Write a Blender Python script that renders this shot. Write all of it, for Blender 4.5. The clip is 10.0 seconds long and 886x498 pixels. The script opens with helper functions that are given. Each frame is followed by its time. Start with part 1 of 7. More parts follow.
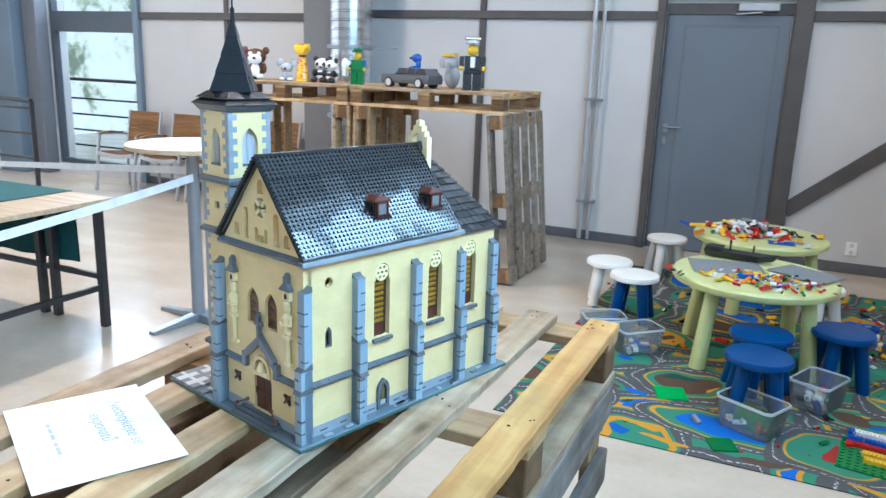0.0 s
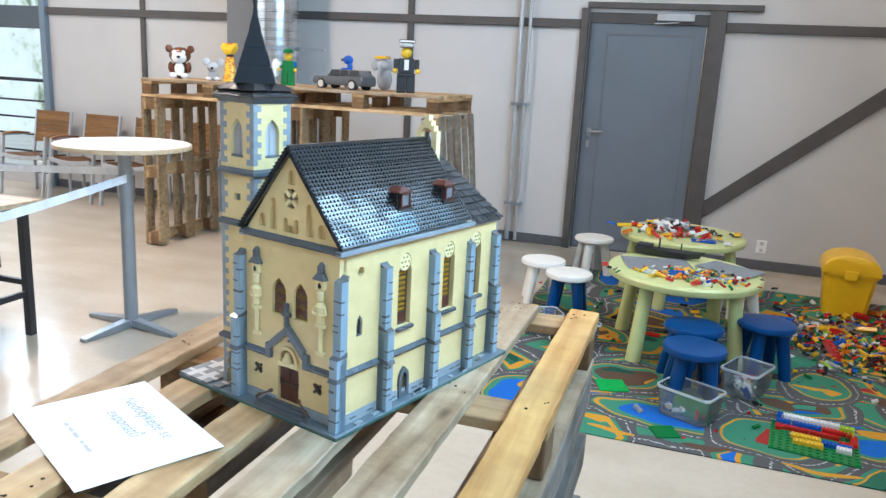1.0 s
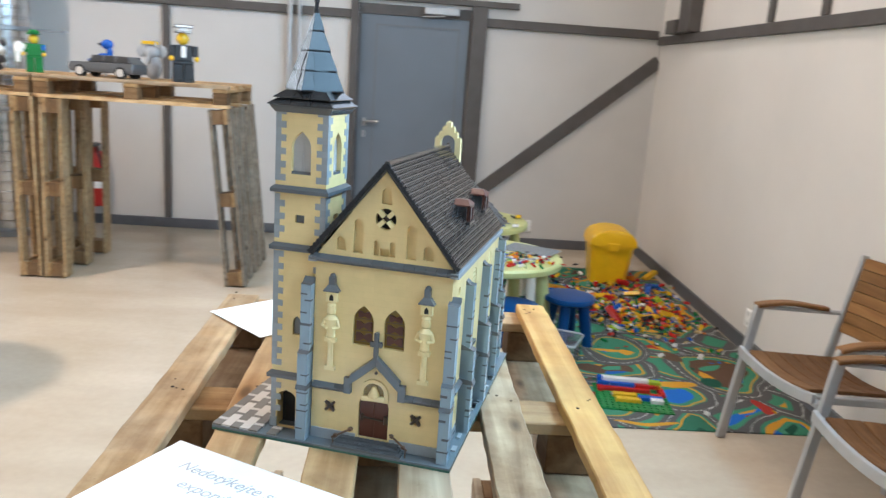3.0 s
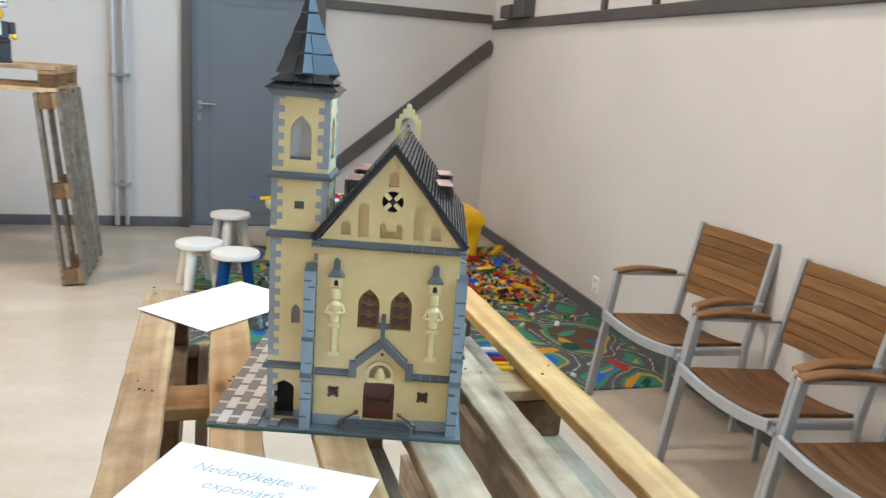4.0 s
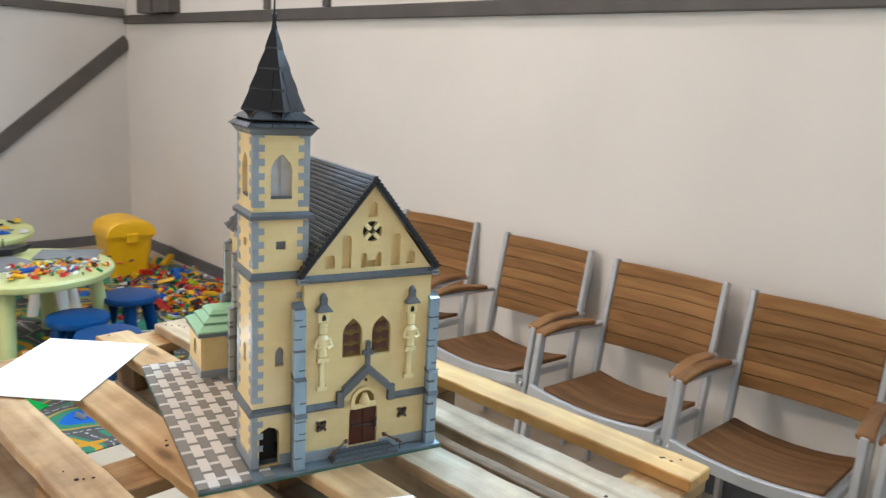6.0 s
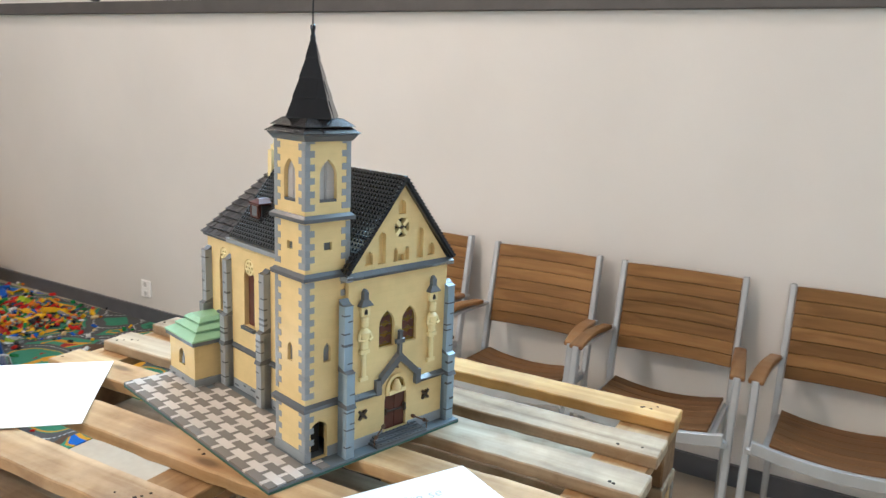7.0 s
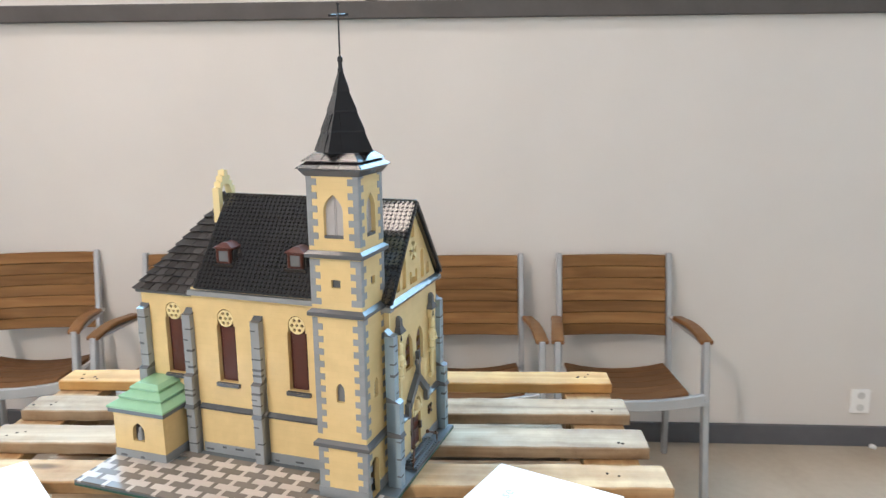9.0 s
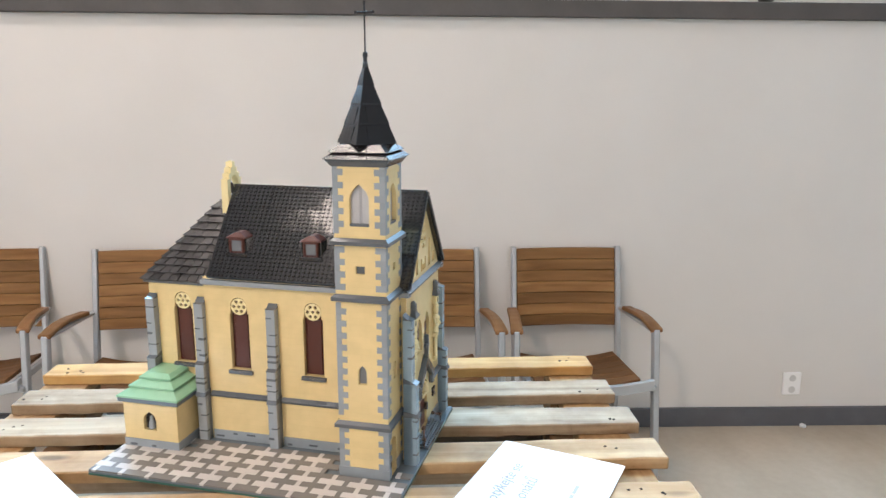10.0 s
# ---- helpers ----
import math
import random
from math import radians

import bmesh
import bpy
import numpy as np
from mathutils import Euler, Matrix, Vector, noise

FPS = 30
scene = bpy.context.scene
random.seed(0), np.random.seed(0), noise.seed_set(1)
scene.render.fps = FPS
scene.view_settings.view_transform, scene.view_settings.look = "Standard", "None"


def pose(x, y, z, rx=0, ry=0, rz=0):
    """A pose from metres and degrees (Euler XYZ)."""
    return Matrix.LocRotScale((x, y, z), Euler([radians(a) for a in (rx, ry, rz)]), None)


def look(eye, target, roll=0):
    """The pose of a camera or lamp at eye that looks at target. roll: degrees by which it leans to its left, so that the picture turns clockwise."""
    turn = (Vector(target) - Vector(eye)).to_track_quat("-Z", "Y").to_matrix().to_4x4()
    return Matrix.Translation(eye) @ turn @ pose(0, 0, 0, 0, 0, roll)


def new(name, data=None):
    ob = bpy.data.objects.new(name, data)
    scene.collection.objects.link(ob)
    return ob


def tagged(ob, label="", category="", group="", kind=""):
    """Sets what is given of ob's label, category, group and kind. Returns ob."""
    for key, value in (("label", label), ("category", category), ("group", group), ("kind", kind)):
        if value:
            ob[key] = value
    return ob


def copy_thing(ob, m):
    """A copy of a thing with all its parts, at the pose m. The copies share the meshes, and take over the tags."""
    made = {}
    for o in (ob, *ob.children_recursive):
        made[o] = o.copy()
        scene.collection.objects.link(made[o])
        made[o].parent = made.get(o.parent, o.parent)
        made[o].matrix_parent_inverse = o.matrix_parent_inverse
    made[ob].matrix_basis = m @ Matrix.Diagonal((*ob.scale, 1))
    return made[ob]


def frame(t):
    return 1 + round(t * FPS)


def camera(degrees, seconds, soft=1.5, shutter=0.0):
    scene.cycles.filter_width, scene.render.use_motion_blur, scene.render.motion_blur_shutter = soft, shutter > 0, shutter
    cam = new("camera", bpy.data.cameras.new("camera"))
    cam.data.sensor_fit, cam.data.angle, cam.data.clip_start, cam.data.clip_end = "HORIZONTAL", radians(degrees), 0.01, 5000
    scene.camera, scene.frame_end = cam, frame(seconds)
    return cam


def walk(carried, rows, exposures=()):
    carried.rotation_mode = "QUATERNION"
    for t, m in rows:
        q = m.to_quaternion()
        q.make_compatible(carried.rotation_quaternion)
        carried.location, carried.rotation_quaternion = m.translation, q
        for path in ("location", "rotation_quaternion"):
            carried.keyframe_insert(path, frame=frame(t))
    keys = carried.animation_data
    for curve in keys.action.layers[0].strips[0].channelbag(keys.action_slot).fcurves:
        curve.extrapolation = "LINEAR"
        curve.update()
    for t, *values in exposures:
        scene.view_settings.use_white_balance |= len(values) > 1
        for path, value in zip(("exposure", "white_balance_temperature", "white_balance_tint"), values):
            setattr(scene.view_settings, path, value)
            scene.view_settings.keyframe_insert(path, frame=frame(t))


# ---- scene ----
cam = camera(60.3, 10.0, soft=1.4, shutter=0.4)
PATH = [
    (0, (0.005, -0.005, 1.543), (-0.813, 1.757, 1.065), 2.0),
    (0.5, (-0.053, -0.079, 1.537), (-0.751, 1.736, 1.071), 2.3),
    (1, (-0.15, -0.113, 1.52), (-0.751, 1.739, 1.064), 3.0),
    (1.5, (-0.278, -0.117, 1.506), (-0.787, 1.767, 1.072), 3.3),
    (2, (-0.417, -0.119, 1.5), (-0.781, 1.802, 1.08), 3.2),
    (2.5, (-0.535, -0.123, 1.508), (-0.752, 1.814, 1.059), 3.5),
    (3, (-0.716, -0.147, 1.522), (-0.598, 1.799, 1.074), 4.0),
    (4.5, (-1.095, -0.104, 1.501), (-0.299, 1.673, 1.043), 3.9),
    (5, (-1.216, -0.052, 1.514), (-0.158, 1.591, 1.088), 3.0),
    (5.5, (-1.325, 0.004, 1.525), (-0.082, 1.515, 1.108), 3.2),
    (7, (-1.744, 0.287, 1.538), (-0.032, 1.23, 1.118), 2.3),
    (7.5, (-1.803, 0.404, 1.531), (-0.002, 1.172, 1.121), 1.5),
    (8, (-1.844, 0.523, 1.531), (0.036, 1.075, 1.131), 0.5),
    (8.5, (-1.893, 0.672, 1.549), (0.037, 1.007, 1.148), -0.3),
    (9, (-1.935, 0.814, 1.57), (0.02, 0.905, 1.158), -0.7),
    (9.5, (-1.969, 0.896, 1.567), (-0.014, 0.813, 1.155), -0.5),
    (10, (-1.996, 0.952, 1.567), (-0.043, 0.848, 1.149), 0.1),
]
# the picture starts out bluer and turns warmer as the camera leaves the daylight side
walk(cam, [(t, look(eye, target, roll)) for t, eye, target, roll in PATH],
     [(0.0, 0.1, 5600, 14), (0.5, 0.1, 5820, 15), (1.0, 0.1, 5980, 16), (2.0, 0.12, 6250, 17), (3.0, 0.15, 6280, 16), (4.5, 0.11, 6260, 15), (7.0, 0.2, 6250, 15), (10.0, 0.2, 6120, 17)])

from mathutils.geometry import tessellate_polygon

# ---- world, daylight, lamps ----
world = bpy.data.worlds.new("sky_world")
scene.world = world
world.use_nodes = True
wn = world.node_tree
sky = wn.nodes.new("ShaderNodeTexSky")
sky.sky_type = 'NISHITA'
sky.sun_disc = False
sky.sun_elevation = radians(38)
sky.sun_rotation = radians(300)
wn.links.new(sky.outputs[0], wn.nodes["Background"].inputs[0])
wn.nodes["Background"].inputs[1].default_value = 0.12
scene.view_settings.exposure = 0.0


def area_lamp(name, eye, target, w, h, power, col):
    data = bpy.data.lights.new(name, 'AREA')
    data.shape, data.size, data.size_y, data.energy, data.color = 'RECTANGLE', w, h, power, col
    ob = new(name, data)
    ob.matrix_basis = look(eye, target)
    return ob


COOL, WARM = (0.52, 0.81, 1.0), (1.0, 0.84, 0.67)
CEIL = 4.6
E_AT = pose(1.285, -0.7, 0, 0, 0, -1.65)   # the east wall stands a little out of square
WIN_E = [(-3.1, -0.7), (-0.6, 1.9), (2.0, 4.45)]          # its high windows, along the wall
FILL_N = [(-0.35, 0.9, 3.35, 4.25), (-6.9, -4.9, 2.3, 4.25)]   # unseen openings added high in the north wall for fill light
for a, b in WIN_E:
    # bright sky above, bluer and dimmer towards the foot of each window
    far = 0.2 if a < -1 else 1.0        # southernmost turned down to keep the church front from over-brightening
    for z0, z1, power, col in ((3.56, 4.18, 102 * far, COOL), (2.78, 3.54, 74 * far, (0.33, 0.72, 1.0)), (2.28, 2.76, 23 * far, (0.30, 0.70, 1.0))):
        lamp = area_lamp("east_window_light", (0.2, (a + b) / 2, (z0 + z1) / 2), (-1.0, (a + b) / 2, (z0 + z1) / 2 - 0.06), b - a - 0.1, z1 - z0, power, col)
        lamp.matrix_basis = E_AT @ lamp.matrix_basis
# added fill lamps in the north openings, no window known there
for (a, b, c, d), power in zip(FILL_N, (5, 20)):
    area_lamp("north_window_light", ((a + b) / 2, 6.78, (c + d) / 2), ((a + b) / 2, 5.0, (c + d) / 2 - 0.8), b - a - 0.1, d - c - 0.1, power, (0.8, 0.92, 1.0))
area_lamp("west_window_light", (-9.1, 2.0, 2.0), (0.0, 2.0, 0.9), 7.0, 3.4, 60, (1.0, 0.95, 0.88))
area_lamp("tall_window_light", (-7.7, 6.74, 3.1), (-6.6, 4.5, 1.2), 1.0, 2.0, 70, (0.8, 0.92, 1.0))
LAMPS = [(-2.55, -0.3, 1), (-8.2, 3.3, 1), (-4.3, 3.3, 1), (-1.6, 2.62, 1), (0.2, 5.3, 1), (-0.35, 2.4, 3.6)]   # place, length in lamp widths
for (lx, ly, k), power in zip(LAMPS, (22, 62, 165, 6, 20, 44)):
    area_lamp("ceiling_lamp_light", (lx, ly, CEIL - 0.13), (lx, ly + 0.001, 0), 0.36 if k == 1 else 0.2, 0.36 * k, power, WARM)


# ---- materials ----
def mat_new(name):
    m = bpy.data.materials.new(name)
    m.use_nodes = True
    return m, m.node_tree.nodes, m.node_tree.links, m.node_tree.nodes["Principled BSDF"]


def ramp(nodes, stops):
    r = nodes.new("ShaderNodeValToRGB")
    while len(r.color_ramp.elements) < len(stops):
        r.color_ramp.elements.new(0.5)
    for e, (p, c) in zip(r.color_ramp.elements, stops):
        e.position, e.color = p, (*c, 1)
    return r


def noise_node(nodes, links, vec, scale, detail=4.0):
    n = nodes.new("ShaderNodeTexNoise")
    n.inputs["Scale"].default_value, n.inputs["Detail"].default_value = scale, detail
    if vec is not None:
        links.new(vec, n.inputs["Vector"])
    return n


def mixed(nodes, links, fac, a, b, mode='MIX'):
    """Mixes two colours; each of fac, a, b is a socket or a value."""
    m = nodes.new("ShaderNodeMix")
    m.data_type, m.blend_type = 'RGBA', mode
    for i, v in ((0, fac), (6, a), (7, b)):
        if isinstance(v, bpy.types.NodeSocket):
            links.new(v, m.inputs[i])
        else:
            m.inputs[i].default_value = v if i == 0 else (*v, 1)
    return m.outputs[2]


def math_node(nodes, links, op, a, b=0.0, c=0.0):
    m = nodes.new("ShaderNodeMath")
    m.operation = op
    for i, v in enumerate((a, b, c)):
        if isinstance(v, bpy.types.NodeSocket):
            links.new(v, m.inputs[i])
        else:
            m.inputs[i].default_value = v
    return m.outputs[0]


def bump(nodes, links, height, strength, dist, bsdf):
    b = nodes.new("ShaderNodeBump")
    b.inputs["Strength"].default_value, b.inputs["Distance"].default_value = strength, dist
    links.new(height, b.inputs["Height"])
    links.new(b.outputs[0], bsdf.inputs["Normal"])


def plain(name, col, rough=0.4, metal=0.0, var=0.12, scale=14.0, bumps=0.0, spec=0.5, rnd=0.0):
    """A surface of one colour with soft blotches, uneven gloss and optional relief."""
    m, n, l, p = mat_new(name)
    tc = n.new("ShaderNodeTexCoord")
    big = noise_node(n, l, tc.outputs["Object"], scale)
    fine = noise_node(n, l, tc.outputs["Object"], scale * 9)
    dark = tuple(c * (1 - var) for c in col)
    lite = tuple(min(1, c * (1 + var * 0.6)) for c in col)
    r = ramp(n, [(0.3, dark), (0.7, lite)])
    l.new(big.outputs[0], r.inputs[0])
    out = r.outputs[0]
    if rnd:
        info = n.new("ShaderNodeObjectInfo")
        hs = n.new("ShaderNodeHueSaturation")
        l.new(math_node(n, l, 'MULTIPLY_ADD', info.outputs["Random"], rnd, 1 - rnd / 2), hs.inputs["Value"])
        l.new(out, hs.inputs["Color"])
        out = hs.outputs[0]
    l.new(out, p.inputs["Base Color"])
    p.inputs["Metallic"].default_value = metal
    p.inputs["Specular IOR Level"].default_value = spec
    l.new(math_node(n, l, 'MULTIPLY_ADD', fine.outputs[0], 0.16, rough - 0.08), p.inputs["Roughness"])
    if bumps:
        bump(n, l, fine.outputs[0], 0.4, bumps, p)
    return m


def toy(name, col, rough=0.22, joints=False, var=0.05, rnd=0.0, coat=0.0):
    """Moulded toy-brick plastic, with the fine joints of stacked bricks where asked."""
    m, n, l, p = mat_new(name)
    tc = n.new("ShaderNodeTexCoord")
    big = noise_node(n, l, tc.outputs["Object"], 30)
    r = ramp(n, [(0.3, tuple(c * (1 - var) for c in col)), (0.7, tuple(min(1, c * (1 + var)) for c in col))])
    l.new(big.outputs[0], r.inputs[0])
    out = r.outputs[0]
    p.inputs["Roughness"].default_value = rough
    p.inputs["Coat Weight"].default_value, p.inputs["Coat Roughness"].default_value = coat, 0.04
    if joints:
        sep = n.new("ShaderNodeSeparateXYZ")
        l.new(tc.outputs["Object"], sep.inputs[0])
        com = n.new("ShaderNodeCombineXYZ")
        l.new(math_node(n, l, 'ADD', sep.outputs[0], sep.outputs[1]), com.inputs[0])
        l.new(sep.outputs[2], com.inputs[1])
        bt = n.new("ShaderNodeTexBrick")
        l.new(com.outputs[0], bt.inputs["Vector"])
        bt.inputs["Scale"].default_value = 1.0
        bt.inputs["Brick Width"].default_value, bt.inputs["Row Height"].default_value = 0.032, 0.0096
        bt.inputs["Mortar Size"].default_value, bt.inputs["Mortar Smooth"].default_value = 0.00022, 0.4
        bt.inputs["Color1"].default_value = (0.96, 0.96, 0.96, 1)
        bt.inputs["Color2"].default_value = (1, 1, 1, 1)
        bt.inputs["Mortar"].default_value = (0.9, 0.9, 0.9, 1)
        out = mixed(n, l, 0.8, out, bt.outputs["Color"], 'MULTIPLY')
        bump(n, l, bt.outputs["Fac"], -0.25, 0.0004, p)
    else:
        fine = noise_node(n, l, tc.outputs["Object"], 90)
        bump(n, l, fine.outputs[0], 0.05, 0.0006, p)
    if rnd:
        info = n.new("ShaderNodeObjectInfo")
        hs = n.new("ShaderNodeHueSaturation")
        l.new(math_node(n, l, 'MULTIPLY_ADD', info.outputs["Random"], rnd, 1 - rnd / 2), hs.inputs["Value"])
        l.new(out, hs.inputs["Color"])
        out = hs.outputs[0]
    l.new(out, p.inputs["Base Color"])
    return m


def wood(name, dark, lite, axis=1, rough=0.6, stain=0.3, grain=1.0, knots=True, dirty=0.0, gloss=0.14):
    """Sawn timber: grain drawn out along one axis, knots, grey weathering, each piece its own tone."""
    m, n, l, p = mat_new(name)
    tc, info = n.new("ShaderNodeTexCoord"), n.new("ShaderNodeObjectInfo")
    shift = n.new("ShaderNodeVectorMath")
    shift.operation = 'ADD'
    l.new(tc.outputs["Object"], shift.inputs[0])
    off = n.new("ShaderNodeCombineXYZ")
    for i, k in enumerate((13.0, 7.0, 5.0)):
        l.new(math_node(n, l, 'MULTIPLY', info.outputs["Random"], k), off.inputs[i])
    l.new(off.outputs[0], shift.inputs[1])
    mp = n.new("ShaderNodeMapping")
    sc = [38.0 * grain] * 3
    sc[axis] = 1.9 * grain
    mp.inputs["Scale"].default_value = sc
    l.new(shift.outputs[0], mp.inputs[0])
    g = noise_node(n, l, mp.outputs[0], 1.0, 6)
    g.inputs["Distortion"].default_value = 0.6
    r = ramp(n, [(0.28, dark), (0.5, tuple((a + b) / 2 for a, b in zip(dark, lite))), (0.72, lite)])
    l.new(g.outputs[0], r.inputs[0])
    grey = noise_node(n, l, shift.outputs[0], 6.0, 5)
    gm = math_node(n, l, 'MULTIPLY', ramp_val(n, l, grey.outputs[0], 0.42, 0.72), stain)
    avg = sum(lite) / 3 * 0.75
    out = mixed(n, l, gm, r.outputs[0], (avg, avg * 0.88, avg * 0.73))
    if knots:
        v = n.new("ShaderNodeTexVoronoi")
        v.inputs["Scale"].default_value = 1.0
        mk = n.new("ShaderNodeMapping")
        ks = [11.0] * 3
        ks[axis] = 4.2
        mk.inputs["Scale"].default_value = ks
        l.new(shift.outputs[0], mk.inputs[0])
        l.new(mk.outputs[0], v.inputs["Vector"])
        kf = math_node(n, l, 'MULTIPLY', ramp_val(n, l, v.outputs["Distance"], 0.15, 0.06), 0.8)
        halo = math_node(n, l, 'MULTIPLY', ramp_val(n, l, v.outputs["Distance"], 0.32, 0.12), 0.4)
        out = mixed(n, l, halo, out, (dark[0] * 0.95, dark[1] * 0.8, dark[2] * 0.65))
        out = mixed(n, l, kf, out, tuple(c * 0.3 for c in dark))
    dirt = noise_node(n, l, shift.outputs[0], 2.6, 8)
    dirt.inputs["Roughness"].default_value = 0.7
    dm = ramp(n, [(0.34, (0.55, 0.5, 0.46)), (0.56, (1, 1, 1))])
    l.new(dirt.outputs[0], dm.inputs[0])
    out = mixed(n, l, dirty, out, dm.outputs[0], 'MULTIPLY')
    mot = noise_node(n, l, shift.outputs[0], 11.0, 6)
    mo = ramp(n, [(0.36, (0.66, 0.58, 0.5)), (0.5, (1, 1, 1))])
    l.new(mot.outputs[0], mo.inputs[0])
    out = mixed(n, l, dirty * 0.7, out, mo.outputs[0], 'MULTIPLY')
    speck = noise_node(n, l, shift.outputs[0], 170, 3)
    sm = ramp(n, [(0.24, (0.35, 0.28, 0.22)), (0.33, (1, 1, 1))])
    l.new(speck.outputs[0], sm.inputs[0])
    out = mixed(n, l, dirty * 0.35, out, sm.outputs[0], 'MULTIPLY')
    hs = n.new("ShaderNodeHueSaturation")
    l.new(math_node(n, l, 'MULTIPLY_ADD', info.outputs["Random"], 0.4, 0.8), hs.inputs["Value"])
    l.new(out, hs.inputs["Color"])
    l.new(hs.outputs[0], p.inputs["Base Color"])
    p.inputs["Roughness"].default_value = rough
    p.inputs["Specular IOR Level"].default_value = gloss
    bump(n, l, g.outputs[0], 0.5, 0.002, p)
    return m


def ramp_val(n, l, sock, lo, hi):
    mr = n.new("ShaderNodeMapRange")
    mr.inputs[1].default_value, mr.inputs[2].default_value = lo, hi
    l.new(sock, mr.inputs[0])
    return mr.outputs[0]


def glassy(name, col, rough=0.05, alpha_ior=1.45):
    m, n, l, p = mat_new(name)
    p.inputs["Base Color"].default_value = (*col, 1)
    p.inputs["Transmission Weight"].default_value = 1.0
    p.inputs["Roughness"].default_value = rough
    p.inputs["IOR"].default_value = alpha_ior
    return m


def frosted(name, film):
    """Thin clear plastic: see-through, with a faint milky film, glossy at a slant."""
    m, n, l, p = mat_new(name)
    p.inputs["Base Color"].default_value = (0.80, 0.87, 0.92, 1)
    p.inputs["Roughness"].default_value = 0.3
    p.inputs["Specular IOR Level"].default_value = 0.0
    tr, mx, mg = n.new("ShaderNodeBsdfTransparent"), n.new("ShaderNodeMixShader"), n.new("ShaderNodeMixShader")
    tr.inputs[0].default_value = (0.96, 0.98, 0.99, 1)
    mx.inputs[0].default_value = film
    l.new(tr.outputs[0], mx.inputs[1])
    l.new(p.outputs[0], mx.inputs[2])
    fr, gl = n.new("ShaderNodeFresnel"), n.new("ShaderNodeBsdfGlossy")
    fr.inputs[0].default_value = 1.42
    gl.inputs["Roughness"].default_value = 0.12
    l.new(fr.outputs[0], mg.inputs[0])
    l.new(mx.outputs[0], mg.inputs[1])
    l.new(gl.outputs[0], mg.inputs[2])
    l.new(mg.outputs[0], n["Material Output"].inputs[0])
    return m


M = {}
M["tan"] = toy("tan_plastic", (0.75, 0.568, 0.275), joints=True)
M["cream"] = toy("cream_plastic", (0.82, 0.68, 0.36))
M["grey"] = toy("mid_grey_plastic", (0.285, 0.31, 0.325), rnd=0.15)
# buttress grey with blue window light put into the colour; west ones stay plain
M["bluelit_grey"] = toy("blue_lit_grey_plastic", (0.255, 0.335, 0.39), rnd=0.15, coat=0.05)
M["dgrey"] = toy("dark_grey_plastic", (0.11, 0.12, 0.13), rough=0.18, rnd=0.2, coat=0.15)
M["roof"] = toy("roof_plastic", (0.0205, 0.0195, 0.0198), rough=0.22, coat=0.65)
M["roofb"] = toy("spire_plastic", (0.024, 0.025, 0.028), rough=0.16, coat=0.05)
M["roofb"].node_tree.nodes["Principled BSDF"].inputs["Specular IOR Level"].default_value = 0.22
M["skirtp"] = toy("skirt_plastic", (0.026, 0.024, 0.0245), rough=0.17)
M["under"] = plain("dark_under_tile_plastic", (0.012, 0.011, 0.011), 0.6, spec=0.2)
M["band"] = toy("dark_grey_band_plastic", (0.11, 0.12, 0.13), rough=0.26, rnd=0.2)
M["shingle"] = toy("shingle_plastic", (0.042, 0.039, 0.038), rough=0.28, rnd=1.0)
M["brown"] = toy("red_brown_plastic", (0.085, 0.022, 0.013), rough=0.3, coat=0.05)
M["rust_brown"] = toy("rail_brown_plastic", (0.10, 0.045, 0.02), rough=0.3)
M["bronze"] = toy("bronze_plastic", (0.045, 0.028, 0.018), rough=0.35)
M["amber"] = toy("amber_plastic", (0.32, 0.16, 0.015))
M["olive"] = toy("olive_pane_plastic", (0.20, 0.125, 0.026), rough=0.18, coat=0.3)
M["green"] = toy("sand_green_plastic", (0.27, 0.50, 0.32))
M["white"] = toy("white_plastic", (0.8, 0.8, 0.78))
M["tlite"] = toy("pale_tile_plastic", (0.55, 0.52, 0.488), rough=0.2, rnd=0.12)
M["tdark"] = toy("taupe_tile_plastic", (0.19, 0.178, 0.165), rough=0.18, rnd=0.15)
for k, v in (("skirtp", 0.75), ("bluelit_grey", 0.28), ("tlite", 0.3), ("tdark", 0.35), ("shingle", 0.2), ("roof", 0.42)):
    M[k].node_tree.nodes["Principled BSDF"].inputs["Specular IOR Level"].default_value = v
M["basegrey"] = toy("base_grey_plastic", (0.13, 0.16, 0.18))
M["basegreen"] = toy("edge_green_plastic", (0.05, 0.13, 0.10))
M["void"] = plain("dark_inside", (0.015, 0.012, 0.01), 0.8)
M["mesh"] = toy("clear_grille_plastic", (0.45, 0.44, 0.44), rough=0.3)
M["smoke"] = toy("grey_pane_plastic", (0.16, 0.17, 0.18), rough=0.1, coat=0.6)

M["worn"] = wood("worn_pallet_wood", (0.33, 0.20, 0.095), (0.56, 0.40, 0.235), axis=1, stain=0.35, dirty=0.9, rough=0.55, gloss=0.22)
M["pine"] = wood("pale_pallet_wood", (0.38, 0.215, 0.09), (0.63, 0.44, 0.235), axis=1, stain=0.25, dirty=0.7, rough=0.55, gloss=0.22)
M["honey"] = wood("honey_pallet_wood", (0.46, 0.215, 0.06), (0.72, 0.45, 0.17), axis=1, stain=0.1, dirty=0.5, rough=0.55, gloss=0.22)
M["pinex"] = wood("cross_pallet_wood", (0.30, 0.165, 0.07), (0.50, 0.33, 0.16), axis=0, stain=0.3, dirty=0.8)
M["pinez"] = wood("upright_pallet_wood", (0.25, 0.155, 0.075), (0.45, 0.31, 0.165), axis=2, stain=0.3, dirty=0.6)
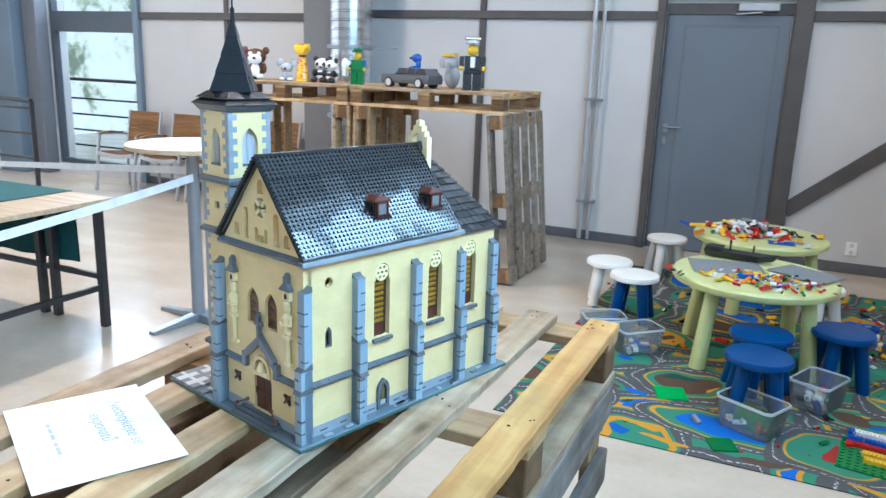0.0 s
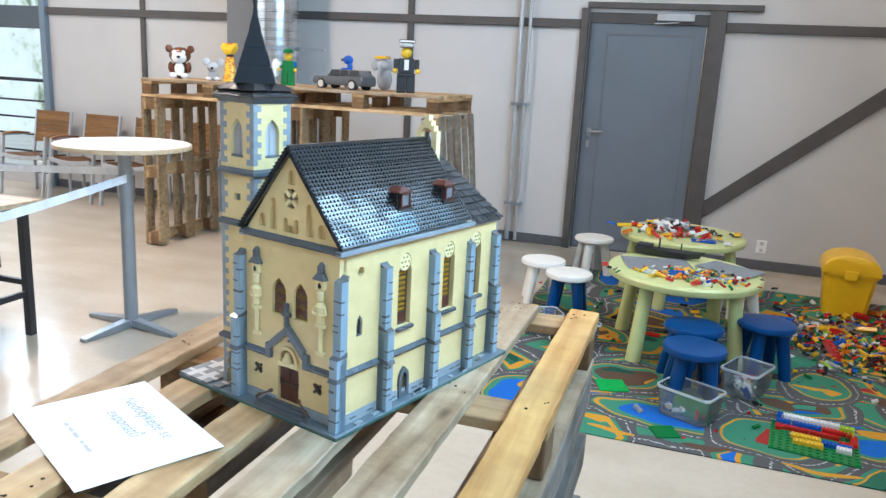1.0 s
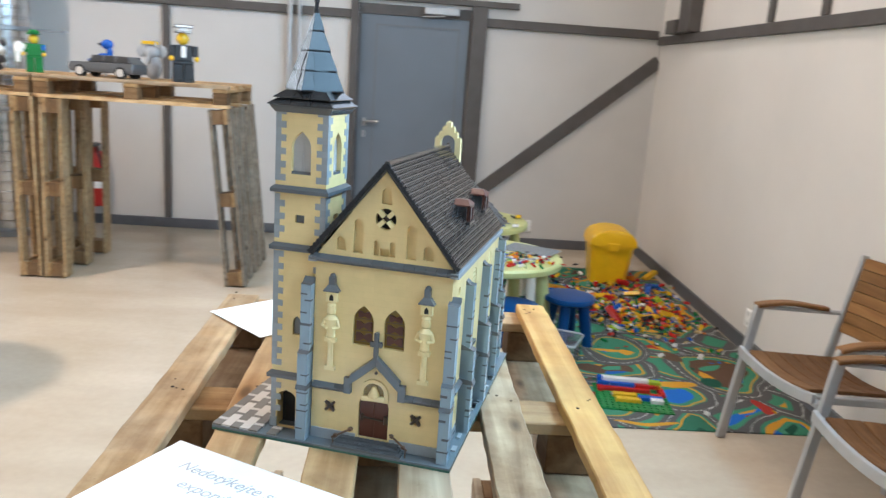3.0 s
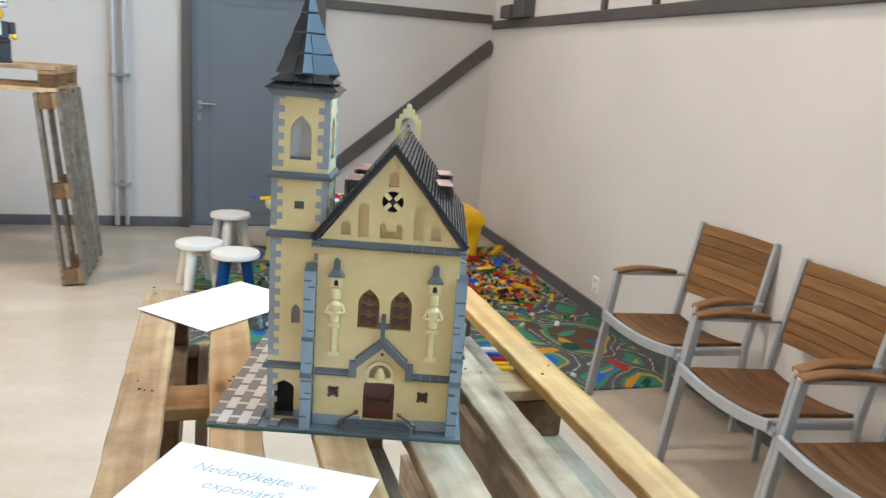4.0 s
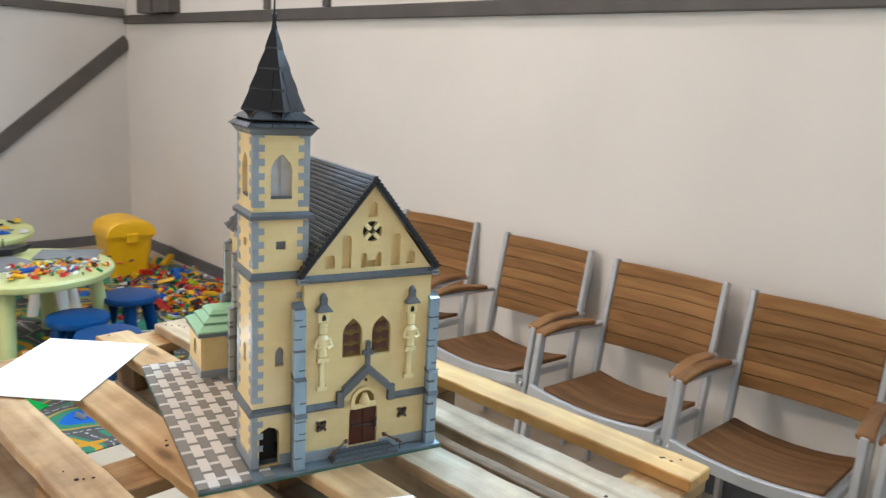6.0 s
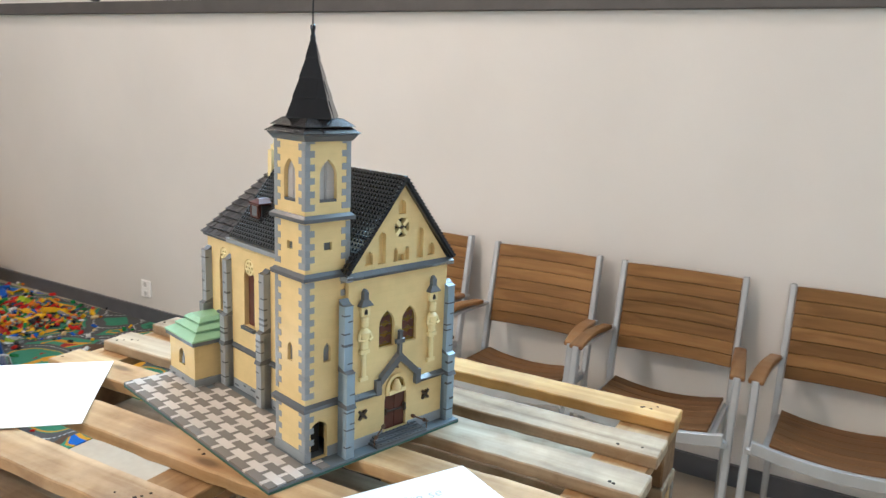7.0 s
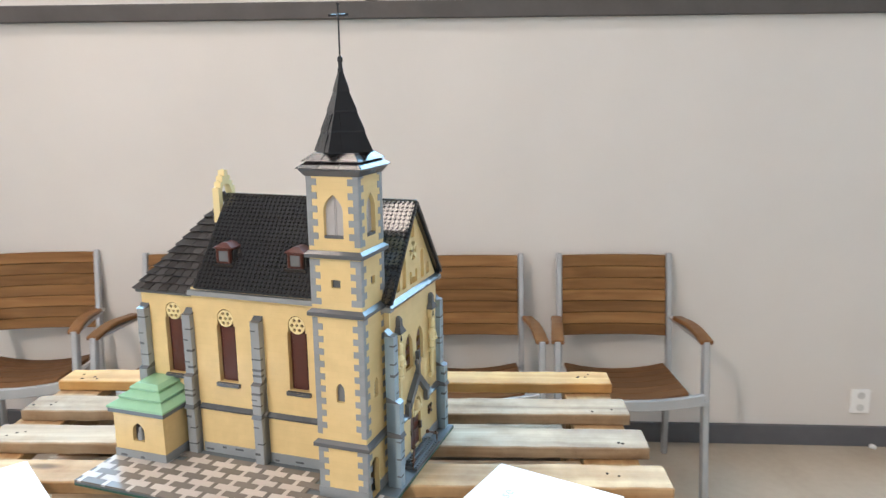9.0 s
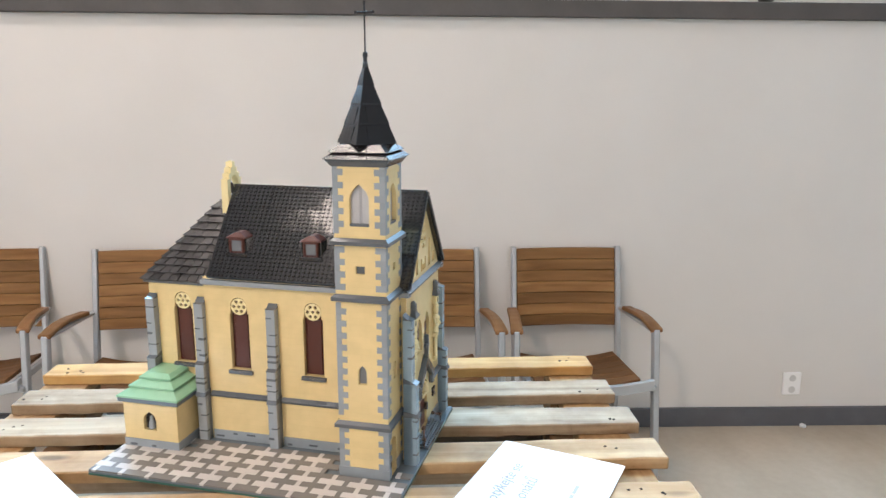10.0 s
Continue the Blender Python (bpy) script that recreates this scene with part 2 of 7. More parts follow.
M["oldy"] = wood("weathered_pallet_wood", (0.255, 0.17, 0.10), (0.51, 0.39, 0.255), axis=1, rough=0.55, stain=0.3, dirty=0.9, gloss=0.22)
M["greyz"] = wood("grey_upright_wood", (0.17, 0.135, 0.10), (0.34, 0.285, 0.22), axis=2, stain=0.5, dirty=0.7)
M["greyy"] = wood("grey_weathered_wood", (0.105, 0.094, 0.084), (0.25, 0.225, 0.198), axis=1, stain=0.6, dirty=1.0)
M["block"] = wood("block_wood", (0.15, 0.08, 0.035), (0.27, 0.16, 0.08), axis=1, stain=0.25, knots=False, dirty=0.8)
M["teak"] = wood("teak_slat", (0.165, 0.077, 0.027), (0.32, 0.168, 0.064), axis=1, rough=0.5, stain=0.0, grain=0.8, knots=False)
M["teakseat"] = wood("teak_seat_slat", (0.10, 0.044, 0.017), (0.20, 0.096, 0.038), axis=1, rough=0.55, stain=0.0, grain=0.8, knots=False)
M["teakx"] = wood("teak_arm", (0.16, 0.07, 0.025), (0.29, 0.14, 0.055), axis=0, rough=0.4, stain=0.0, grain=0.8, knots=False)
M["alu"] = plain("brushed_aluminium", (0.46, 0.465, 0.47), 0.45, metal=0.4, var=0.08)
M["steel"] = plain("grey_steel", (0.30, 0.33, 0.36), 0.35, metal=0.6, var=0.06)
M["black"] = plain("black_steel", (0.02, 0.02, 0.022), 0.4)
M["walln"] = plain("grey_white_plaster", (0.56, 0.545, 0.525), 0.75, var=0.06, scale=1.4, bumps=0.002)
M["wall"] = plain("painted_plaster", (0.70, 0.665, 0.625), 0.75, var=0.05, scale=1.4, bumps=0.002)
M["beam"] = plain("grey_painted_timber", (0.086, 0.076, 0.071), 0.6, var=0.14, scale=7, bumps=0.002)
M["skirt"] = plain("grey_skirting", (0.105, 0.107, 0.118), 0.5, var=0.1)
M["door"] = plain("grey_door_paint", (0.142, 0.166, 0.196), 0.42, var=0.06, scale=3)
M["dframe"] = plain("grey_door_frame", (0.14, 0.15, 0.165), 0.45, var=0.06)
M["wframe"] = plain("dark_window_frame", (0.065, 0.08, 0.095), 0.45, var=0.06)
M["zinc"] = plain("galvanised_duct", (0.60, 0.615, 0.63), 0.2, metal=0.95, var=0.2, scale=9)
M["column"] = plain("grey_column_paint", (0.16, 0.165, 0.17), 0.55, var=0.08, scale=3)
# grey pier and post with the window's blue daylight put into the colour
M["bluelit_col"] = plain("blue_lit_column", (0.15, 0.20, 0.25), 0.5, var=0.06, scale=2)
M["paper"] = plain("white_paper", (0.86, 0.87, 0.86), 0.6, var=0.02)
M["ink"] = plain("grey_ink", (0.46, 0.46, 0.47), 0.7)
M["kgreen"] = plain("lime_table_plastic", (0.55, 0.58, 0.25), 0.4, var=0.05)
M["kblue"] = toy("blue_stool_plastic", (0.0004, 0.05, 0.185), 0.3)
M["kblue"].node_tree.nodes["Principled BSDF"].inputs["Specular IOR Level"].default_value = 0.26
M["kwhite"] = plain("white_stool_plastic", (0.80, 0.77, 0.70), 0.4, var=0.04)
M["yellow"] = plain("yellow_bin_plastic", (0.86, 0.50, 0.006), 0.35, var=0.06)
M["clear"] = frosted("clear_box_plastic", 0.13)
M["clearrim"] = frosted("clear_rim_plastic", 0.55)
M["pane"] = glassy("window_glass", (0.97, 0.99, 1.0), 0.0, 1.02)
M["tabletop"] = plain("white_laminate", (0.78, 0.74, 0.69), 0.35, var=0.03)
M["ply"] = wood("table_board", (0.42, 0.30, 0.18), (0.60, 0.47, 0.31), axis=0, rough=0.45, stain=0.0, knots=False)
M["cloth"] = plain("green_cloth", (0.008, 0.085, 0.085), 0.9, var=0.2, scale=40, bumps=0.002)
M["tape"] = plain("white_barrier_tape", (0.72, 0.74, 0.76), 0.5)
M["pinhole"] = plain("grey_socket_well", (0.62, 0.61, 0.59), 0.5)
M["socket"] = plain("white_socket", (0.88, 0.87, 0.85), 0.4, var=0.02)
M["exit"] = plain("green_sign", (0.02, 0.30, 0.14), 0.5)
M["red"] = plain("red_paint", (0.45, 0.02, 0.015), 0.35)
M["rubber"] = plain("black_rubber", (0.02, 0.02, 0.02), 0.8)
M["chrome"] = plain("door_handle_metal", (0.35, 0.35, 0.35), 0.4, metal=1.0)
M["ceil"] = plain("ceiling_paint", (0.20, 0.19, 0.18), 0.8, var=0.05, scale=1.0)
BRICKS = [toy("brick_" + k, c, 0.25) for k, c in (
    ("red", (0.50, 0.02, 0.015)), ("yellow", (0.75, 0.45, 0.02)), ("blue", (0.01, 0.09, 0.42)), ("white", (0.72, 0.72, 0.70)),
    ("green", (0.007, 0.17, 0.04)), ("black", (0.02, 0.02, 0.022)), ("grey", (0.28, 0.29, 0.30)), ("orange", (0.70, 0.20, 0.02)),
    ("lime", (0.35, 0.50, 0.03)), ("tan", (0.60, 0.47, 0.25)), ("bright_green", (0.01, 0.40, 0.08)))]
RED, YEL, BLU, WHI, GRN, BLK, GRY, ORA, LIM, TAN = range(10)


def floor_material():
    """Polished resin floor: cloudy, with scuffed and stained patches that dull the gloss."""
    m, n, l, p = mat_new("pale_resin_floor")
    tc = n.new("ShaderNodeTexCoord")
    a = noise_node(n, l, tc.outputs["Object"], 0.8, 8)
    a.inputs["Roughness"].default_value = 0.6
    mp = n.new("ShaderNodeMapping")
    mp.inputs["Scale"].default_value = (0.9, 2.6, 1)
    l.new(tc.outputs["Object"], mp.inputs[0])
    c = noise_node(n, l, mp.outputs[0], 1.3, 7)
    b = noise_node(n, l, tc.outputs["Object"], 30, 5)
    r = ramp(n, [(0.3, (0.47, 0.39, 0.295)), (0.7, (0.58, 0.50, 0.40))])
    l.new(a.outputs[0], r.inputs[0])
    st = ramp(n, [(0.3, (0.86, 0.83, 0.79)), (0.62, (1, 1, 1))])
    l.new(c.outputs[0], st.inputs[0])
    out = mixed(n, l, 0.7, r.outputs[0], st.outputs[0], 'MULTIPLY')
    out = mixed(n, l, 0.07, out, b.outputs[0], 'OVERLAY')
    l.new(out, p.inputs["Base Color"])
    l.new(math_node(n, l, 'MULTIPLY_ADD', c.outputs[0], 0.16, math_node(n, l, 'MULTIPLY_ADD', b.outputs[0], 0.04, 0.10)), p.inputs["Roughness"])
    bump(n, l, b.outputs[0], 0.05, 0.002, p)
    return m


def rug_material():
    """Printed play carpet: fields, ponds and orange borders between grey roads with dashed lines."""
    m, n, l, p = mat_new("printed_road_carpet")
    tc = n.new("ShaderNodeTexCoord")
    warp = noise_node(n, l, tc.outputs["Object"], 3.0, 1)
    add = n.new("ShaderNodeVectorMath")
    add.operation = 'MULTIPLY_ADD'
    l.new(warp.outputs["Color"], add.inputs[0])
    add.inputs[1].default_value = (0.22, 0.22, 0)
    l.new(tc.outputs["Object"], add.inputs[2])
    flat = n.new("ShaderNodeVectorMath")
    flat.operation = 'MULTIPLY'
    l.new(add.outputs[0], flat.inputs[0])
    flat.inputs[1].default_value = (1, 1, 0)
    cell, edge, sub, subedge = (n.new("ShaderNodeTexVoronoi") for _ in range(4))
    for v, s, f in ((cell, 2.5, 'F1'), (edge, 2.5, 'DISTANCE_TO_EDGE'), (sub, 9.0, 'F1'), (subedge, 9.0, 'DISTANCE_TO_EDGE')):
        v.feature = f
        v.inputs["Scale"].default_value = s
        l.new(flat.outputs[0], v.inputs["Vector"])
    def between(sock, lo, hi):
        return math_node(n, l, 'MULTIPLY', math_node(n, l, 'GREATER_THAN', sock, lo), math_node(n, l, 'LESS_THAN', sock, hi))
    def both(a, b):
        return math_node(n, l, 'MULTIPLY', a, b)
    sep = n.new("ShaderNodeSeparateXYZ")
    l.new(flat.outputs[0], sep.inputs[0])
    dash = math_node(n, l, 'GREATER_THAN', both(math_node(n, l, 'SINE', math_node(n, l, 'MULTIPLY', sep.outputs[0], 210.0)), math_node(n, l, 'SINE', math_node(n, l, 'MULTIPLY', sep.outputs[1], 210.0))), -0.05)
    ROAD, ORANGE, TEAL, BLUE, BROWN, LINE = (0.085, 0.083, 0.082), (0.52, 0.25, 0.025), (0.046, 0.205, 0.125), (0.015, 0.12, 0.44), (0.10, 0.058, 0.038), (0.42, 0.42, 0.41)
    pick = n.new("ShaderNodeSeparateColor")
    l.new(cell.outputs["Color"], pick.inputs[0])
    zone = ramp(n, [(0.0, TEAL), (0.3, BROWN), (0.46, (0.058, 0.235, 0.14)), (0.62, BLUE), (0.84, (0.03, 0.13, 0.08))])
    zone.color_ramp.interpolation = 'CONSTANT'
    l.new(pick.outputs[0], zone.inputs[0])
    spick = n.new("ShaderNodeSeparateColor")
    l.new(sub.outputs["Color"], spick.inputs[0])
    spot = ramp(n, [(0.0, ORANGE), (0.2, (0.012, 0.07, 0.045)), (0.45, (0.30, 0.03, 0.022)), (0.55, (0.012, 0.10, 0.36)), (0.68, (0.05, 0.24, 0.15)), (0.86, (0.085, 0.055, 0.04))])
    spot.color_ramp.interpolation = 'CONSTANT'
    l.new(spick.outputs[0], spot.inputs[0])
    col = mixed(n, l, both(math_node(n, l, 'GREATER_THAN', subedge.outputs["Distance"], 0.12), math_node(n, l, 'GREATER_THAN', spick.outputs[1], 0.55)), zone.outputs[0], spot.outputs[0])
    ed = edge.outputs["Distance"]
    col = mixed(n, l, math_node(n, l, 'LESS_THAN', ed, 0.155), col, TEAL)
    col = mixed(n, l, both(between(ed, 0.135, 0.16), math_node(n, l, 'GREATER_THAN', pick.outputs[1], 0.3)), col, ORANGE)
    col = mixed(n, l, both(between(ed, 0.13, 0.2), math_node(n, l, 'GREATER_THAN', pick.outputs[2], 0.72)), col, ORANGE)
    col = mixed(n, l, math_node(n, l, 'LESS_THAN', ed, 0.088), col, ROAD)
    col = mixed(n, l, both(math_node(n, l, 'LESS_THAN', ed, 0.011), dash), col, LINE)
    # ponds and fields with a ring road each: centre, radii, colour
    for cx, cy, rx, ry, inner in ((-0.12, 3.38, 0.24, 0.12, BLUE), (-0.38, 3.80, 0.15, 0.12, BROWN), (0.46, 3.74, 0.17, 0.09, BROWN), (0.74, 3.40, 0.12, 0.10, BLUE),
                                  (0.60, 4.06, 0.12, 0.14, TEAL), (-0.85, 3.32, 0.12, 0.16, BLUE), (0.30, 3.30, 0.14, 0.13, TEAL), (-0.60, 4.40, 0.16, 0.12, ORANGE), (1.1, 3.75, 0.15, 0.2, BROWN)):
        mp = n.new("ShaderNodeMapping")
        mp.vector_type = 'POINT'
        mp.inputs["Location"].default_value = (-(cx + 0.11) / rx, -(cy + 0.11) / ry, 0)
        mp.inputs["Scale"].default_value = (1 / rx, 1 / ry, 0)
        l.new(flat.outputs[0], mp.inputs[0])
        ln = n.new("ShaderNodeVectorMath")
        ln.operation = 'LENGTH'
        l.new(mp.outputs[0], ln.inputs[0])
        f, k = ln.outputs["Value"], 0.013 / min(rx, ry)
        w = 0.066 / max(rx, ry)
        col = mixed(n, l, math_node(n, l, 'LESS_THAN', f, 1.12 + 3 * k + w), col, ROAD)
        col = mixed(n, l, both(between(f, 1.12 + 3 * k + w * 0.42, 1.12 + 3 * k + w * 0.42 + k * 0.5), dash), col, LINE)
        col = mixed(n, l, math_node(n, l, 'LESS_THAN', f, 1.12 + 2.4 * k), col, TEAL)
        col = mixed(n, l, between(f, 1.12 + 1.3 * k, 1.12 + 2.0 * k), col, ORANGE)
        col = mixed(n, l, both(math_node(n, l, 'LESS_THAN', f, 1.0), math_node(n, l, 'LESS_THAN', math_node(n, l, 'MULTIPLY', f, spick.outputs[2]), 0.8)), col, inner)
        col = mixed(n, l, both(both(math_node(n, l, 'LESS_THAN', f, 0.95), math_node(n, l, 'GREATER_THAN', subedge.outputs["Distance"], 0.1)), math_node(n, l, 'GREATER_THAN', spick.outputs[1], 0.62 if inner != BLUE else 2.0)), col, spot.outputs[0])
    # plain printed patches: centre, radii, colour
    RED = (0.33, 0.035, 0.025)
    for cx, cy, rx, ry, inner in ((0.78, 3.56, 0.10, 0.05, ORANGE), (-0.36, 3.09, 0.13, 0.022, ORANGE), (0.47, 3.07, 0.15, 0.02, ORANGE), (1.13, 3.33, 0.04, 0.09, RED), (-0.80, 3.43, 0.055, 0.06, ORANGE),
                                  (0.56, 4.02, 0.10, 0.03, ORANGE), (0.05, 3.12, 0.10, 0.03, BROWN), (-0.60, 3.58, 0.07, 0.03, BLUE), (0.92, 3.95, 0.05, 0.10, BROWN), (1.0, 3.6, 0.07, 0.06, (0.012, 0.07, 0.045))):
        mp = n.new("ShaderNodeMapping")
        mp.inputs["Location"].default_value = (-(cx + 0.11) / rx, -(cy + 0.11) / ry, 0)
        mp.inputs["Scale"].default_value = (1 / rx, 1 / ry, 0)
        l.new(flat.outputs[0], mp.inputs[0])
        ln = n.new("ShaderNodeVectorMath")
        ln.operation = 'LENGTH'
        l.new(mp.outputs[0], ln.inputs[0])
        col = mixed(n, l, math_node(n, l, 'LESS_THAN', ln.outputs["Value"], 1.0), col, inner)
    pile = noise_node(n, l, tc.outputs["Object"], 420, 2)
    col = mixed(n, l, 0.3, col, pile.outputs[0], 'OVERLAY')
    l.new(col, p.inputs["Base Color"])
    p.inputs["Roughness"].default_value = 0.95
    p.inputs["Specular IOR Level"].default_value = 0.15
    bump(n, l, pile.outputs[0], 0.5, 0.003, p)
    return m


def outdoor_material():
    m, n, l, p = mat_new("bright_outdoors")
    tc = n.new("ShaderNodeTexCoord")
    a = noise_node(n, l, tc.outputs["Object"], 1.3, 9)
    b = noise_node(n, l, tc.outputs["Object"], 3.2, 6)
    b.inputs["Distortion"].default_value = 1.5
    r = ramp(n, [(0.38, (0.22, 0.30, 0.22)), (0.43, (0.52, 0.66, 0.52)), (0.47, (0.74, 0.88, 0.8)), (0.53, (0.78, 0.95, 0.96)), (0.7, (0.88, 1.0, 1.0))])
    l.new(math_node(n, l, 'MULTIPLY_ADD', b.outputs[0], 0.35, math_node(n, l, 'MULTIPLY', a.outputs[0], 0.68)), r.inputs[0])
    em = n.new("ShaderNodeEmission")
    l.new(r.outputs[0], em.inputs[0])
    em.inputs[1].default_value = 1.0
    l.new(em.outputs[0], n["Material Output"].inputs[0])
    return m


def glow_material(name, col, power):
    m, n, l, p = mat_new(name)
    em = n.new("ShaderNodeEmission")
    em.inputs[0].default_value, em.inputs[1].default_value = (*col, 1), power
    l.new(em.outputs[0], n["Material Output"].inputs[0])
    return m


M["floor"], M["rug"], M["outdoors"] = floor_material(), rug_material(), outdoor_material()
M["tube"] = glow_material("lit_tube", (1.0, 0.93, 0.84), 4.0)
M["skyglow"] = glow_material("sky_behind_windows", (0.75, 0.87, 1.0), 3.0)


# ---- mesh helpers ----
def box(bm, x0, x1, y0, y1, z0, z1, mi=0):
    v = [bm.verts.new(c) for c in ((x0, y0, z0), (x1, y0, z0), (x1, y1, z0), (x0, y1, z0), (x0, y0, z1), (x1, y0, z1), (x1, y1, z1), (x0, y1, z1))]
    for f in ((3, 2, 1, 0), (4, 5, 6, 7), (0, 1, 5, 4), (1, 2, 6, 5), (2, 3, 7, 6), (3, 0, 4, 7)):
        bm.faces.new([v[i] for i in f]).material_index = mi
    return v


def ring(bm, loops, cap=True, mi=0):
    """Skins a run of loops (lists of points, all of one length) and closes both ends."""
    rows = [[bm.verts.new(p) for p in lp] for lp in loops]
    k = len(rows[0])
    for a, b in zip(rows, rows[1:]):
        for i in range(k):
            bm.faces.new((a[i], a[(i + 1) % k], b[(i + 1) % k], b[i])).material_index = mi
    if cap:
        bm.faces.new(rows[0][::-1]).material_index = mi
        bm.faces.new(rows[-1]).material_index = mi
    return rows


def circle(cx, cy, z, r, k=16, turn=0.0, rz=1.0):
    return [(cx + r * math.cos(turn + 2 * math.pi * i / k), cy + r * rz * math.sin(turn + 2 * math.pi * i / k), z) for i in range(k)]


def lathe(bm, profile, k=20, cx=0.0, cy=0.0, mi=0):
    ring(bm, [circle(cx, cy, z, max(r, 1e-4), k) for r, z in profile], mi=mi)


def rod(bm, a, b, r, k=8, r2=None, mi=0):
    a, b = Vector(a), Vector(b)
    q = (b - a).to_track_quat('Z', 'Y').to_matrix()
    r2 = r if r2 is None else r2
    ring(bm, [[a + q @ Vector((math.cos(t) * r, math.sin(t) * r, 0)) for t in (2 * math.pi * i / k for i in range(k))],
              [b + q @ Vector((math.cos(t) * r2, math.sin(t) * r2, 0)) for t in (2 * math.pi * i / k for i in range(k))]], mi=mi)


def bar(bm, a, b, w, h, up=(0, 0, 1), mi=0):
    """A square bar from a to b, w wide and h high."""
    a, b = Vector(a), Vector(b)
    d = (b - a).normalized()
    s = d.cross(Vector(up)).normalized()
    u = s.cross(d)
    loops = [[p + s * (sx * w / 2) + u * (sz * h / 2) for sx, sz in ((-1, -1), (1, -1), (1, 1), (-1, 1))] for p in (a, b)]
    ring(bm, loops, mi=mi)


def slab(bm, outer, holes, d0, d1, place, mi=0):
    """A plate with holes: outlines in the plate's own plane, given depth, laid into space by place(a, b, d)."""
    loops = [outer] + list(holes)
    flat = [pt for lp in loops for pt in lp]
    tris = tessellate_polygon([[Vector((a, b, 0)) for a, b in lp] for lp in loops])
    near = [bm.verts.new(place(a, b, d0)) for a, b in flat]
    far = [bm.verts.new(place(a, b, d1)) for a, b in flat]
    for t in tris:
        for side in (near, far):
            try:
                bm.faces.new([side[i] for i in t]).material_index = mi
            except ValueError:
                pass
    base = 0
    for lp in loops:
        k = len(lp)
        for i in range(k):
            a, b = base + i, base + (i + 1) % k
            bm.faces.new((near[a], near[b], far[b], far[a])).material_index = mi
        base += k


def arch(cx, w, z0, zs, z1, k=5):
    """A pointed opening."""
    pts = [(cx - w / 2, z0), (cx + w / 2, z0), (cx + w / 2, zs)]
    for i in range(1, k):
        t = i / k
        pts.append((cx + w / 2 * (1 - t ** 1.7), zs + (z1 - zs) * (t ** 0.8)))
    pts.append((cx, z1))
    for i in range(k - 1, 0, -1):
        t = i / k
        pts.append((cx - w / 2 * (1 - t ** 1.7), zs + (z1 - zs) * (t ** 0.8)))
    pts.append((cx - w / 2, zs))
    return pts


def round_arch(cx, w, z0, z1, k=8):
    r = w / 2
    return [(cx - r, z0), (cx + r, z0)] + [(cx + r * math.cos(math.pi * i / k), z1 - r + r * math.sin(math.pi * i / k)) for i in range(k + 1)]


def disc2(cx, cz, r, k=14, turn=0.0):
    return [(cx + r * math.cos(turn + 2 * math.pi * i / k), cz + r * math.sin(turn + 2 * math.pi * i / k)) for i in range(k)]


def rect2(a0, a1, b0, b1):
    return [(a0, b0), (a1, b0), (a1, b1), (a0, b1)]


def soften(bm, w):
    bmesh.ops.bevel(bm, geom=bm.edges[:], offset=w, segments=1, affect='EDGES', clamp_overlap=True)


def mesh_of(name, bm, mats, smooth=False):
    bmesh.ops.recalc_face_normals(bm, faces=bm.faces[:])
    me = bpy.data.meshes.new(name)
    bm.to_mesh(me)
    bm.free()
    for m in (mats if isinstance(mats, (list, tuple)) else [mats]):
        me.materials.append(m)
    if smooth:
        me.shade_smooth()
        me.set_sharp_from_angle(angle=radians(35))
    return me


def thing(name, label, category, at=None, group="", kind=""):
    ob = new(name)
    ob.empty_display_size = 0.1
    if at is not None:
        ob.matrix_basis = at
    return tagged(ob, label, category, group, kind)


def part(name, bm, mat, parent=None, label="", bevel=0.0, smooth=False, at=None):
    """Links a bmesh as one mesh object, under a thing or a part where one is given."""
    if bevel:
        soften(bm, bevel)
    ob = new(name, mesh_of(name, bm, mat, smooth))
    ob.parent = parent
    if at is not None:
        ob.matrix_basis = at
    return tagged(ob, label)


def boxpart(name, dims, mat, parent=None, label="", bevel=0.0):
    bm = bmesh.new()
    box(bm, *dims)
    return part(name, bm, mat, parent, label, bevel)


def structure(name, bm, mat, label, category, bevel=0.0):
    ob = part(name, bm, mat, None, label, bevel)
    return tagged(ob, label, category, kind="structure")


# ---- the hall ----
XW, YN, YS = -9.3, 6.75, -4.2
bm = bmesh.new()
box(bm, XW - 0.3, 2.2, YS - 0.3, YN + 0.3, -0.15, 0.0)
structure("floor", bm, M["floor"], "pale beige polished resin floor, faintly stained", "floor")
bm = bmesh.new()
box(bm, XW - 0.3, 2.2, YS - 0.3, YN + 0.3, CEIL, CEIL + 0.15)
structure("ceiling", bm, M["ceil"], "plain grey painted hall ceiling", "ceiling")

# north wall with door and tall window
DOOR = (-1.163, -0.185, 0.0, 2.07)
NWIN = (-8.60, -7.13, 0.12, 4.2)
bm = bmesh.new()
slab(bm, rect2(XW - 0.3, 2.2, 0, CEIL), [rect2(DOOR[0], DOOR[1], 0.004, DOOR[3]), rect2(NWIN[0], NWIN[1], NWIN[2], NWIN[3]), *[rect2(*w) for w in FILL_N]], 0, 0.25, lambda a, b, d: (a, YN + d, b))
structure("wall_north", bm, M["walln"], "off-white plastered wall between grey timbers", "wall")
bm = bmesh.new()
box(bm, XW, 2.2, YS - 0.25, YS, 0, CEIL)
structure("wall_south", bm, M["wall"], "plain off-white plastered wall", "wall")
bm = bmesh.new()
slab(bm, rect2(YS, YN, 0, CEIL), [rect2(-1.5, 5.5, 0.3, 3.8)], 0, 0.25, lambda a, b, d: (XW - d, a, b))
structure("wall_west", bm, M["wall"], "off-white wall with a wide glazed opening", "wall")

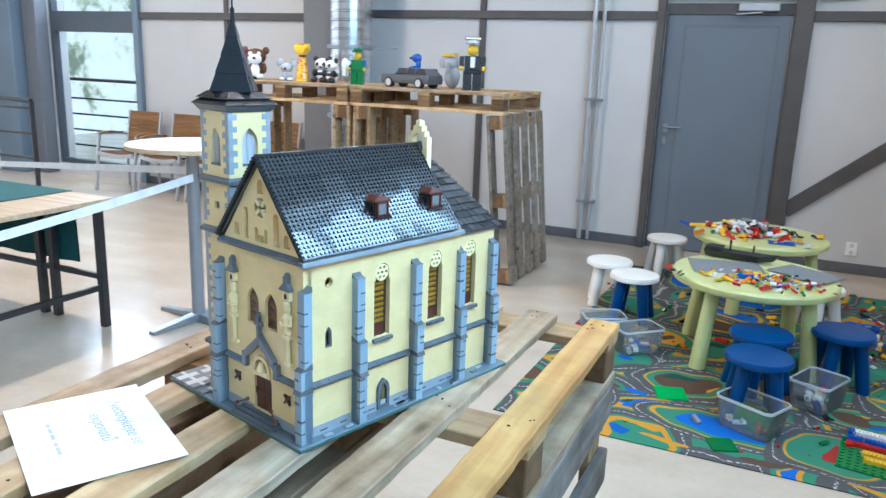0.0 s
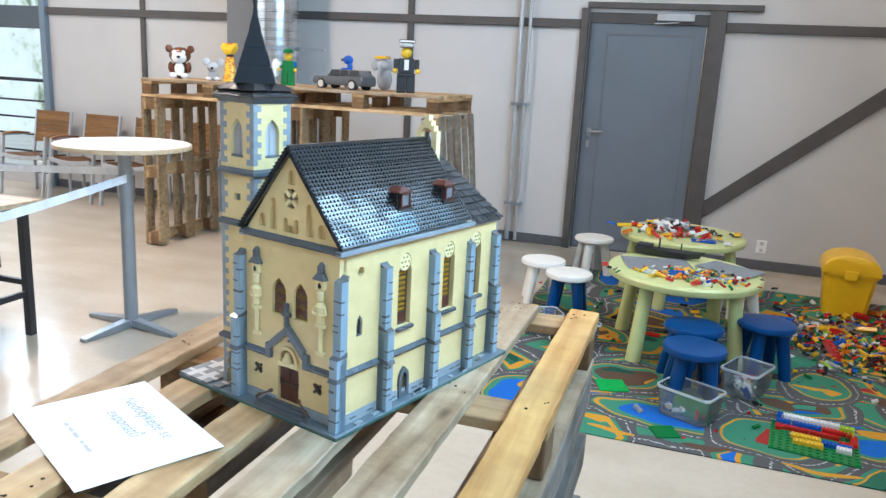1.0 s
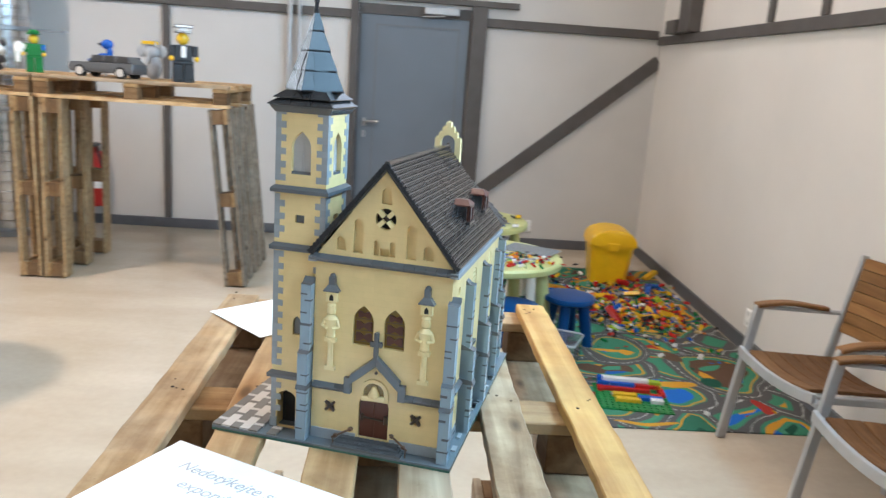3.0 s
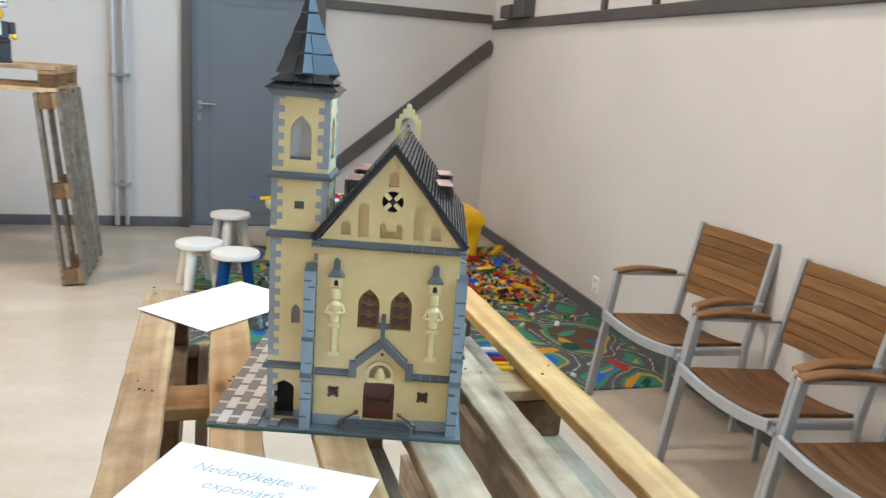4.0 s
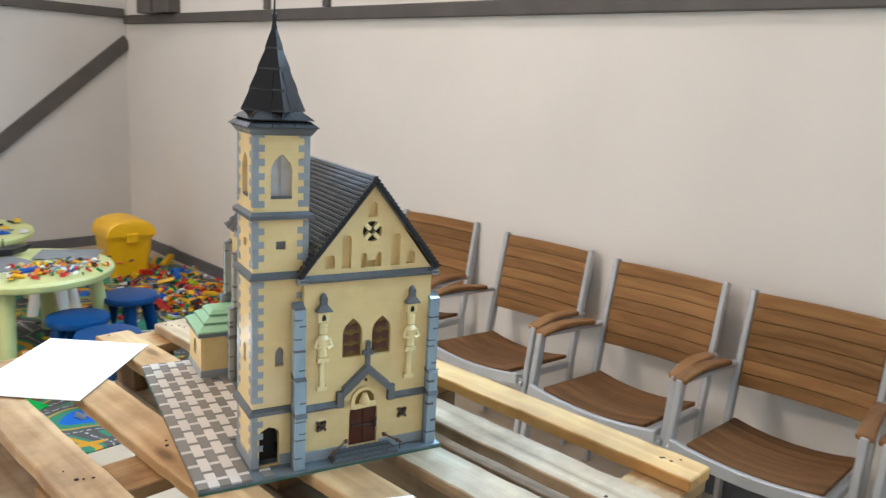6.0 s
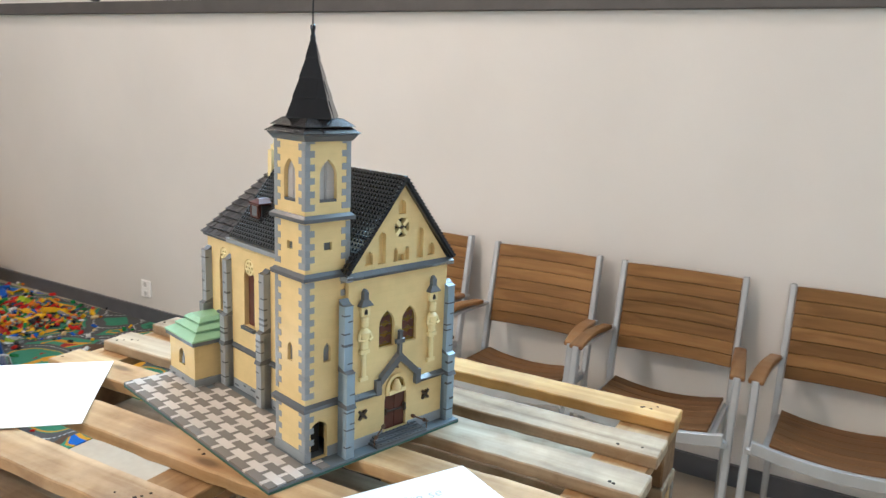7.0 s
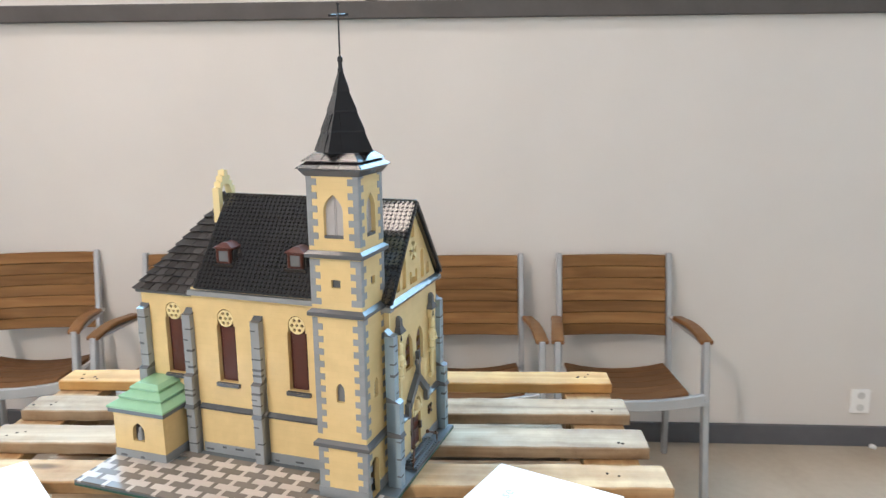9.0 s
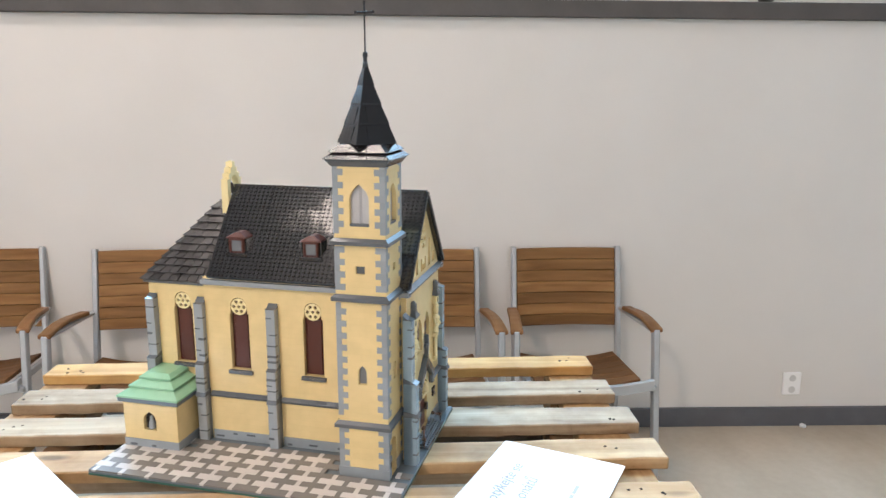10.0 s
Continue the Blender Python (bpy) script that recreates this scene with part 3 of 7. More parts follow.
# east wall
bm = bmesh.new()
slab(bm, rect2(-3.6, 7.5, 0, CEIL), [rect2(a, b, 2.22, 4.25) for a, b in WIN_E], 0, 0.25, lambda a, b, d: (d, a, b))
structure("wall_east", bm, M["wall"], "plain off-white plastered wall behind the chairs", "wall").matrix_basis = E_AT
for a, b in WIN_E:
    bm = bmesh.new()
    slab(bm, rect2(a, b, 2.22, 4.25), [rect2(a + 0.03 + i * (b - a) / 5, a + (i + 1) * (b - a) / 5 - 0.03, 2.28, 4.19) for i in range(5)], 0.12, 0.17, lambda p, q, d: (d, p, q))
    w = structure("window_1", bm, M["dframe"], "high clerestory window with grey frame", "window")
    w.matrix_basis = E_AT
    bm = bmesh.new()
    box(bm, 0.9, 0.92, a - 0.6, b + 0.6, 1.9, 4.5)
    s = structure("backdrop", bm, M["skyglow"], "bright overcast sky outside", "sky")
    s.matrix_basis = E_AT

# grey timbers and skirting on the north wall
def timber(name, x0, x1, z0, z1, depth=0.035, mat="beam", label="grey painted timber set in the wall"):
    bm = bmesh.new()
    box(bm, x0, x1, YN - depth, YN + 0.02, z0, z1)
    return structure(name, bm, M[mat], label, "beam", 0.004)


timber("trim", -7.06, -4.75, 1.895, 1.97)
timber("trim", -3.99, -1.229, 1.935, 2.006)
timber("trim", -0.049, 1.47, 1.937, 2.012)
timber("trim", -1.18, 0.22, 2.10, 2.15, 0.05)
timber("trim", -2.825, -2.77, 0.09, 1.934)
timber("trim", -2.825, -2.77, 2.007, CEIL)
timber("trim", -5.815, -5.765, 0.09, 1.894)
timber("trim", -5.815, -5.765, 1.971, CEIL)
timber("trim", -1.228, -1.164, 0.0, 2.10, 0.05)
timber("trim", -0.184, -0.05, 0.0, 2.10, 0.05)
timber("trim", -7.13, -7.05, 0.0, CEIL, 0.06, "bluelit_col", "pale grey window post")
timber("baseboard", -7.05, -1.229, 0.0, 0.085, 0.02, "skirt", "low dark grey skirting board")
timber("baseboard", -0.049, 1.47, 0.0, 0.085, 0.02, "skirt", "low dark grey skirting board")
bm = bmesh.new()
bar(bm, (-0.07, YN - 0.014, 0.452), (1.50, YN - 0.014, 1.752), 0.03, 0.115, up=(0, 0, 1))
structure("trim", bm, M["beam"], "slanting grey timber brace in the wall", "beam", 0.004)
bm = bmesh.new()
box(bm, -0.10, 0.01, 6.45, 6.70, 1.957, 2.86)
box(bm, -0.12, 0.01, 6.71, 6.96, 1.957, 2.06)
structure("trim", bm, M["beam"], "grey post and bolted block above the rail", "beam", 0.004).matrix_basis = E_AT

# timbers on the east wall
bm = bmesh.new()
ring(bm, [[(-0.035, y, z), (0.01, y, z), (0.01, y, z + 0.07), (-0.035, y, z + 0.07)] for y, z in ((-3.5, 1.819), (7.43, 1.890))])
structure("trim", bm, M["beam"], "long grey timber rail along the wall", "beam", 0.004).matrix_basis = E_AT
for y in (0.12, 1.95, 4.55, 5.2):
    bm = bmesh.new()
    z = 1.916 + 0.0065 * y
    box(bm, -0.025, 0.01, y - 0.03, y + 0.03, z, 2.19)
    structure("trim", bm, M["beam"], "short grey timber stud above the rail", "beam", 0.004).matrix_basis = E_AT
bm = bmesh.new()
box(bm, -0.018, 0.01, -3.5, 7.4, 0.0, 0.09)
structure("baseboard", bm, M["skirt"], "low dark grey skirting board", "skirting").matrix_basis = E_AT

# tall north window, its glazing bar, railing and view
bm = bmesh.new()
slab(bm, rect2(NWIN[0], NWIN[1], NWIN[2], NWIN[3]), [rect2(NWIN[0] + 0.06, NWIN[1] - 0.05, 0.18, 1.74), rect2(NWIN[0] + 0.06, NWIN[1] - 0.05, 1.98, 4.14)], 0.02, 0.10, lambda a, b, d: (a, YN + d, b))
win = structure("window_2", bm, M["wframe"], "tall window with grey frame and bright daylight", "window")
part("pane", (lambda b: (box(b, NWIN[0] + 0.05, NWIN[1] - 0.04, YN + 0.055, YN + 0.062, 0.15, 4.16), b)[1])(bmesh.new()), M["pane"], win).visible_shadow = False
rail = thing("railing", "dark steel railing with thin bars outside the window", "railing", pose(0, 0, 0))
for z in (0.32, 0.52, 0.72, 0.92, 1.16):
    b = bmesh.new()
    rod(b, (NWIN[0] - 0.6, YN + 0.32, z), (NWIN[1] + 0.1, YN + 0.32, z), 0.012 if z < 1.1 else 0.02)
    part("rail_bar", b, M["black"], rail, smooth=True)
for x in (NWIN[0] - 0.62, NWIN[1] + 0.08):
    b = bmesh.new()
    box(b, x - 0.02, x + 0.02, YN + 0.29, YN + 0.35, 0.0, 1.18)
    part("rail_post", b, M["black"], rail)
bm = bmesh.new()
box(bm, -16, -2.5, YN + 4.5, YN + 4.52, -3, 8)
structure("backdrop", bm, M["outdoors"], "overexposed daylight with pale foliage outside", "view")
bm = bmesh.new()
box(bm, XW - 3.0, XW - 2.98, -4, 10, -3, 8)
structure("backdrop", bm, M["outdoors"], "overexposed daylight outside the glazed side", "view")
bm = bmesh.new()
box(bm, XW - 3.0, -2.5, YN + 0.25, YN + 4.5, -0.16, -0.02)
structure("ground", bm, M["floor"], "pale paving outside the window", "ground")
bm = bmesh.new()
box(bm, -9.3, -8.86, YN - 0.32, YN - 0.002, 0, CEIL)
structure("wall_pier", bm, M["bluelit_col"], "grey pier beside the window, blue daylight put into its colour", "pier", 0.01)
bm = bmesh.new()
box(bm, -8.83, -8.60, YN - 0.18, YN - 0.002, 0, CEIL)
structure("trim", bm, M["dframe"], "dark grey steel window post", "post", 0.006)
bm = bmesh.new()
slab(bm, rect2(-1.5, 5.5, 0.3, 3.8), [rect2(-1.45 + i * 1.4, -0.15 + i * 1.4, 0.36, 3.74) for i in range(5)], 0.05, 0.12, lambda a, b, d: (XW - d, a, b))
structure("window_3", bm, M["dframe"], "wide glazed side wall with dark grey frame", "window")

# rail end seen before the pier
rail2 = thing("railing", "dark tubular handrail with cross bars by the window", "railing", pose(-6.97, 5.2, 0))
b = bmesh.new()
for z in (0.45, 0.7, 0.95):
    rod(b, (-1.2, 0, z), (0, 0, z), 0.014)
part("rail_bar", b, M["black"], rail2, smooth=True)
b = bmesh.new()
rod(b, (0, 0, 0), (0, 0, 1.02), 0.025)
rod(b, (0, 0, 1.02), (-1.2, 0, 1.06), 0.025)
part("rail_post", b, M["black"], rail2, smooth=True)

# column, spiral duct, pipes
bm = bmesh.new()
box(bm, -4.47, -4.17, 6.28, 6.62, 0, CEIL)
structure("column", bm, M["column"], "square grey painted steel column", "column", 0.008)
duct = thing("ventilation_duct", "shiny galvanised spiral duct rising from the floor", "duct", pose(-3.92, 6.25, 0) @ Matrix.Diagonal((1.18, 1.18, 1, 1)))
b = bmesh.new()
prof, z = [], 0.05
while z < CEIL:
    prof += [(0.165, z), (0.165, z + 0.055), (0.172, z + 0.06), (0.172, z + 0.072), (0.165, z + 0.077)]
    z += 0.08
lathe(b, prof, 32)
part("duct_pipe", b, M["zinc"], duct, smooth=True)
b = bmesh.new()
lathe(b, [(0.21, 0), (0.21, 0.05), (0.19, 0.055)], 32)
part("duct_foot", b, M["steel"], duct, smooth=True)
for z in (1.62, 1.0):
    b = bmesh.new()
    lathe(b, [(0.176, z), (0.182, z + 0.006), (0.182, z + 0.03), (0.176, z + 0.036)], 32)
    box(b, 0.19, 0.42, -0.012, 0.012, z + 0.008, z + 0.026)
    part("duct_clamp", b, M["steel"], duct, smooth=True)
pipes = thing("pipe_run", "pair of vertical grey service pipes on the wall", "pipe", pose(0, 0, 0))
for x, r in ((-1.745, 0.022), (-1.665, 0.016)):
    b = bmesh.new()
    rod(b, (x, YN - 0.06, 0.02), (x, YN - 0.06, CEIL), r, 12)
    part("pipe", b, M["alu"], pipes, smooth=True)
for z in (0.35, 1.25, 2.25):
    b = bmesh.new()
    box(b, -1.785, -1.63, YN - 0.085, YN - 0.001, z, z + 0.025)
    part("pipe_clip", b, M["steel"], pipes)

# door
bm = bmesh.new()
slab(bm, rect2(DOOR[0], DOOR[1], 0.004, DOOR[3]), [rect2(-1.148, -0.198, 0.0045, 1.985)], 0.01, 0.12, lambda a, b, d: (a, YN + d, b))
dr = structure("door_1", bm, M["beam"], "closed grey steel door in a dark timber frame", "door")
bm = bmesh.new()
box(bm, -1.145, -0.201, YN + 0.02, YN + 0.065, 0.01, 1.982)
leaf = part("door_leaf", bm, M["door"], dr, "flat grey painted leaf", 0.003)
for x0, x1, z0, z1 in ((-1.012, -0.997, 0.12, 1.905), (-0.297, -0.282, 0.12, 1.905), (-0.997, -0.297, 0.12, 0.135), (-0.997, -0.297, 1.89, 1.905)):
    boxpart("panel_bead", (x0, x1, YN + 0.013, YN + 0.0202, z0, z1), M["dframe"], leaf)
bm = bmesh.new()
box(bm, -1.10, -1.065, YN + 0.006, YN + 0.02, 1.02, 1.09)
box(bm, -1.10, -1.07, YN + 0.008, YN + 0.02, 0.92, 0.98)
rod(bm, (-1.08, YN + 0.01, 1.065), (-1.08, YN - 0.04, 1.065), 0.011)
rod(bm, (-1.085, YN - 0.04, 1.065), (-0.955, YN - 0.04, 1.065), 0.010)
part("door_handle", bm, M["chrome"], leaf, "brushed metal lever handle", smooth=True)
bm = bmesh.new()
box(bm, -0.60, -0.30, YN - 0.05, YN + 0.009, 2.01, 2.07)
bar(bm, (-0.42, YN - 0.04, 2.0), (-0.62, YN - 0.03, 1.985), 0.02, 0.012)
part("door_closer", bm, M["alu"], dr, "pale metal door closer", 0.004)
bm = bmesh.new()
box(bm, -0.72, -0.46, YN - 0.03, YN - 0.001, 2.2, 2.34)
sign = tagged(part("exit_sign", bm, M["exit"], None, "", 0.003), "green emergency exit sign above the door", "sign")
bm = bmesh.new()
box(bm, -0.66, -0.58, YN - 0.033, YN - 0.029, 2.22, 2.32)
part("sign_symbol", bm, M["white"], sign)

def socket(at):
    t = thing("wall_socket", "white plastic power socket on the wall", "socket", at, "wall sockets")
    boxpart("face_plate", (-0.042, 0.042, -0.014, 0.0, -0.055, 0.055), M["socket"], t, bevel=0.004)
    for z in (-0.028, 0.028):
        b = bmesh.new()
        slab(b, disc2(0, z, 0.022, 16), [disc2(0, z, 0.017, 16)], -0.016, -0.011, lambda a, c, d: (a, d, c))
        part("socket_ring", b, M["socket"], t)
    for z in (-0.028, 0.028):
        b = bmesh.new()
        slab(b, disc2(0, z, 0.016, 14), [], -0.0152, -0.0142, lambda a, c, d: (a, d, c))
        part("socket_well", b, M["pinhole"], t)
    return t


socket(pose(0.458, YN, 0.20))
socket(pose(1.279, -0.856, 0.209, 0, 0, -91.65))
socket(pose(1.423, 4.15, 0.21, 0, 0, -91.65))

# ceiling lamps
for lx, ly, k in LAMPS:
    w = 0.15 if k == 1 else 0.1
    t = thing("ceiling_light", "square white lamp under the ceiling" if k == 1 else "long white tube lamp under the ceiling", "lamp", pose(lx, ly, CEIL - 0.1), "ceiling lamps")
    boxpart("housing", (-w - 0.02, w + 0.02, -0.15 * k - 0.02, 0.15 * k + 0.02, 0.0, 0.1), M["socket"], t, bevel=0.01)
    boxpart("diffuser", (-w, w, -0.15 * k, 0.15 * k, -0.012, -0.002), M["tube"], t)


# ---- pallets ----
def pallet(label, at, group, tops, mats, length=1.2, width=0.8, runner="oldy", n=7, stagger=0.0):
    """A timber pallet lying with its long boards along y, its top face at z = 0."""
    t = thing("pallet", label, "pallet", at, group)
    ax = mats
    rnd = random.Random(label + group)
    for x0, x1, mk in tops:
        b = bmesh.new()
        loops = []
        for i in range(n):
            y = -length / 2 + length * i / (n - 1) + stagger * ((x0 + x1) / 2 - width / 2)
            j = [rnd.uniform(-0.0025, 0.0025) * (1.0 if n < 9 else 0.5) for _ in range(4)]
            loops.append([(x0 + j[0], y, -0.022 + j[2]), (x1 + j[1], y, -0.022 + j[3]), (x1 + j[1], y, j[3] * 0.6), (x0 + j[0], y, j[2] * 0.6)])
        ring(b, loops)
        part("board", b, M[mk], t, bevel=0.0022)
    cross = ((-length / 2, -length / 2 + 0.1), (-0.05, 0.05), (length / 2 - 0.1, length / 2))
    for y0, y1 in cross:
        part("cross_board", (lambda b: (box(b, -width / 2, width / 2, y0 + 0.002, y1 - 0.002, -0.0445, -0.0225), b)[1])(bmesh.new()), M["pinex"], t, bevel=0.002)
        for x in (-width / 2 + 0.05, 0.0, width / 2 - 0.05):
            boxpart("block", (x - 0.047, x + 0.047, y0 + 0.004, y1 - 0.004, -0.1215, -0.045), M["block"], t, bevel=0.003)
    for x in (-width / 2 + 0.05, 0.0, width / 2 - 0.05):
        boxpart("runner", (x - 0.05, x + 0.05, -length / 2, length / 2, -0.144, -0.122), M[runner], t, bevel=0.002)
    return t


TOPZ = 0.955
PX, PY = -0.734, 1.133
# six boards of the display table, in the pallet's own x
SIX = [(-0.394, -0.320, "worn"), (-0.252, -0.175, "pine"), (-0.100, -0.024, "pine"), (0.037, 0.113, "oldy"), (0.176, 0.252, "oldy"), (0.330, 0.402, "honey")]
display = pallet("knotty pine pallet lying flat as a display table top", pose(PX, PY, TOPZ), "display pallets", SIX, None, n=37, stagger=0.055)
# nail heads and old nail holes where the boards cross the bearers
M["rust"] = plain("rusty_nail", (0.035, 0.024, 0.018), 0.8, spec=0.1)
nails = random.Random(77)
for x0, x1, _ in SIX:
    for yy in (-0.55, 0.0, 0.55):
        for k in range(nails.choice((2, 3, 4))):
            b = bmesh.new()
            r = nails.uniform(0.0018, 0.0034)
            lathe(b, [(r, -0.001), (r, 0.0007)], 8, nails.uniform(x0 + 0.012, x1 - 0.012), yy + nails.uniform(-0.034, 0.034))
            part("nail_head", b, M["rust"], display)
FIVE = [(-0.4, -0.31, "pinez"), (-0.225, -0.135, "pinez"), (-0.045, 0.045, "pinez"), (0.135, 0.225, "pinez"), (0.31, 0.4, "pinez")]
OLD5 = [(a, b, "greyy") for a, b, _ in FIVE]
# two pallets on edge carry it
for x, s in ((PX + 0.328, 90), (PX - 0.328, -90)):
    m = Matrix.Translation((x, PY, 0.405)) @ pose(0.072 * (1 if s > 0 else -1), 0, 0, 0, s, 0)
    pallet("grey weathered pallet standing on edge as a table leg", m, "display pallets", OLD5, None)

# background shelf: uprights of tall pallets with pallets across
SX = [(-0.4, -0.3, "oldy"), (-0.23, -0.15, "pine"), (-0.05, 0.05, "pine"), (0.15, 0.23, "pine"), (0.3, 0.4, "pine")]
for x, lean, face in ((-1.81, -5.5, 1), (-3.005, 0.6, -1), (-3.165, -0.4, -1), (-4.28, 0.0, -1)):
    # face: which way the boards look; the others show their three runners
    m = Matrix.Translation((x, 5.33, 0.004)) @ Matrix.Rotation(radians(lean), 4, 'Y') @ Matrix.Translation((0.072 * face, 0, 0.6)) @ Matrix(((0, 0, face, 0), (face, 0, 0, 0), (0, 1, 0, 0), (0, 0, 0, 1)))
    pallet("brown timber pallet standing upright as a shelf leg", m, "shelf pallets", [(a, b, "greyz" if face > 0 else "pinez") for a, b, _ in FIVE], None, length=1.19, runner="greyz" if face > 0 else "pinez")
for x in (-2.483, -3.733):
    m = Matrix.Translation((x, 5.33, 1.344)) @ Matrix.Rotation(radians(90), 4, 'Z')
    pallet("timber pallet laid across uprights as a shelf", m, "shelf pallets", SX, None, length=1.23, runner="pine")

# ---- armchairs ----
def armchair(at):
    """Garden armchair with its back towards +x and the seat facing -x; origin on the floor below the back."""
    t = thing("armchair", "aluminium garden armchair with brown teak slats", "chair", at, "armchairs along the wall")
    w = 0.231
    for s in (-1, 1):
        y = s * w
        b = bmesh.new()
        bar(b, (0.0, y, 0.865), (-0.09, y, 0.40), 0.022, 0.036, up=(1, 0, 0.2))
        bar(b, (-0.09, y, 0.405), (-0.085, y, 0.0), 0.022, 0.034, up=(1, 0, 0.2))
        part("rear_leg", b, M["alu"], t, bevel=0.004)
        yy = s * (w + 0.046)
        b = bmesh.new()
        bar(b, (-0.525, yy, 0.0), (-0.435, yy, 0.622), 0.024, 0.04, up=(1, 0, 0))
        bar(b, (-0.485, yy, 0.40), (-0.485, s * 0.20, 0.40), 0.036, 0.022)
        part("front_leg", b, M["alu"], t, bevel=0.004)
        b = bmesh.new()
        bar(b, (-0.434, yy, 0.614), (-0.05, s * (w + 0.012), 0.600), 0.03, 0.014)
        part("arm_rail", b, M["alu"], t, bevel=0.003)
        b = bmesh.new()
        loops = []
        for i in range(7):
            u = i / 6
            x, z = -0.452 + 0.33 * u, 0.623 - 0.015 * u + 0.012 * math.sin(math.pi * min(1, u * 1.1)) - 0.012 * (1 - u) ** 4
            yc, hw = yy + (s * (w + 0.02) - yy) * u, 0.025 - 0.004 * u
            loops.append([(x, yc - hw, z), (x, yc + hw, z), (x, yc + hw, z + 0.018), (x, yc - hw, z + 0.018)])
        ring(b, loops)
        part("armrest", b, M["teakx"], t, "oiled teak armrest", bevel=0.004)
    # curved seat front and side rails
    b = bmesh.new()
    n = 9
    for z0 in (0.37,):
        loops = []
        for i in range(n):
            u = i / (n - 1) * 2 - 1
            y, z = u * (w + 0.03), z0 - 0.028 * (1 - u * u) + 0.03
            loops.append([(-0.515, y, z), (-0.495, y, z), (-0.495, y, z + 0.042), (-0.515, y, z + 0.042)])
        ring(b, loops)
    part("seat_rail", b, M["alu"], t, bevel=0.003)
    for s in (-1, 1):
        b = bmesh.new()
        bar(b, (-0.497, s * (w - 0.01), 0.405), (-0.085, s * (w - 0.01), 0.375), 0.02, 0.03)
        part("seat_rail", b, M["alu"], t, bevel=0.003)
    for k in range(6):
        x = -0.494 + k * 0.068
        b = bmesh.new()
        loops = []
        for i in range(7):
            u = i / 6 * 2 - 1
            y, z = u * (w - 0.022), 0.425 - 0.03 * k * 0.17 - 0.026 * (1 - u * u)
            loops.append([(x, y, z), (x + 0.0635, y, z - 0.004), (x + 0.0635, y, z + 0.012), (x, y, z + 0.016)])
        ring(b, loops)
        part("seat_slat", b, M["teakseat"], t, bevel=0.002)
    for k in range(7):
        u0 = 0.525 + k * 0.0475
        b = bmesh.new()
        loops = []
        for i in range(7):
            v = i / 6 * 2 - 1
            y = v * (w - 0.013)
            bow = 0.018 * (1 - v * v)
            pts = []
            for z, off in ((u0, -0.009), (u0 + 0.0452, -0.009), (u0 + 0.0452, 0.009), (u0, 0.009)):
                x = -0.09 + (z - 0.40) * (0.09 / 0.465) + off + bow
                pts.append((x, y, z))
            loops.append(pts)
        ring(b, loops)
        part("back_slat", b, M["teak"], t, bevel=0.002)
    return t


first_chair = armchair(pose(1.272, 0.236, 0, 0, 0, 0.0) @ Matrix.Diagonal((1, 1, 1.012, 1)))
for x, y, turn in ((1.262, 0.862, 1.8), (1.268, 1.435, 0.8), (1.304, 2.05, 0.6), (1.345, 2.765, 6.5)):
    copy_thing(first_chair, pose(x, y, 0, 0, 0, turn))
for x, r in ((-6.88, 1.5), (-6.22, -1), (-5.56, 0.8), (-4.95, 0)):
    copy_thing(first_chair, pose(x, 6.58, 0, 0, 0, 90 + r))

# ---- bar table, work table, barrier tape ----
bt = thing("bar_table", "tall round white bar table on a grey steel cross foot", "table", pose(-3.10, 3.28, 0))
b = bmesh.new()
lathe(b, [(0.0, 1.022), (0.344, 1.022), (0.344, 1.047), (0.0, 1.047)], 48)
part("tabletop", b, M["tabletop"], bt, "round white laminate top")
b = bmesh.new()
lathe(b, [(0.345, 1.020), (0.352, 1.023), (0.352, 1.043), (0.345, 1.0455)], 48)
part("edge_band", b, M["ply"], bt, "pale brown edge band", smooth=True)
b = bmesh.new()
lathe(b, [(0.045, 0.03), (0.038, 0.06), (0.036, 0.97), (0.06, 1.021)], 20)
part("pole", b, M["steel"], bt, smooth=True)
for a in (-8, 82, 172, 262):
    b = bmesh.new()
    ring(b, [[(0.02, -0.028, 0.008), (0.02, 0.028, 0.008), (0.02, 0.028, 0.055), (0.02, -0.028, 0.055)],
             [(0.33, -0.022, 0.0), (0.33, 0.022, 0.0), (0.33, 0.022, 0.022), (0.33, -0.022, 0.022)]])
    part("foot", b, M["steel"], bt, bevel=0.004, at=pose(0, 0, 0, 0, 0, a))

wt = thing("work_table", "black steel-framed table with a pale wooden top", "table", pose(-3.45, 2.95, 0))
boxpart("tabletop", (-2.2, 0.06, -1.15, 0.03, 0.725, 0.752), M["ply"], wt, "pale beech board", 0.003)
for x, y in ((-0.03, -0.01), (-0.42, -0.01), (-0.53, -0.01), (-2.1, -0.01), (-0.03, -1.1), (-2.1, -1.1)):
    boxpart("leg", (x - 0.02, x + 0.02, y - 0.02, y + 0.02, 0.0, 0.724), M["black"], wt)
for y in (-0.01, -1.1):
    boxpart("stretcher", (-2.08, -0.05, y - 0.012, y + 0.012, 0.28, 0.31), M["black"], wt)
    boxpart("apron", (-2.08, -0.05, y - 0.012, y + 0.012, 0.67, 0.715), M["black"], wt)
boxpart("stretcher", (-0.042, -0.018, -1.08, -0.03, 0.22, 0.25), M["black"], wt)
b = bmesh.new()
n = 24
loops = []
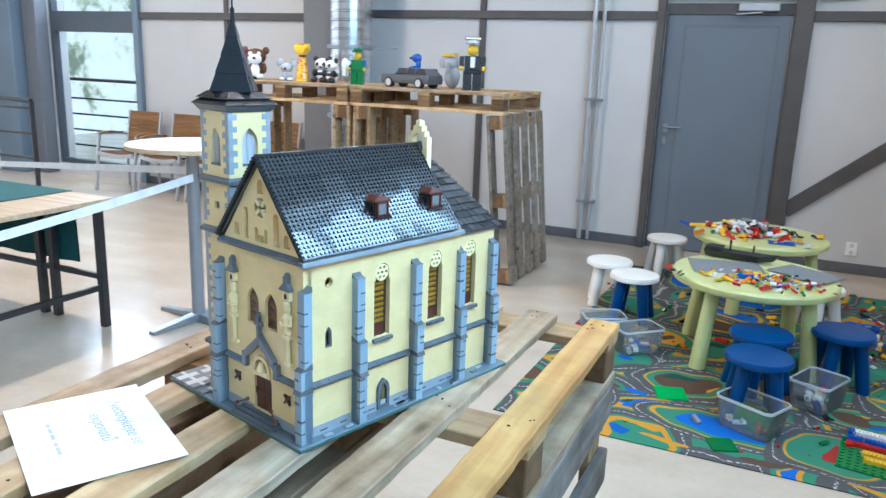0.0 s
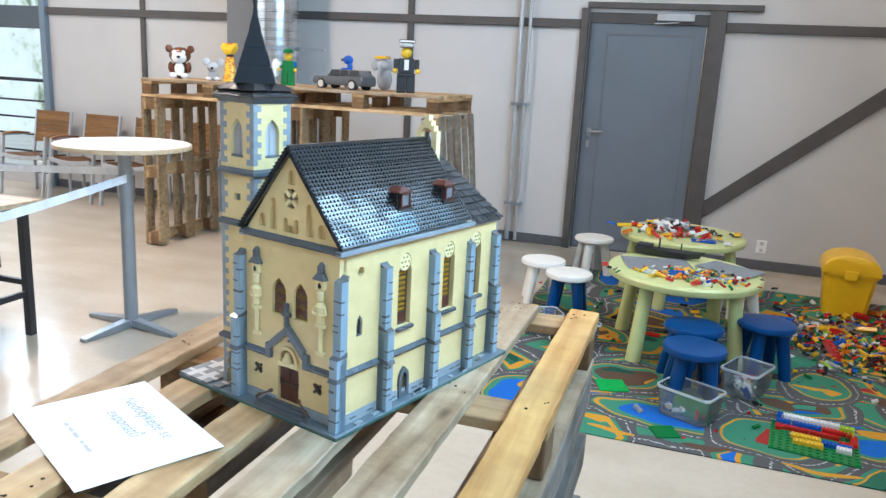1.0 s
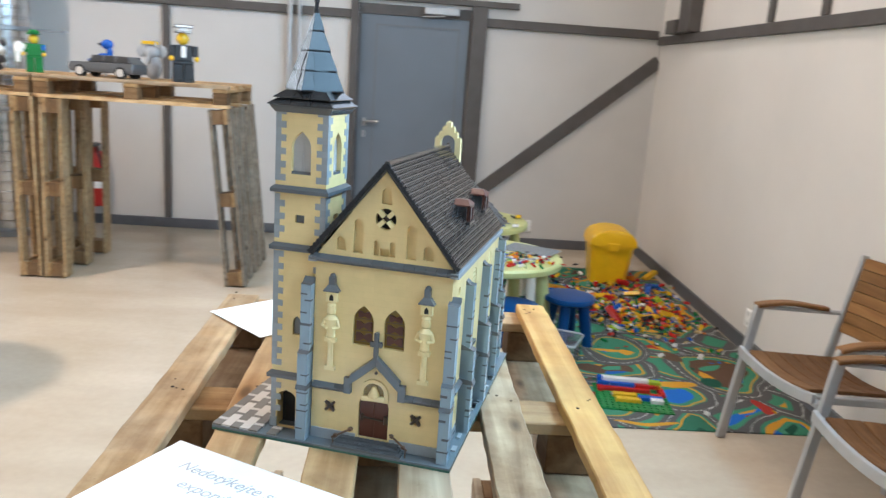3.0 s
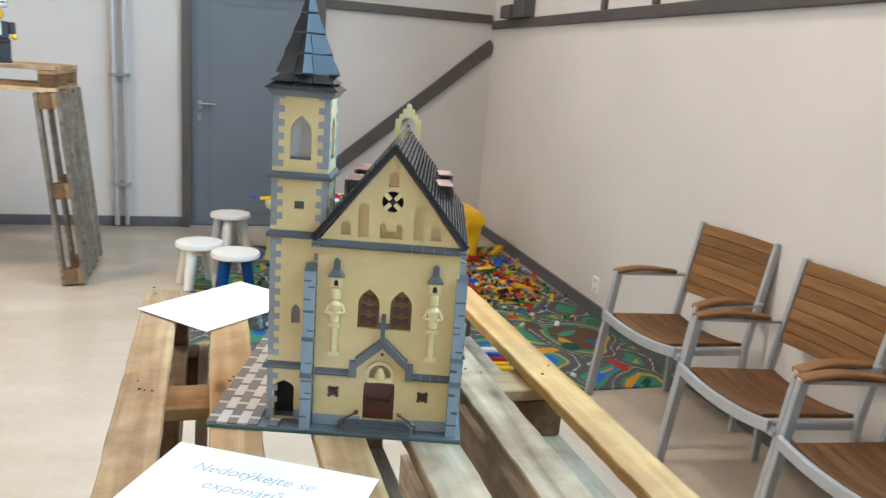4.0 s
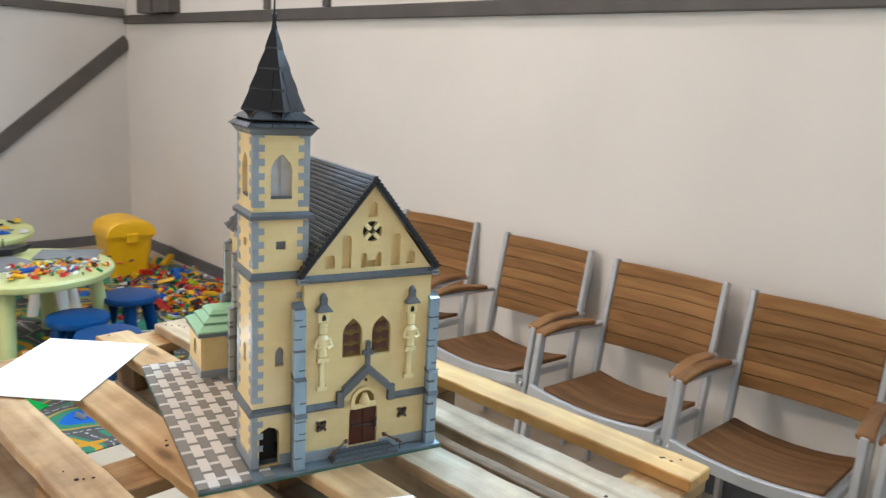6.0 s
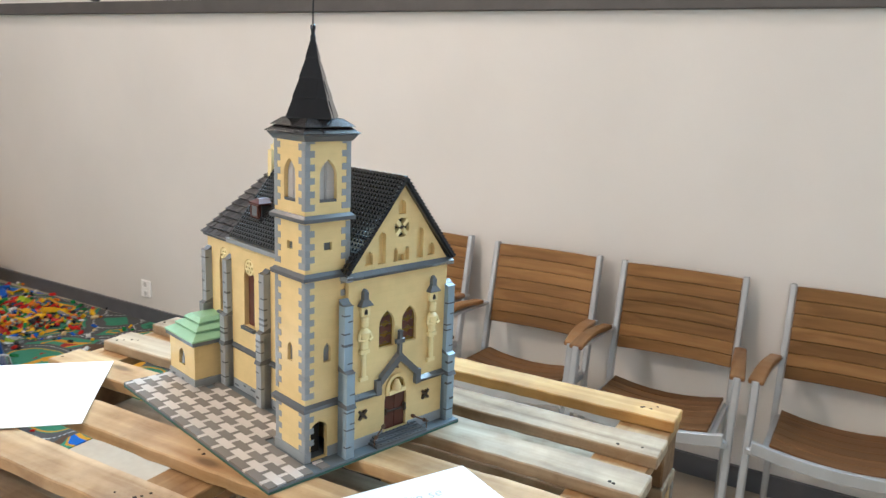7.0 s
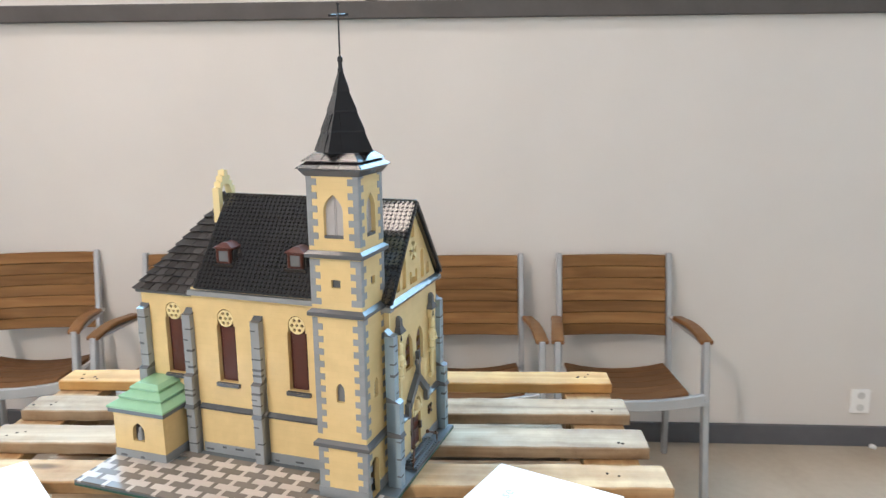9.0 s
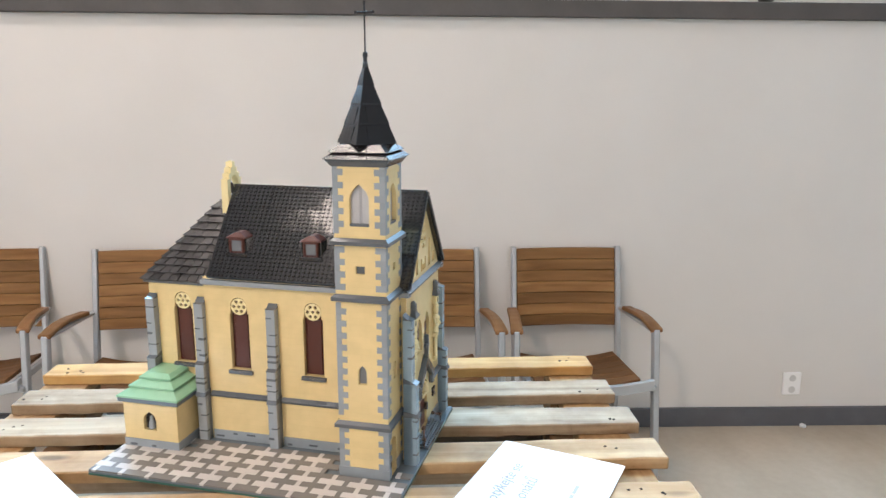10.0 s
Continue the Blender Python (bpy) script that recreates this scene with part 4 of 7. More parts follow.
for i in range(n + 1):
    x = -1.9 + 1.62 * i / n
    w = 0.008 * math.sin(i * 1.4)
    loops.append([(x, -0.95, 0.754), (x, 0.036, 0.754), (x, 0.042 + w, 0.70), (x, 0.045 + w * 1.5, 0.33), (x, 0.042 + w * 1.5, 0.33), (x, 0.036 + w, 0.70), (x, 0.032, 0.757), (x, -0.95, 0.757)])
ring(b, loops)
tagged(part("table_cloth", b, M["cloth"], None, smooth=True, at=pose(-3.45, 2.95, 0)), "dark green cloth draped over the work table", "cloth")

def tape(a, b_, sag=0.01):
    bm_ = bmesh.new()
    loops = []
    for i in range(9):
        u = i / 8
        p = Vector(a).lerp(Vector(b_), u)
        z = p.z - sag * 4 * u * (1 - u)
        loops.append([(p.x, p.y, z - 0.022), (p.x, p.y + 0.001, z - 0.022), (p.x, p.y + 0.001, z + 0.022), (p.x, p.y, z + 0.022)])
    ring(bm_, loops)
    tagged(part("barrier_tape", bm_, M["tape"], None), "white barrier tape tied to the bar table", "tape", "barrier tapes")


tape((-3.06, 3.242, 0.862), (-3.0, 1.0, 0.70), 0.02)
tape((-3.075, 3.32, 0.89), (-7.0, 4.36, 0.50), 0.0)

# ---- play corner ----
bm = bmesh.new()
box(bm, -1.12, 1.40, 3.02, 6.02, 0.0005, 0.007)
tagged(part("play_rug", bm, M["rug"], None, bevel=0.002), "colourful printed play rug with roads and ponds", "rug")


def kids_table(at):
    t = thing("play_table", "round lime-green plastic children's table", "table", at, "play tables")
    b = bmesh.new()
    lathe(b, [(0.0, 0.425), (0.40, 0.425), (0.425, 0.435), (0.43, 0.45), (0.43, 0.465), (0.42, 0.478), (0.0, 0.48)], 40)
    part("tabletop", b, M["kgreen"], t, smooth=True)
    for sx, sy in ((-1, -1), (1, -1), (1, 1), (-1, 1)):
        b = bmesh.new()
        rod(b, (sx * 0.235, sy * 0.235, 0.43), (sx * 0.275, sy * 0.275, 0.0), 0.036, 16, 0.043)
        part("leg", b, M["kgreen"], t, smooth=True)
    return t


TA, TB = (-0.142, 4.355), (-0.18, 5.485)
tab = kids_table(pose(TA[0], TA[1], 0, 0, 0, 12))
copy_thing(tab, pose(TB[0], TB[1], 0, 0, 0, 30))


def stool(at, top, legs, label):
    t = thing("stool", label, "stool", at, "children's stools")
    b = bmesh.new()
    lathe(b, [(0.0, 0.262), (0.135, 0.262), (0.15, 0.27), (0.152, 0.285), (0.146, 0.298), (0.12, 0.302), (0.0, 0.30)], 32)
    part("seat", b, M[top], t, smooth=True)
    for a in (45, 135, 225, 315):
        ca, sa = math.cos(radians(a)), math.sin(radians(a))
        b = bmesh.new()
        rod(b, (0.085 * ca, 0.085 * sa, 0.265), (0.135 * ca, 0.135 * sa, 0.0), 0.036, 14, 0.032)
        part("leg", b, M[legs], t, smooth=True)
    return t


BLUE, WHITE, BOTH = "glossy blue plastic children's stool", "white plastic children's stool", "children's stool with white seat and blue legs"
stool(pose(-0.05, 3.565, 0, 0, 0, 10), "kblue", "kblue", BLUE)
stool(pose(-0.058, 3.905, 0, 0, 0, 40), "kblue", "kblue", BLUE)
stool(pose(0.312, 4.145, 0, 0, 0, 22), "kblue", "kblue", BLUE)
stool(pose(-1.058, 4.93, 0, 0, 0, 15), "kwhite", "kwhite", WHITE)
stool(pose(-0.838, 4.665, 0, 0, 0, 0), "kwhite", "kblue", BOTH)
stool(pose(-0.842, 5.885, 0, 0, 0, 30), "kwhite", "kwhite", WHITE)
stool(pose(0.20, 4.98, 0, 0, 0, 50), "kwhite", "kwhite", WHITE)

# toy bricks
def brick_into(bm, m, nx, ny, h, mi):
    """One toy brick with studs, added to a mesh."""
    u = 0.008
    v0 = len(bm.verts)
    vs = box(bm, -nx * u / 2, nx * u / 2, -ny * u / 2, ny * u / 2, 0, h, mi)
    for i in range(nx):
        for j in range(ny):
            cx, cy = (i + 0.5 - nx / 2) * u, (j + 0.5 - ny / 2) * u
            lo = [bm.verts.new(p) for p in circle(cx, cy, h, 0.0024, 6)]
            hi = [bm.verts.new(p) for p in circle(cx, cy, h + 0.0018, 0.0024, 6)]
            for k in range(6):
                bm.faces.new((lo[k], lo[(k + 1) % 6], hi[(k + 1) % 6], hi[k])).material_index = mi
            bm.faces.new(hi).material_index = mi
            vs += lo + hi
    for v in vs:
        v.co = m @ v.co


def heap(name, label, count, spot, seed, at, scale=(1.0, 2.4), weights=None):
    """A scatter of toy bricks as one mesh; spot(rnd) gives a place and its height."""
    rnd = random.Random(seed)
    me_bm = bmesh.new()
    for _ in range(count):
        x, y, z = spot(rnd)
        s = rnd.uniform(*scale)
        m = Matrix.Translation((x, y, z)) @ Euler((rnd.gauss(0, 0.35), rnd.gauss(0, 0.35), rnd.uniform(0, 6.28))).to_matrix().to_4x4() @ Matrix.Scale(s, 4)
        mi = rnd.choices(range(10), weights or (5, 4, 2.5, 4, 2, 2, 2, 1, 1, 1))[0]
        nx, ny = rnd.choice(((2, 4), (2, 2), (1, 4), (2, 3), (1, 2), (2, 6)))
        brick_into(me_bm, m, nx, ny, rnd.choice((0.0096, 0.0096, 0.0032)), mi)
    me = mesh_of(name, me_bm, BRICKS)
    ob = new(name, me)
    ob.matrix_basis = at
    return tagged(ob, label, "toy bricks", kind="stuff")


def bell(cx, cy, sx, sy, hz, base):
    def spot(r):
        x, y = r.gauss(0, sx), r.gauss(0, sy)
        return cx + x, cy + y, base + max(0, hz * math.exp(-(x / sx) ** 2 - (y / sy) ** 2)) * r.random()
    return spot


I4 = Matrix.Identity(4)
HEAPW = (4.2, 3.4, 1.4, 1.9, 3.0, 5.0, 2.6, 1.8, 0.4, 1.0)
heap("toy_brick_pile", "loose heap of mixed toy bricks on the rug", 520, bell(0.86, 4.80, 0.17, 0.22, 0.055, 0.012), 3, I4, (0.7, 1.5), HEAPW)
heap("toy_brick_pile", "low spread of mixed toy bricks by the wall", 300, bell(1.06, 4.85, 0.14, 0.34, 0.03, 0.012), 13, I4, (0.7, 1.6), HEAPW)
heap("toy_brick_scatter", "scattered toy bricks along the rug", 190, bell(0.9, 5.2, 0.24, 0.36, 0.02, 0.012), 4, I4, (0.7, 1.7), HEAPW)
heap("toy_brick_scatter", "large toy bricks strewn among the heap", 40, bell(0.95, 5.05, 0.24, 0.38, 0.03, 0.02), 14, I4, (2.0, 3.4), (3, 6, 1.5, 0.5, 1.5, 0, 0, 2, 1, 0))
heap("toy_brick_scatter", "a few stray toy bricks on the rug", 80, bell(0.1, 4.8, 0.5, 0.45, 0.0, 0.012), 5, I4, (0.8, 1.9), HEAPW)
heap("table_bricks", "mixed toy bricks heaped on the play table", 190, bell(TA[0] + 0.10, TA[1] - 0.15, 0.12, 0.075, 0.025, 0.488), 6, I4, (0.7, 1.35))
heap("table_bricks", "flat toy plates spread on the play table", 22, bell(TA[0] - 0.16, TA[1] - 0.2, 0.12, 0.05, 0.004, 0.484), 7, I4, (1.0, 1.9))
heap("table_bricks", "toy brick models heaped on the far play table", 170, bell(TB[0] - 0.06, TB[1], 0.17, 0.13, 0.07, 0.484), 8, I4, (1.2, 2.4), (8, 2, 1, 3, 0.4, 3, 4, 1, 0, 0))


def plate_thing(name, label, at, dims, mi, studs=True):
    b = bmesh.new()
    nx, ny = dims
    brick_into(b, I4, nx, ny, 0.0045, mi)
    return tagged(part(name, b, BRICKS, None, at=at), label, "toy plate")


plate_thing("base_plate", "flat grey toy base plate on the play table", pose(TA[0] - 0.15, TA[1] + 0.04, 0.4815, 0, 0, 14), (48, 36), GRY)
plate_thing("base_plate", "flat grey toy base plate overhanging the play table", pose(TA[0] + 0.25, TA[1] + 0.10, 0.487, 0, 0, -32), (40, 28), GRY)
plate_thing("base_plate", "bright green toy plate on the rug", pose(-0.42, 3.60, 0.009, 0, 0, 20), (18, 18), 10)
plate_thing("base_plate", "dark green toy plate on the rug", pose(-0.14, 3.17, 0.009, 0, 0, 25), (14, 14), GRN)

b = bmesh.new()
ring(b, [[(-0.17, -0.03, 0.0), (0.12, -0.035, 0.0), (0.2, 0.0, 0.012), (0.12, 0.035, 0.0), (-0.17, 0.03, 0.0)], [(-0.18, -0.045, 0.04), (0.13, -0.05, 0.04), (0.235, 0.0, 0.055), (0.13, 0.05, 0.04), (-0.18, 0.045, 0.04)]])
box(b, -0.17, -0.08, -0.04, 0.04, 0.041, 0.06)
rod(b, (-0.04, 0, 0.041), (-0.04, 0, 0.105), 0.006)
for k in range(3):
    rod(b, (0.09, -0.012 + 0.012 * k, 0.045), (0.09, -0.012 + 0.012 * k, 0.09), 0.003)
tagged(part("toy_boat", b, M["black"], None, at=pose(TA[0] - 0.12, TA[1] + 0.27, 0.487, 0, 0, -8), bevel=0.003), "black toy boat hull on the play table", "toy boat")
plate_thing("base_plate", "blue toy plate on the far play table", pose(TB[0] + 0.14, TB[1] - 0.24, 0.4815, 0, 0, 5), (20, 12), BLU)

# big-brick wall on a green plate
house = thing("toy_brick_house", "half-built toy house of big bricks on a green plate", "toy house", pose(0.487, 3.34, 0.008, 0, 0, -7) @ Matrix.Scale(0.95, 4))
b = bmesh.new()
box(b, -0.19, 0.19, -0.16, 0.16, 0, 0.006)
for i in range(12):
    for j in range(10):
        lathe(b, [(0.009, 0.006), (0.009, 0.011)], 8, -0.19 + 0.0317 * (i + 0.5), -0.16 + 0.032 * (j + 0.5))
part("plate", b, BRICKS[GRN], house)


def big_brick(x, y, z, nx, ny, mi, turn=0):
    b = bmesh.new()
    u, h = 0.0158, 0.0192
    box(b, 0, nx * u, 0, ny * u, 0, h)
    soften(b, 0.0008)
    for i in range(nx):
        for j in range(ny):
            lathe(b, [(0.0048, h), (0.0048, h + 0.0045)], 8, (i + 0.5) * u, (j + 0.5) * u)
    part("big_brick", b, BRICKS[mi], house, at=pose(x, y, z, 0, 0, turn))


for k, (x, y, z, nx, ny, mi) in enumerate((
        (-0.15, 0.07, 0.006, 8, 2, RED), (-0.02, 0.07, 0.006, 8, 2, RED), (0.10, 0.0, 0.006, 4, 2, RED), (-0.17, 0.09, 0.025, 4, 2, BLU), (-0.1, 0.09, 0.025, 8, 2, BLU),
        (0.03, 0.09, 0.025, 8, 2, RED), (-0.15, 0.11, 0.044, 16, 2, WHI), (-0.17, 0.05, 0.006, 2, 4, RED), (-0.10, -0.01, 0.006, 8, 2, YEL), (0.03, -0.03, 0.006, 8, 2, BLU),
        (-0.09, -0.07, 0.006, 8, 2, YEL), (0.15, 0.03, 0.006, 2, 6, RED), (0.09, -0.06, 0.006, 4, 2, WHI), (0.13, 0.09, 0.025, 2, 2, YEL), (0.10, 0.10, 0.044, 4, 2, LIM), (-0.17, 0.11, 0.044, 2, 2, BLU))):
    big_brick(x, y, z, nx, ny, mi)
heap("toy_brick_scatter", "stray bricks beside the toy house", 14, bell(0.2, 3.4, 0.35, 0.16, 0.0, 0.012), 15, I4, (0.8, 1.6))


def tray(at, w, d, h, seed, label):
    """A clear plastic box, open at the top, with a few bricks in it."""
    t = thing("storage_box", label, "box", at, "clear boxes")
    b = bmesh.new()
    def loop(k, z):
        x, y, r = w / 2 * k, d / 2 * k, 0.02
        return [(x - r, -y, z), (x, -y + r, z), (x, y - r, z), (x - r, y, z), (-x + r, y, z), (-x, y - r, z), (-x, -y + r, z), (-x + r, -y, z)]
    ring(b, [loop(0.86, 0.001), loop(0.97, h), loop(0.955, h), loop(0.845, 0.004)])
    part("body", b, M["clear"], t)
    b = bmesh.new()
    rows = ring(b, [loop(0.972, h + 0.0005), loop(1.0, h - 0.006), loop(1.0, h + 0.006), loop(0.955, h + 0.006), loop(0.955, h + 0.0005)], cap=False)
    part("rim", b, M["clearrim"], t)
    rnd = random.Random(seed)
    me_bm = bmesh.new()
    for _ in range(20):
        m = Matrix.Translation((rnd.uniform(-0.36, 0.36) * w, rnd.uniform(-0.36, 0.36) * d, 0.01 + rnd.random() * 0.03)) @ Euler((rnd.gauss(0, 0.5), rnd.gauss(0, 0.5), rnd.uniform(0, 6))).to_matrix().to_4x4() @ Matrix.Scale(rnd.uniform(1.2, 2.3), 4)
        brick_into(me_bm, m, *rnd.choice(((2, 4), (2, 2), (1, 4))), 0.0096, rnd.choices(range(10), (5, 2, 1, 5, 1, 1, 4, 1, 0, 1))[0])
    ob = new("box_bricks", mesh_of("box_bricks", me_bm, BRICKS))
    ob.matrix_basis = at
    tagged(ob, "few toy bricks lying in a clear box", "toy bricks", kind="stuff")


CL = "clear plastic storage box with a few toy bricks"
tray(pose(-0.045, 3.40, 0.008, 0, 0, -27), 0.27, 0.19, 0.135, 21, CL)
tray(pose(0.222, 3.818, 0.008, 0, 0, -25), 0.19, 0.255, 0.135, 22, CL)
tray(pose(-0.70, 4.12, 0.008, 0, 0, 45), 0.27, 0.19, 0.135, 23, CL)
tray(pose(-0.93, 4.28, 0.008, 0, 0, 30), 0.25, 0.18, 0.12, 24, CL)

plate_thing("base_plate", "dark green toy plate leaning inside a clear box", pose(-0.03, 3.375, 0.062, 78, 0, -27), (24, 13), GRN)

# yellow bin with domed lid
yb = thing("toy_bin", "yellow plastic toy bin with a domed lid", "bin", pose(0.945, 5.66, 0.008, 0, 0, -4))
b = bmesh.new()
def bin_loop(w, d, z, r=0.03):
    return [(w - r, -d, z), (w, -d + r, z), (w, d - r, z), (w - r, d, z), (-w + r, d, z), (-w, d - r, z), (-w, -d + r, z), (-w + r, -d, z)]
ring(b, [bin_loop(0.135, 0.125, 0), bin_loop(0.165, 0.155, 0.29), bin_loop(0.175, 0.165, 0.29), bin_loop(0.175, 0.165, 0.31)])
part("body", b, M["yellow"], yb, smooth=True)
b = bmesh.new()
loops = []
for i in range(13):
    a = math.pi * i / 12
    loops.append((-0.182 * math.cos(a), 0.312 + 0.125 * math.sin(a) ** 0.75))
ring(b, [[(x * 0.97, -0.176, 0.312 + (z - 0.312) * 0.9) for x, z in loops], [(x, -0.168, z) for x, z in loops], [(x, 0.15, z) for x, z in loops], [(x * 0.9, 0.172, 0.312 + (z - 0.312) * 0.85) for x, z in loops]])
part("lid", b, M["yellow"], yb, smooth=True)
boxpart("lid_catch", (-0.04, 0.04, -0.186, -0.168, 0.27, 0.335), M["yellow"], yb, bevel=0.004)

# fire extinguisher behind the shelf
fe = thing("fire_extinguisher", "red fire extinguisher hung on the wall", "extinguisher", pose(-3.39, 6.66, 0.18))
b = bmesh.new()
lathe(b, [(0.07, 0.0), (0.075, 0.02), (0.075, 0.40), (0.06, 0.46), (0.025, 0.49), (0.025, 0.52)], 20)
part("cylinder", b, M["red"], fe, smooth=True)
b = bmesh.new()
lathe(b, [(0.0765, 0.16), (0.0765, 0.30)], 20)
part("label", b, M["paper"], fe, "pale instruction label", smooth=True)
b = bmesh.new()
box(b, -0.02, 0.02, -0.1, 0.05, 0.52, 0.55)
rod(b, (0.03, -0.06, 0.53), (0.085, -0.02, 0.2), 0.01)
part("valve", b, M["black"], fe)

# ---- papers on the display table ----
sheet = boxpart("paper_notice", (-0.1485, 0.1485, -0.105, 0.105, 0.0, 0.0012), M["paper"])
sheet.matrix_basis = pose(-0.946, 0.756, TOPZ + 0.003, 0, 0, -29)
tagged(sheet, "white printed paper notice lying on the pallet", "notice", "paper notices")


def writing(words, x, y, size):
    cu = bpy.data.curves.new("writing", 'FONT')
    cu.body, cu.size, cu.align_x, cu.shear = words, size, 'CENTER', 0.25
    cu.extrude = 0.0001
    cu.materials.append(M["ink"])
    ob = new("writing", cu)
    ob.parent = sheet
    ob.matrix_basis = pose(x, y, 0.0016)


writing("Nedotýkejte se", -0.01, 0.045, 0.028)
writing("exponátů", -0.01, 0.008, 0.028)
for x0, x1 in ((-0.062, -0.048), (-0.044, -0.026), (-0.022, -0.002), (0.01, 0.022), (0.026, 0.052)):
    boxpart("text_bar", (x0, x1, -0.056, -0.0505, 0.0013, 0.0016), M["ink"], sheet)
sheet2 = boxpart("paper_notice", (-0.1485, 0.1485, -0.105, 0.105, 0.0, 0.0012), M["paper"])
sheet2.matrix_basis = pose(-0.954, 1.558, TOPZ + 0.003, 0, 0, 42.5)
tagged(sheet2, "blank white paper sheet lying on the pallet", "notice", "paper notices")

# scrap of white plaster by the skirting
b = bmesh.new()
bmesh.ops.create_icosphere(b, subdivisions=2, radius=0.016)
rs = random.Random(4)
for v in b.verts:
    v.co *= rs.uniform(0.6, 1.15)
    v.co.z = max(v.co.z * 0.7, -0.006)
tagged(part("paper_scrap", b, M["paper"], None, at=pose(1.243, -0.915, 0.007)), "small crumpled white scrap on the floor by the skirting", "scrap")

# ---- the brick-built church; its plan is in studs of 8 mm ----
U = 0.008
church = thing("model_church", "toy-brick model church in tan and grey with black roof", "model building", pose(-0.734, 1.160, TOPZ, 0, 0, -16.6))


def cp(name, bm, mat, parent=None, label="", bevel=0.0, smooth=False):
    """A part of the church, its mesh given in studs."""
    if bevel:
        soften(bm, bevel)
    bmesh.ops.scale(bm, vec=(U, U, U), verts=bm.verts[:])
    return part(name, bm, mat, parent or church, label, smooth=smooth)


def cbox(name, dims, mat, parent=None, bevel=0.06, label=""):
    b = bmesh.new()
    box(b, *dims)
    return cp(name, b, mat, parent, label, bevel)


FY, XR, XL = -29.0, 21.5, -4.5         # front wall, side walls of the nave
CR, CLX, CB = 20.0, -3.0, 29.6         # choir
Z0, ZE, RX, RZ = 0.9, 37.3, 8.5, 55.0  # floor, eaves, ridge
TX0, TX1, TY0, TY1 = -13.5, -3.5, -27.8, -17.8
on_front = lambda y: (lambda a, b, d: (a, y + d, b))
on_right = lambda x: (lambda a, b, d: (x - d, a, b))
on_left = lambda x: (lambda a, b, d: (x + d, a, b))

# base plate with a green lower edge
cbox("base_plate", (-24, 24, -32, 32, 0.45, 0.9), M["basegrey"])
cbox("base_edge", (-24, 24, -32, 32, 0.02, 0.44), M["basegreen"], bevel=0.0)

# front gable wall with openings; niches are backed, windows and door glazed behind
holes = [arch(5.2, 4.0, 20.8, 25.5, 28.5), arch(11.2, 4.0, 20.8, 25.5, 28.5), round_arch(8.0, 5.9, 2.4, 12.0),
         disc2(RX, 45.0, 1.95, 18), disc2(-0.7, 7.8, 1.0, 10), disc2(16.3, 7.8, 1.0, 10),
         round_arch(0.3, 1.9, 38.4, 41.0), round_arch(16.7, 1.9, 38.4, 41.0), round_arch(3.5, 1.9, 38.2, 44.5), round_arch(13.5, 1.9, 38.2, 44.5),
         round_arch(RX, 1.9, 47.7, 50.5), round_arch(7.0, 1.1, 38.2, 41.0), round_arch(10.0, 1.1, 38.2, 41.0), rect2(7.62, 9.38, 38.2, 39.6)]
gable = [(XL, Z0), (XR, Z0), (XR, 37.0), (RX, 54.0), (XL, 37.0)]
b = bmesh.new()
slab(b, gable, holes, 0, 1.0, on_front(FY))
cp("front_wall", b, M["tan"], label="smooth tan gable wall")
b = bmesh.new()
slab(b, gable, [rect2(3, 13.6, 20, 29), rect2(4.9, 11, 2.2, 13), disc2(RX, 45.0, 2.4, 18)], 1.02, 1.9, on_front(FY))
cp("wall_backing", b, M["tan"])
cbox("base_course", (XL, 4.6, FY - 0.22, FY, Z0, 3.0), M["grey"])
cbox("base_course", (11.4, XR, FY - 0.22, FY, Z0, 3.0), M["grey"])

rnd = random.Random(61)
for k in range(16):
    y = rnd.uniform(-27, 26)
    x = XR + rnd.uniform(0.5, 1.6) if y < 14 else CR + rnd.uniform(1.0, 2.4)
    cbox("loose_plate", (x, x + rnd.choice((0.8, 1.0)), y, y + rnd.choice((1.0, 2.0, 2.0)), 0.905, 1.22), M[rnd.choice(("dgrey", "grey", "grey", "dgrey"))], bevel=0.03)
for a0 in (-25.4, -20.2, -12.6, -5.2, -2.4, 3.2, 9.6, 12.0):
    b = bmesh.new()
    slab(b, rect2(a0, a0 + 1.9, 1.6, 1.95), [], -0.235, 0.0, on_right(XR))
    cp("loose_plate", b, M["dgrey"])

# grey cornice under the gable, with a sloping upper face
ledge_rnd = random.Random(23)


def ledge(name, a0, a1, z0, z1, out, place):
    """A moulding laid of short sloped bricks, each a hair out of true."""
    n = max(1, round((a1 - a0) / 2))
    for i in range(n):
        p, q = a0 + (a1 - a0) * i / n + 0.02, a0 + (a1 - a0) * (i + 1) / n - 0.02
        tip, j0, j1 = ledge_rnd.uniform(-0.03, 0.03), ledge_rnd.uniform(-0.06, 0.06), ledge_rnd.uniform(-0.06, 0.06)
        b = bmesh.new()
        loops = []
        for at, j in ((p, j0), (q, j1)):
            prof = [(0.0, z0), (-out * 0.7, z0), (-out - tip, z0 + (z1 - z0) * 0.32), (-out - tip, z0 + (z1 - z0) * 0.5 + j), (0.0, z1)]
            loops.append([place(at, z, d) for d, z in prof])
        ring(b, loops)
        cp(name, b, M["dgrey"])


ledge("cornice", XL - 1.0, XR + 1.0, 36.0, 37.4, 1.0, on_front(FY))
ledge("string_course", XL + 0.2, 2.3, 11.2, 12.5, 0.9, on_front(FY))
ledge("string_course", 13.9, XR - 0.4, 11.2, 12.5, 0.9, on_front(FY))

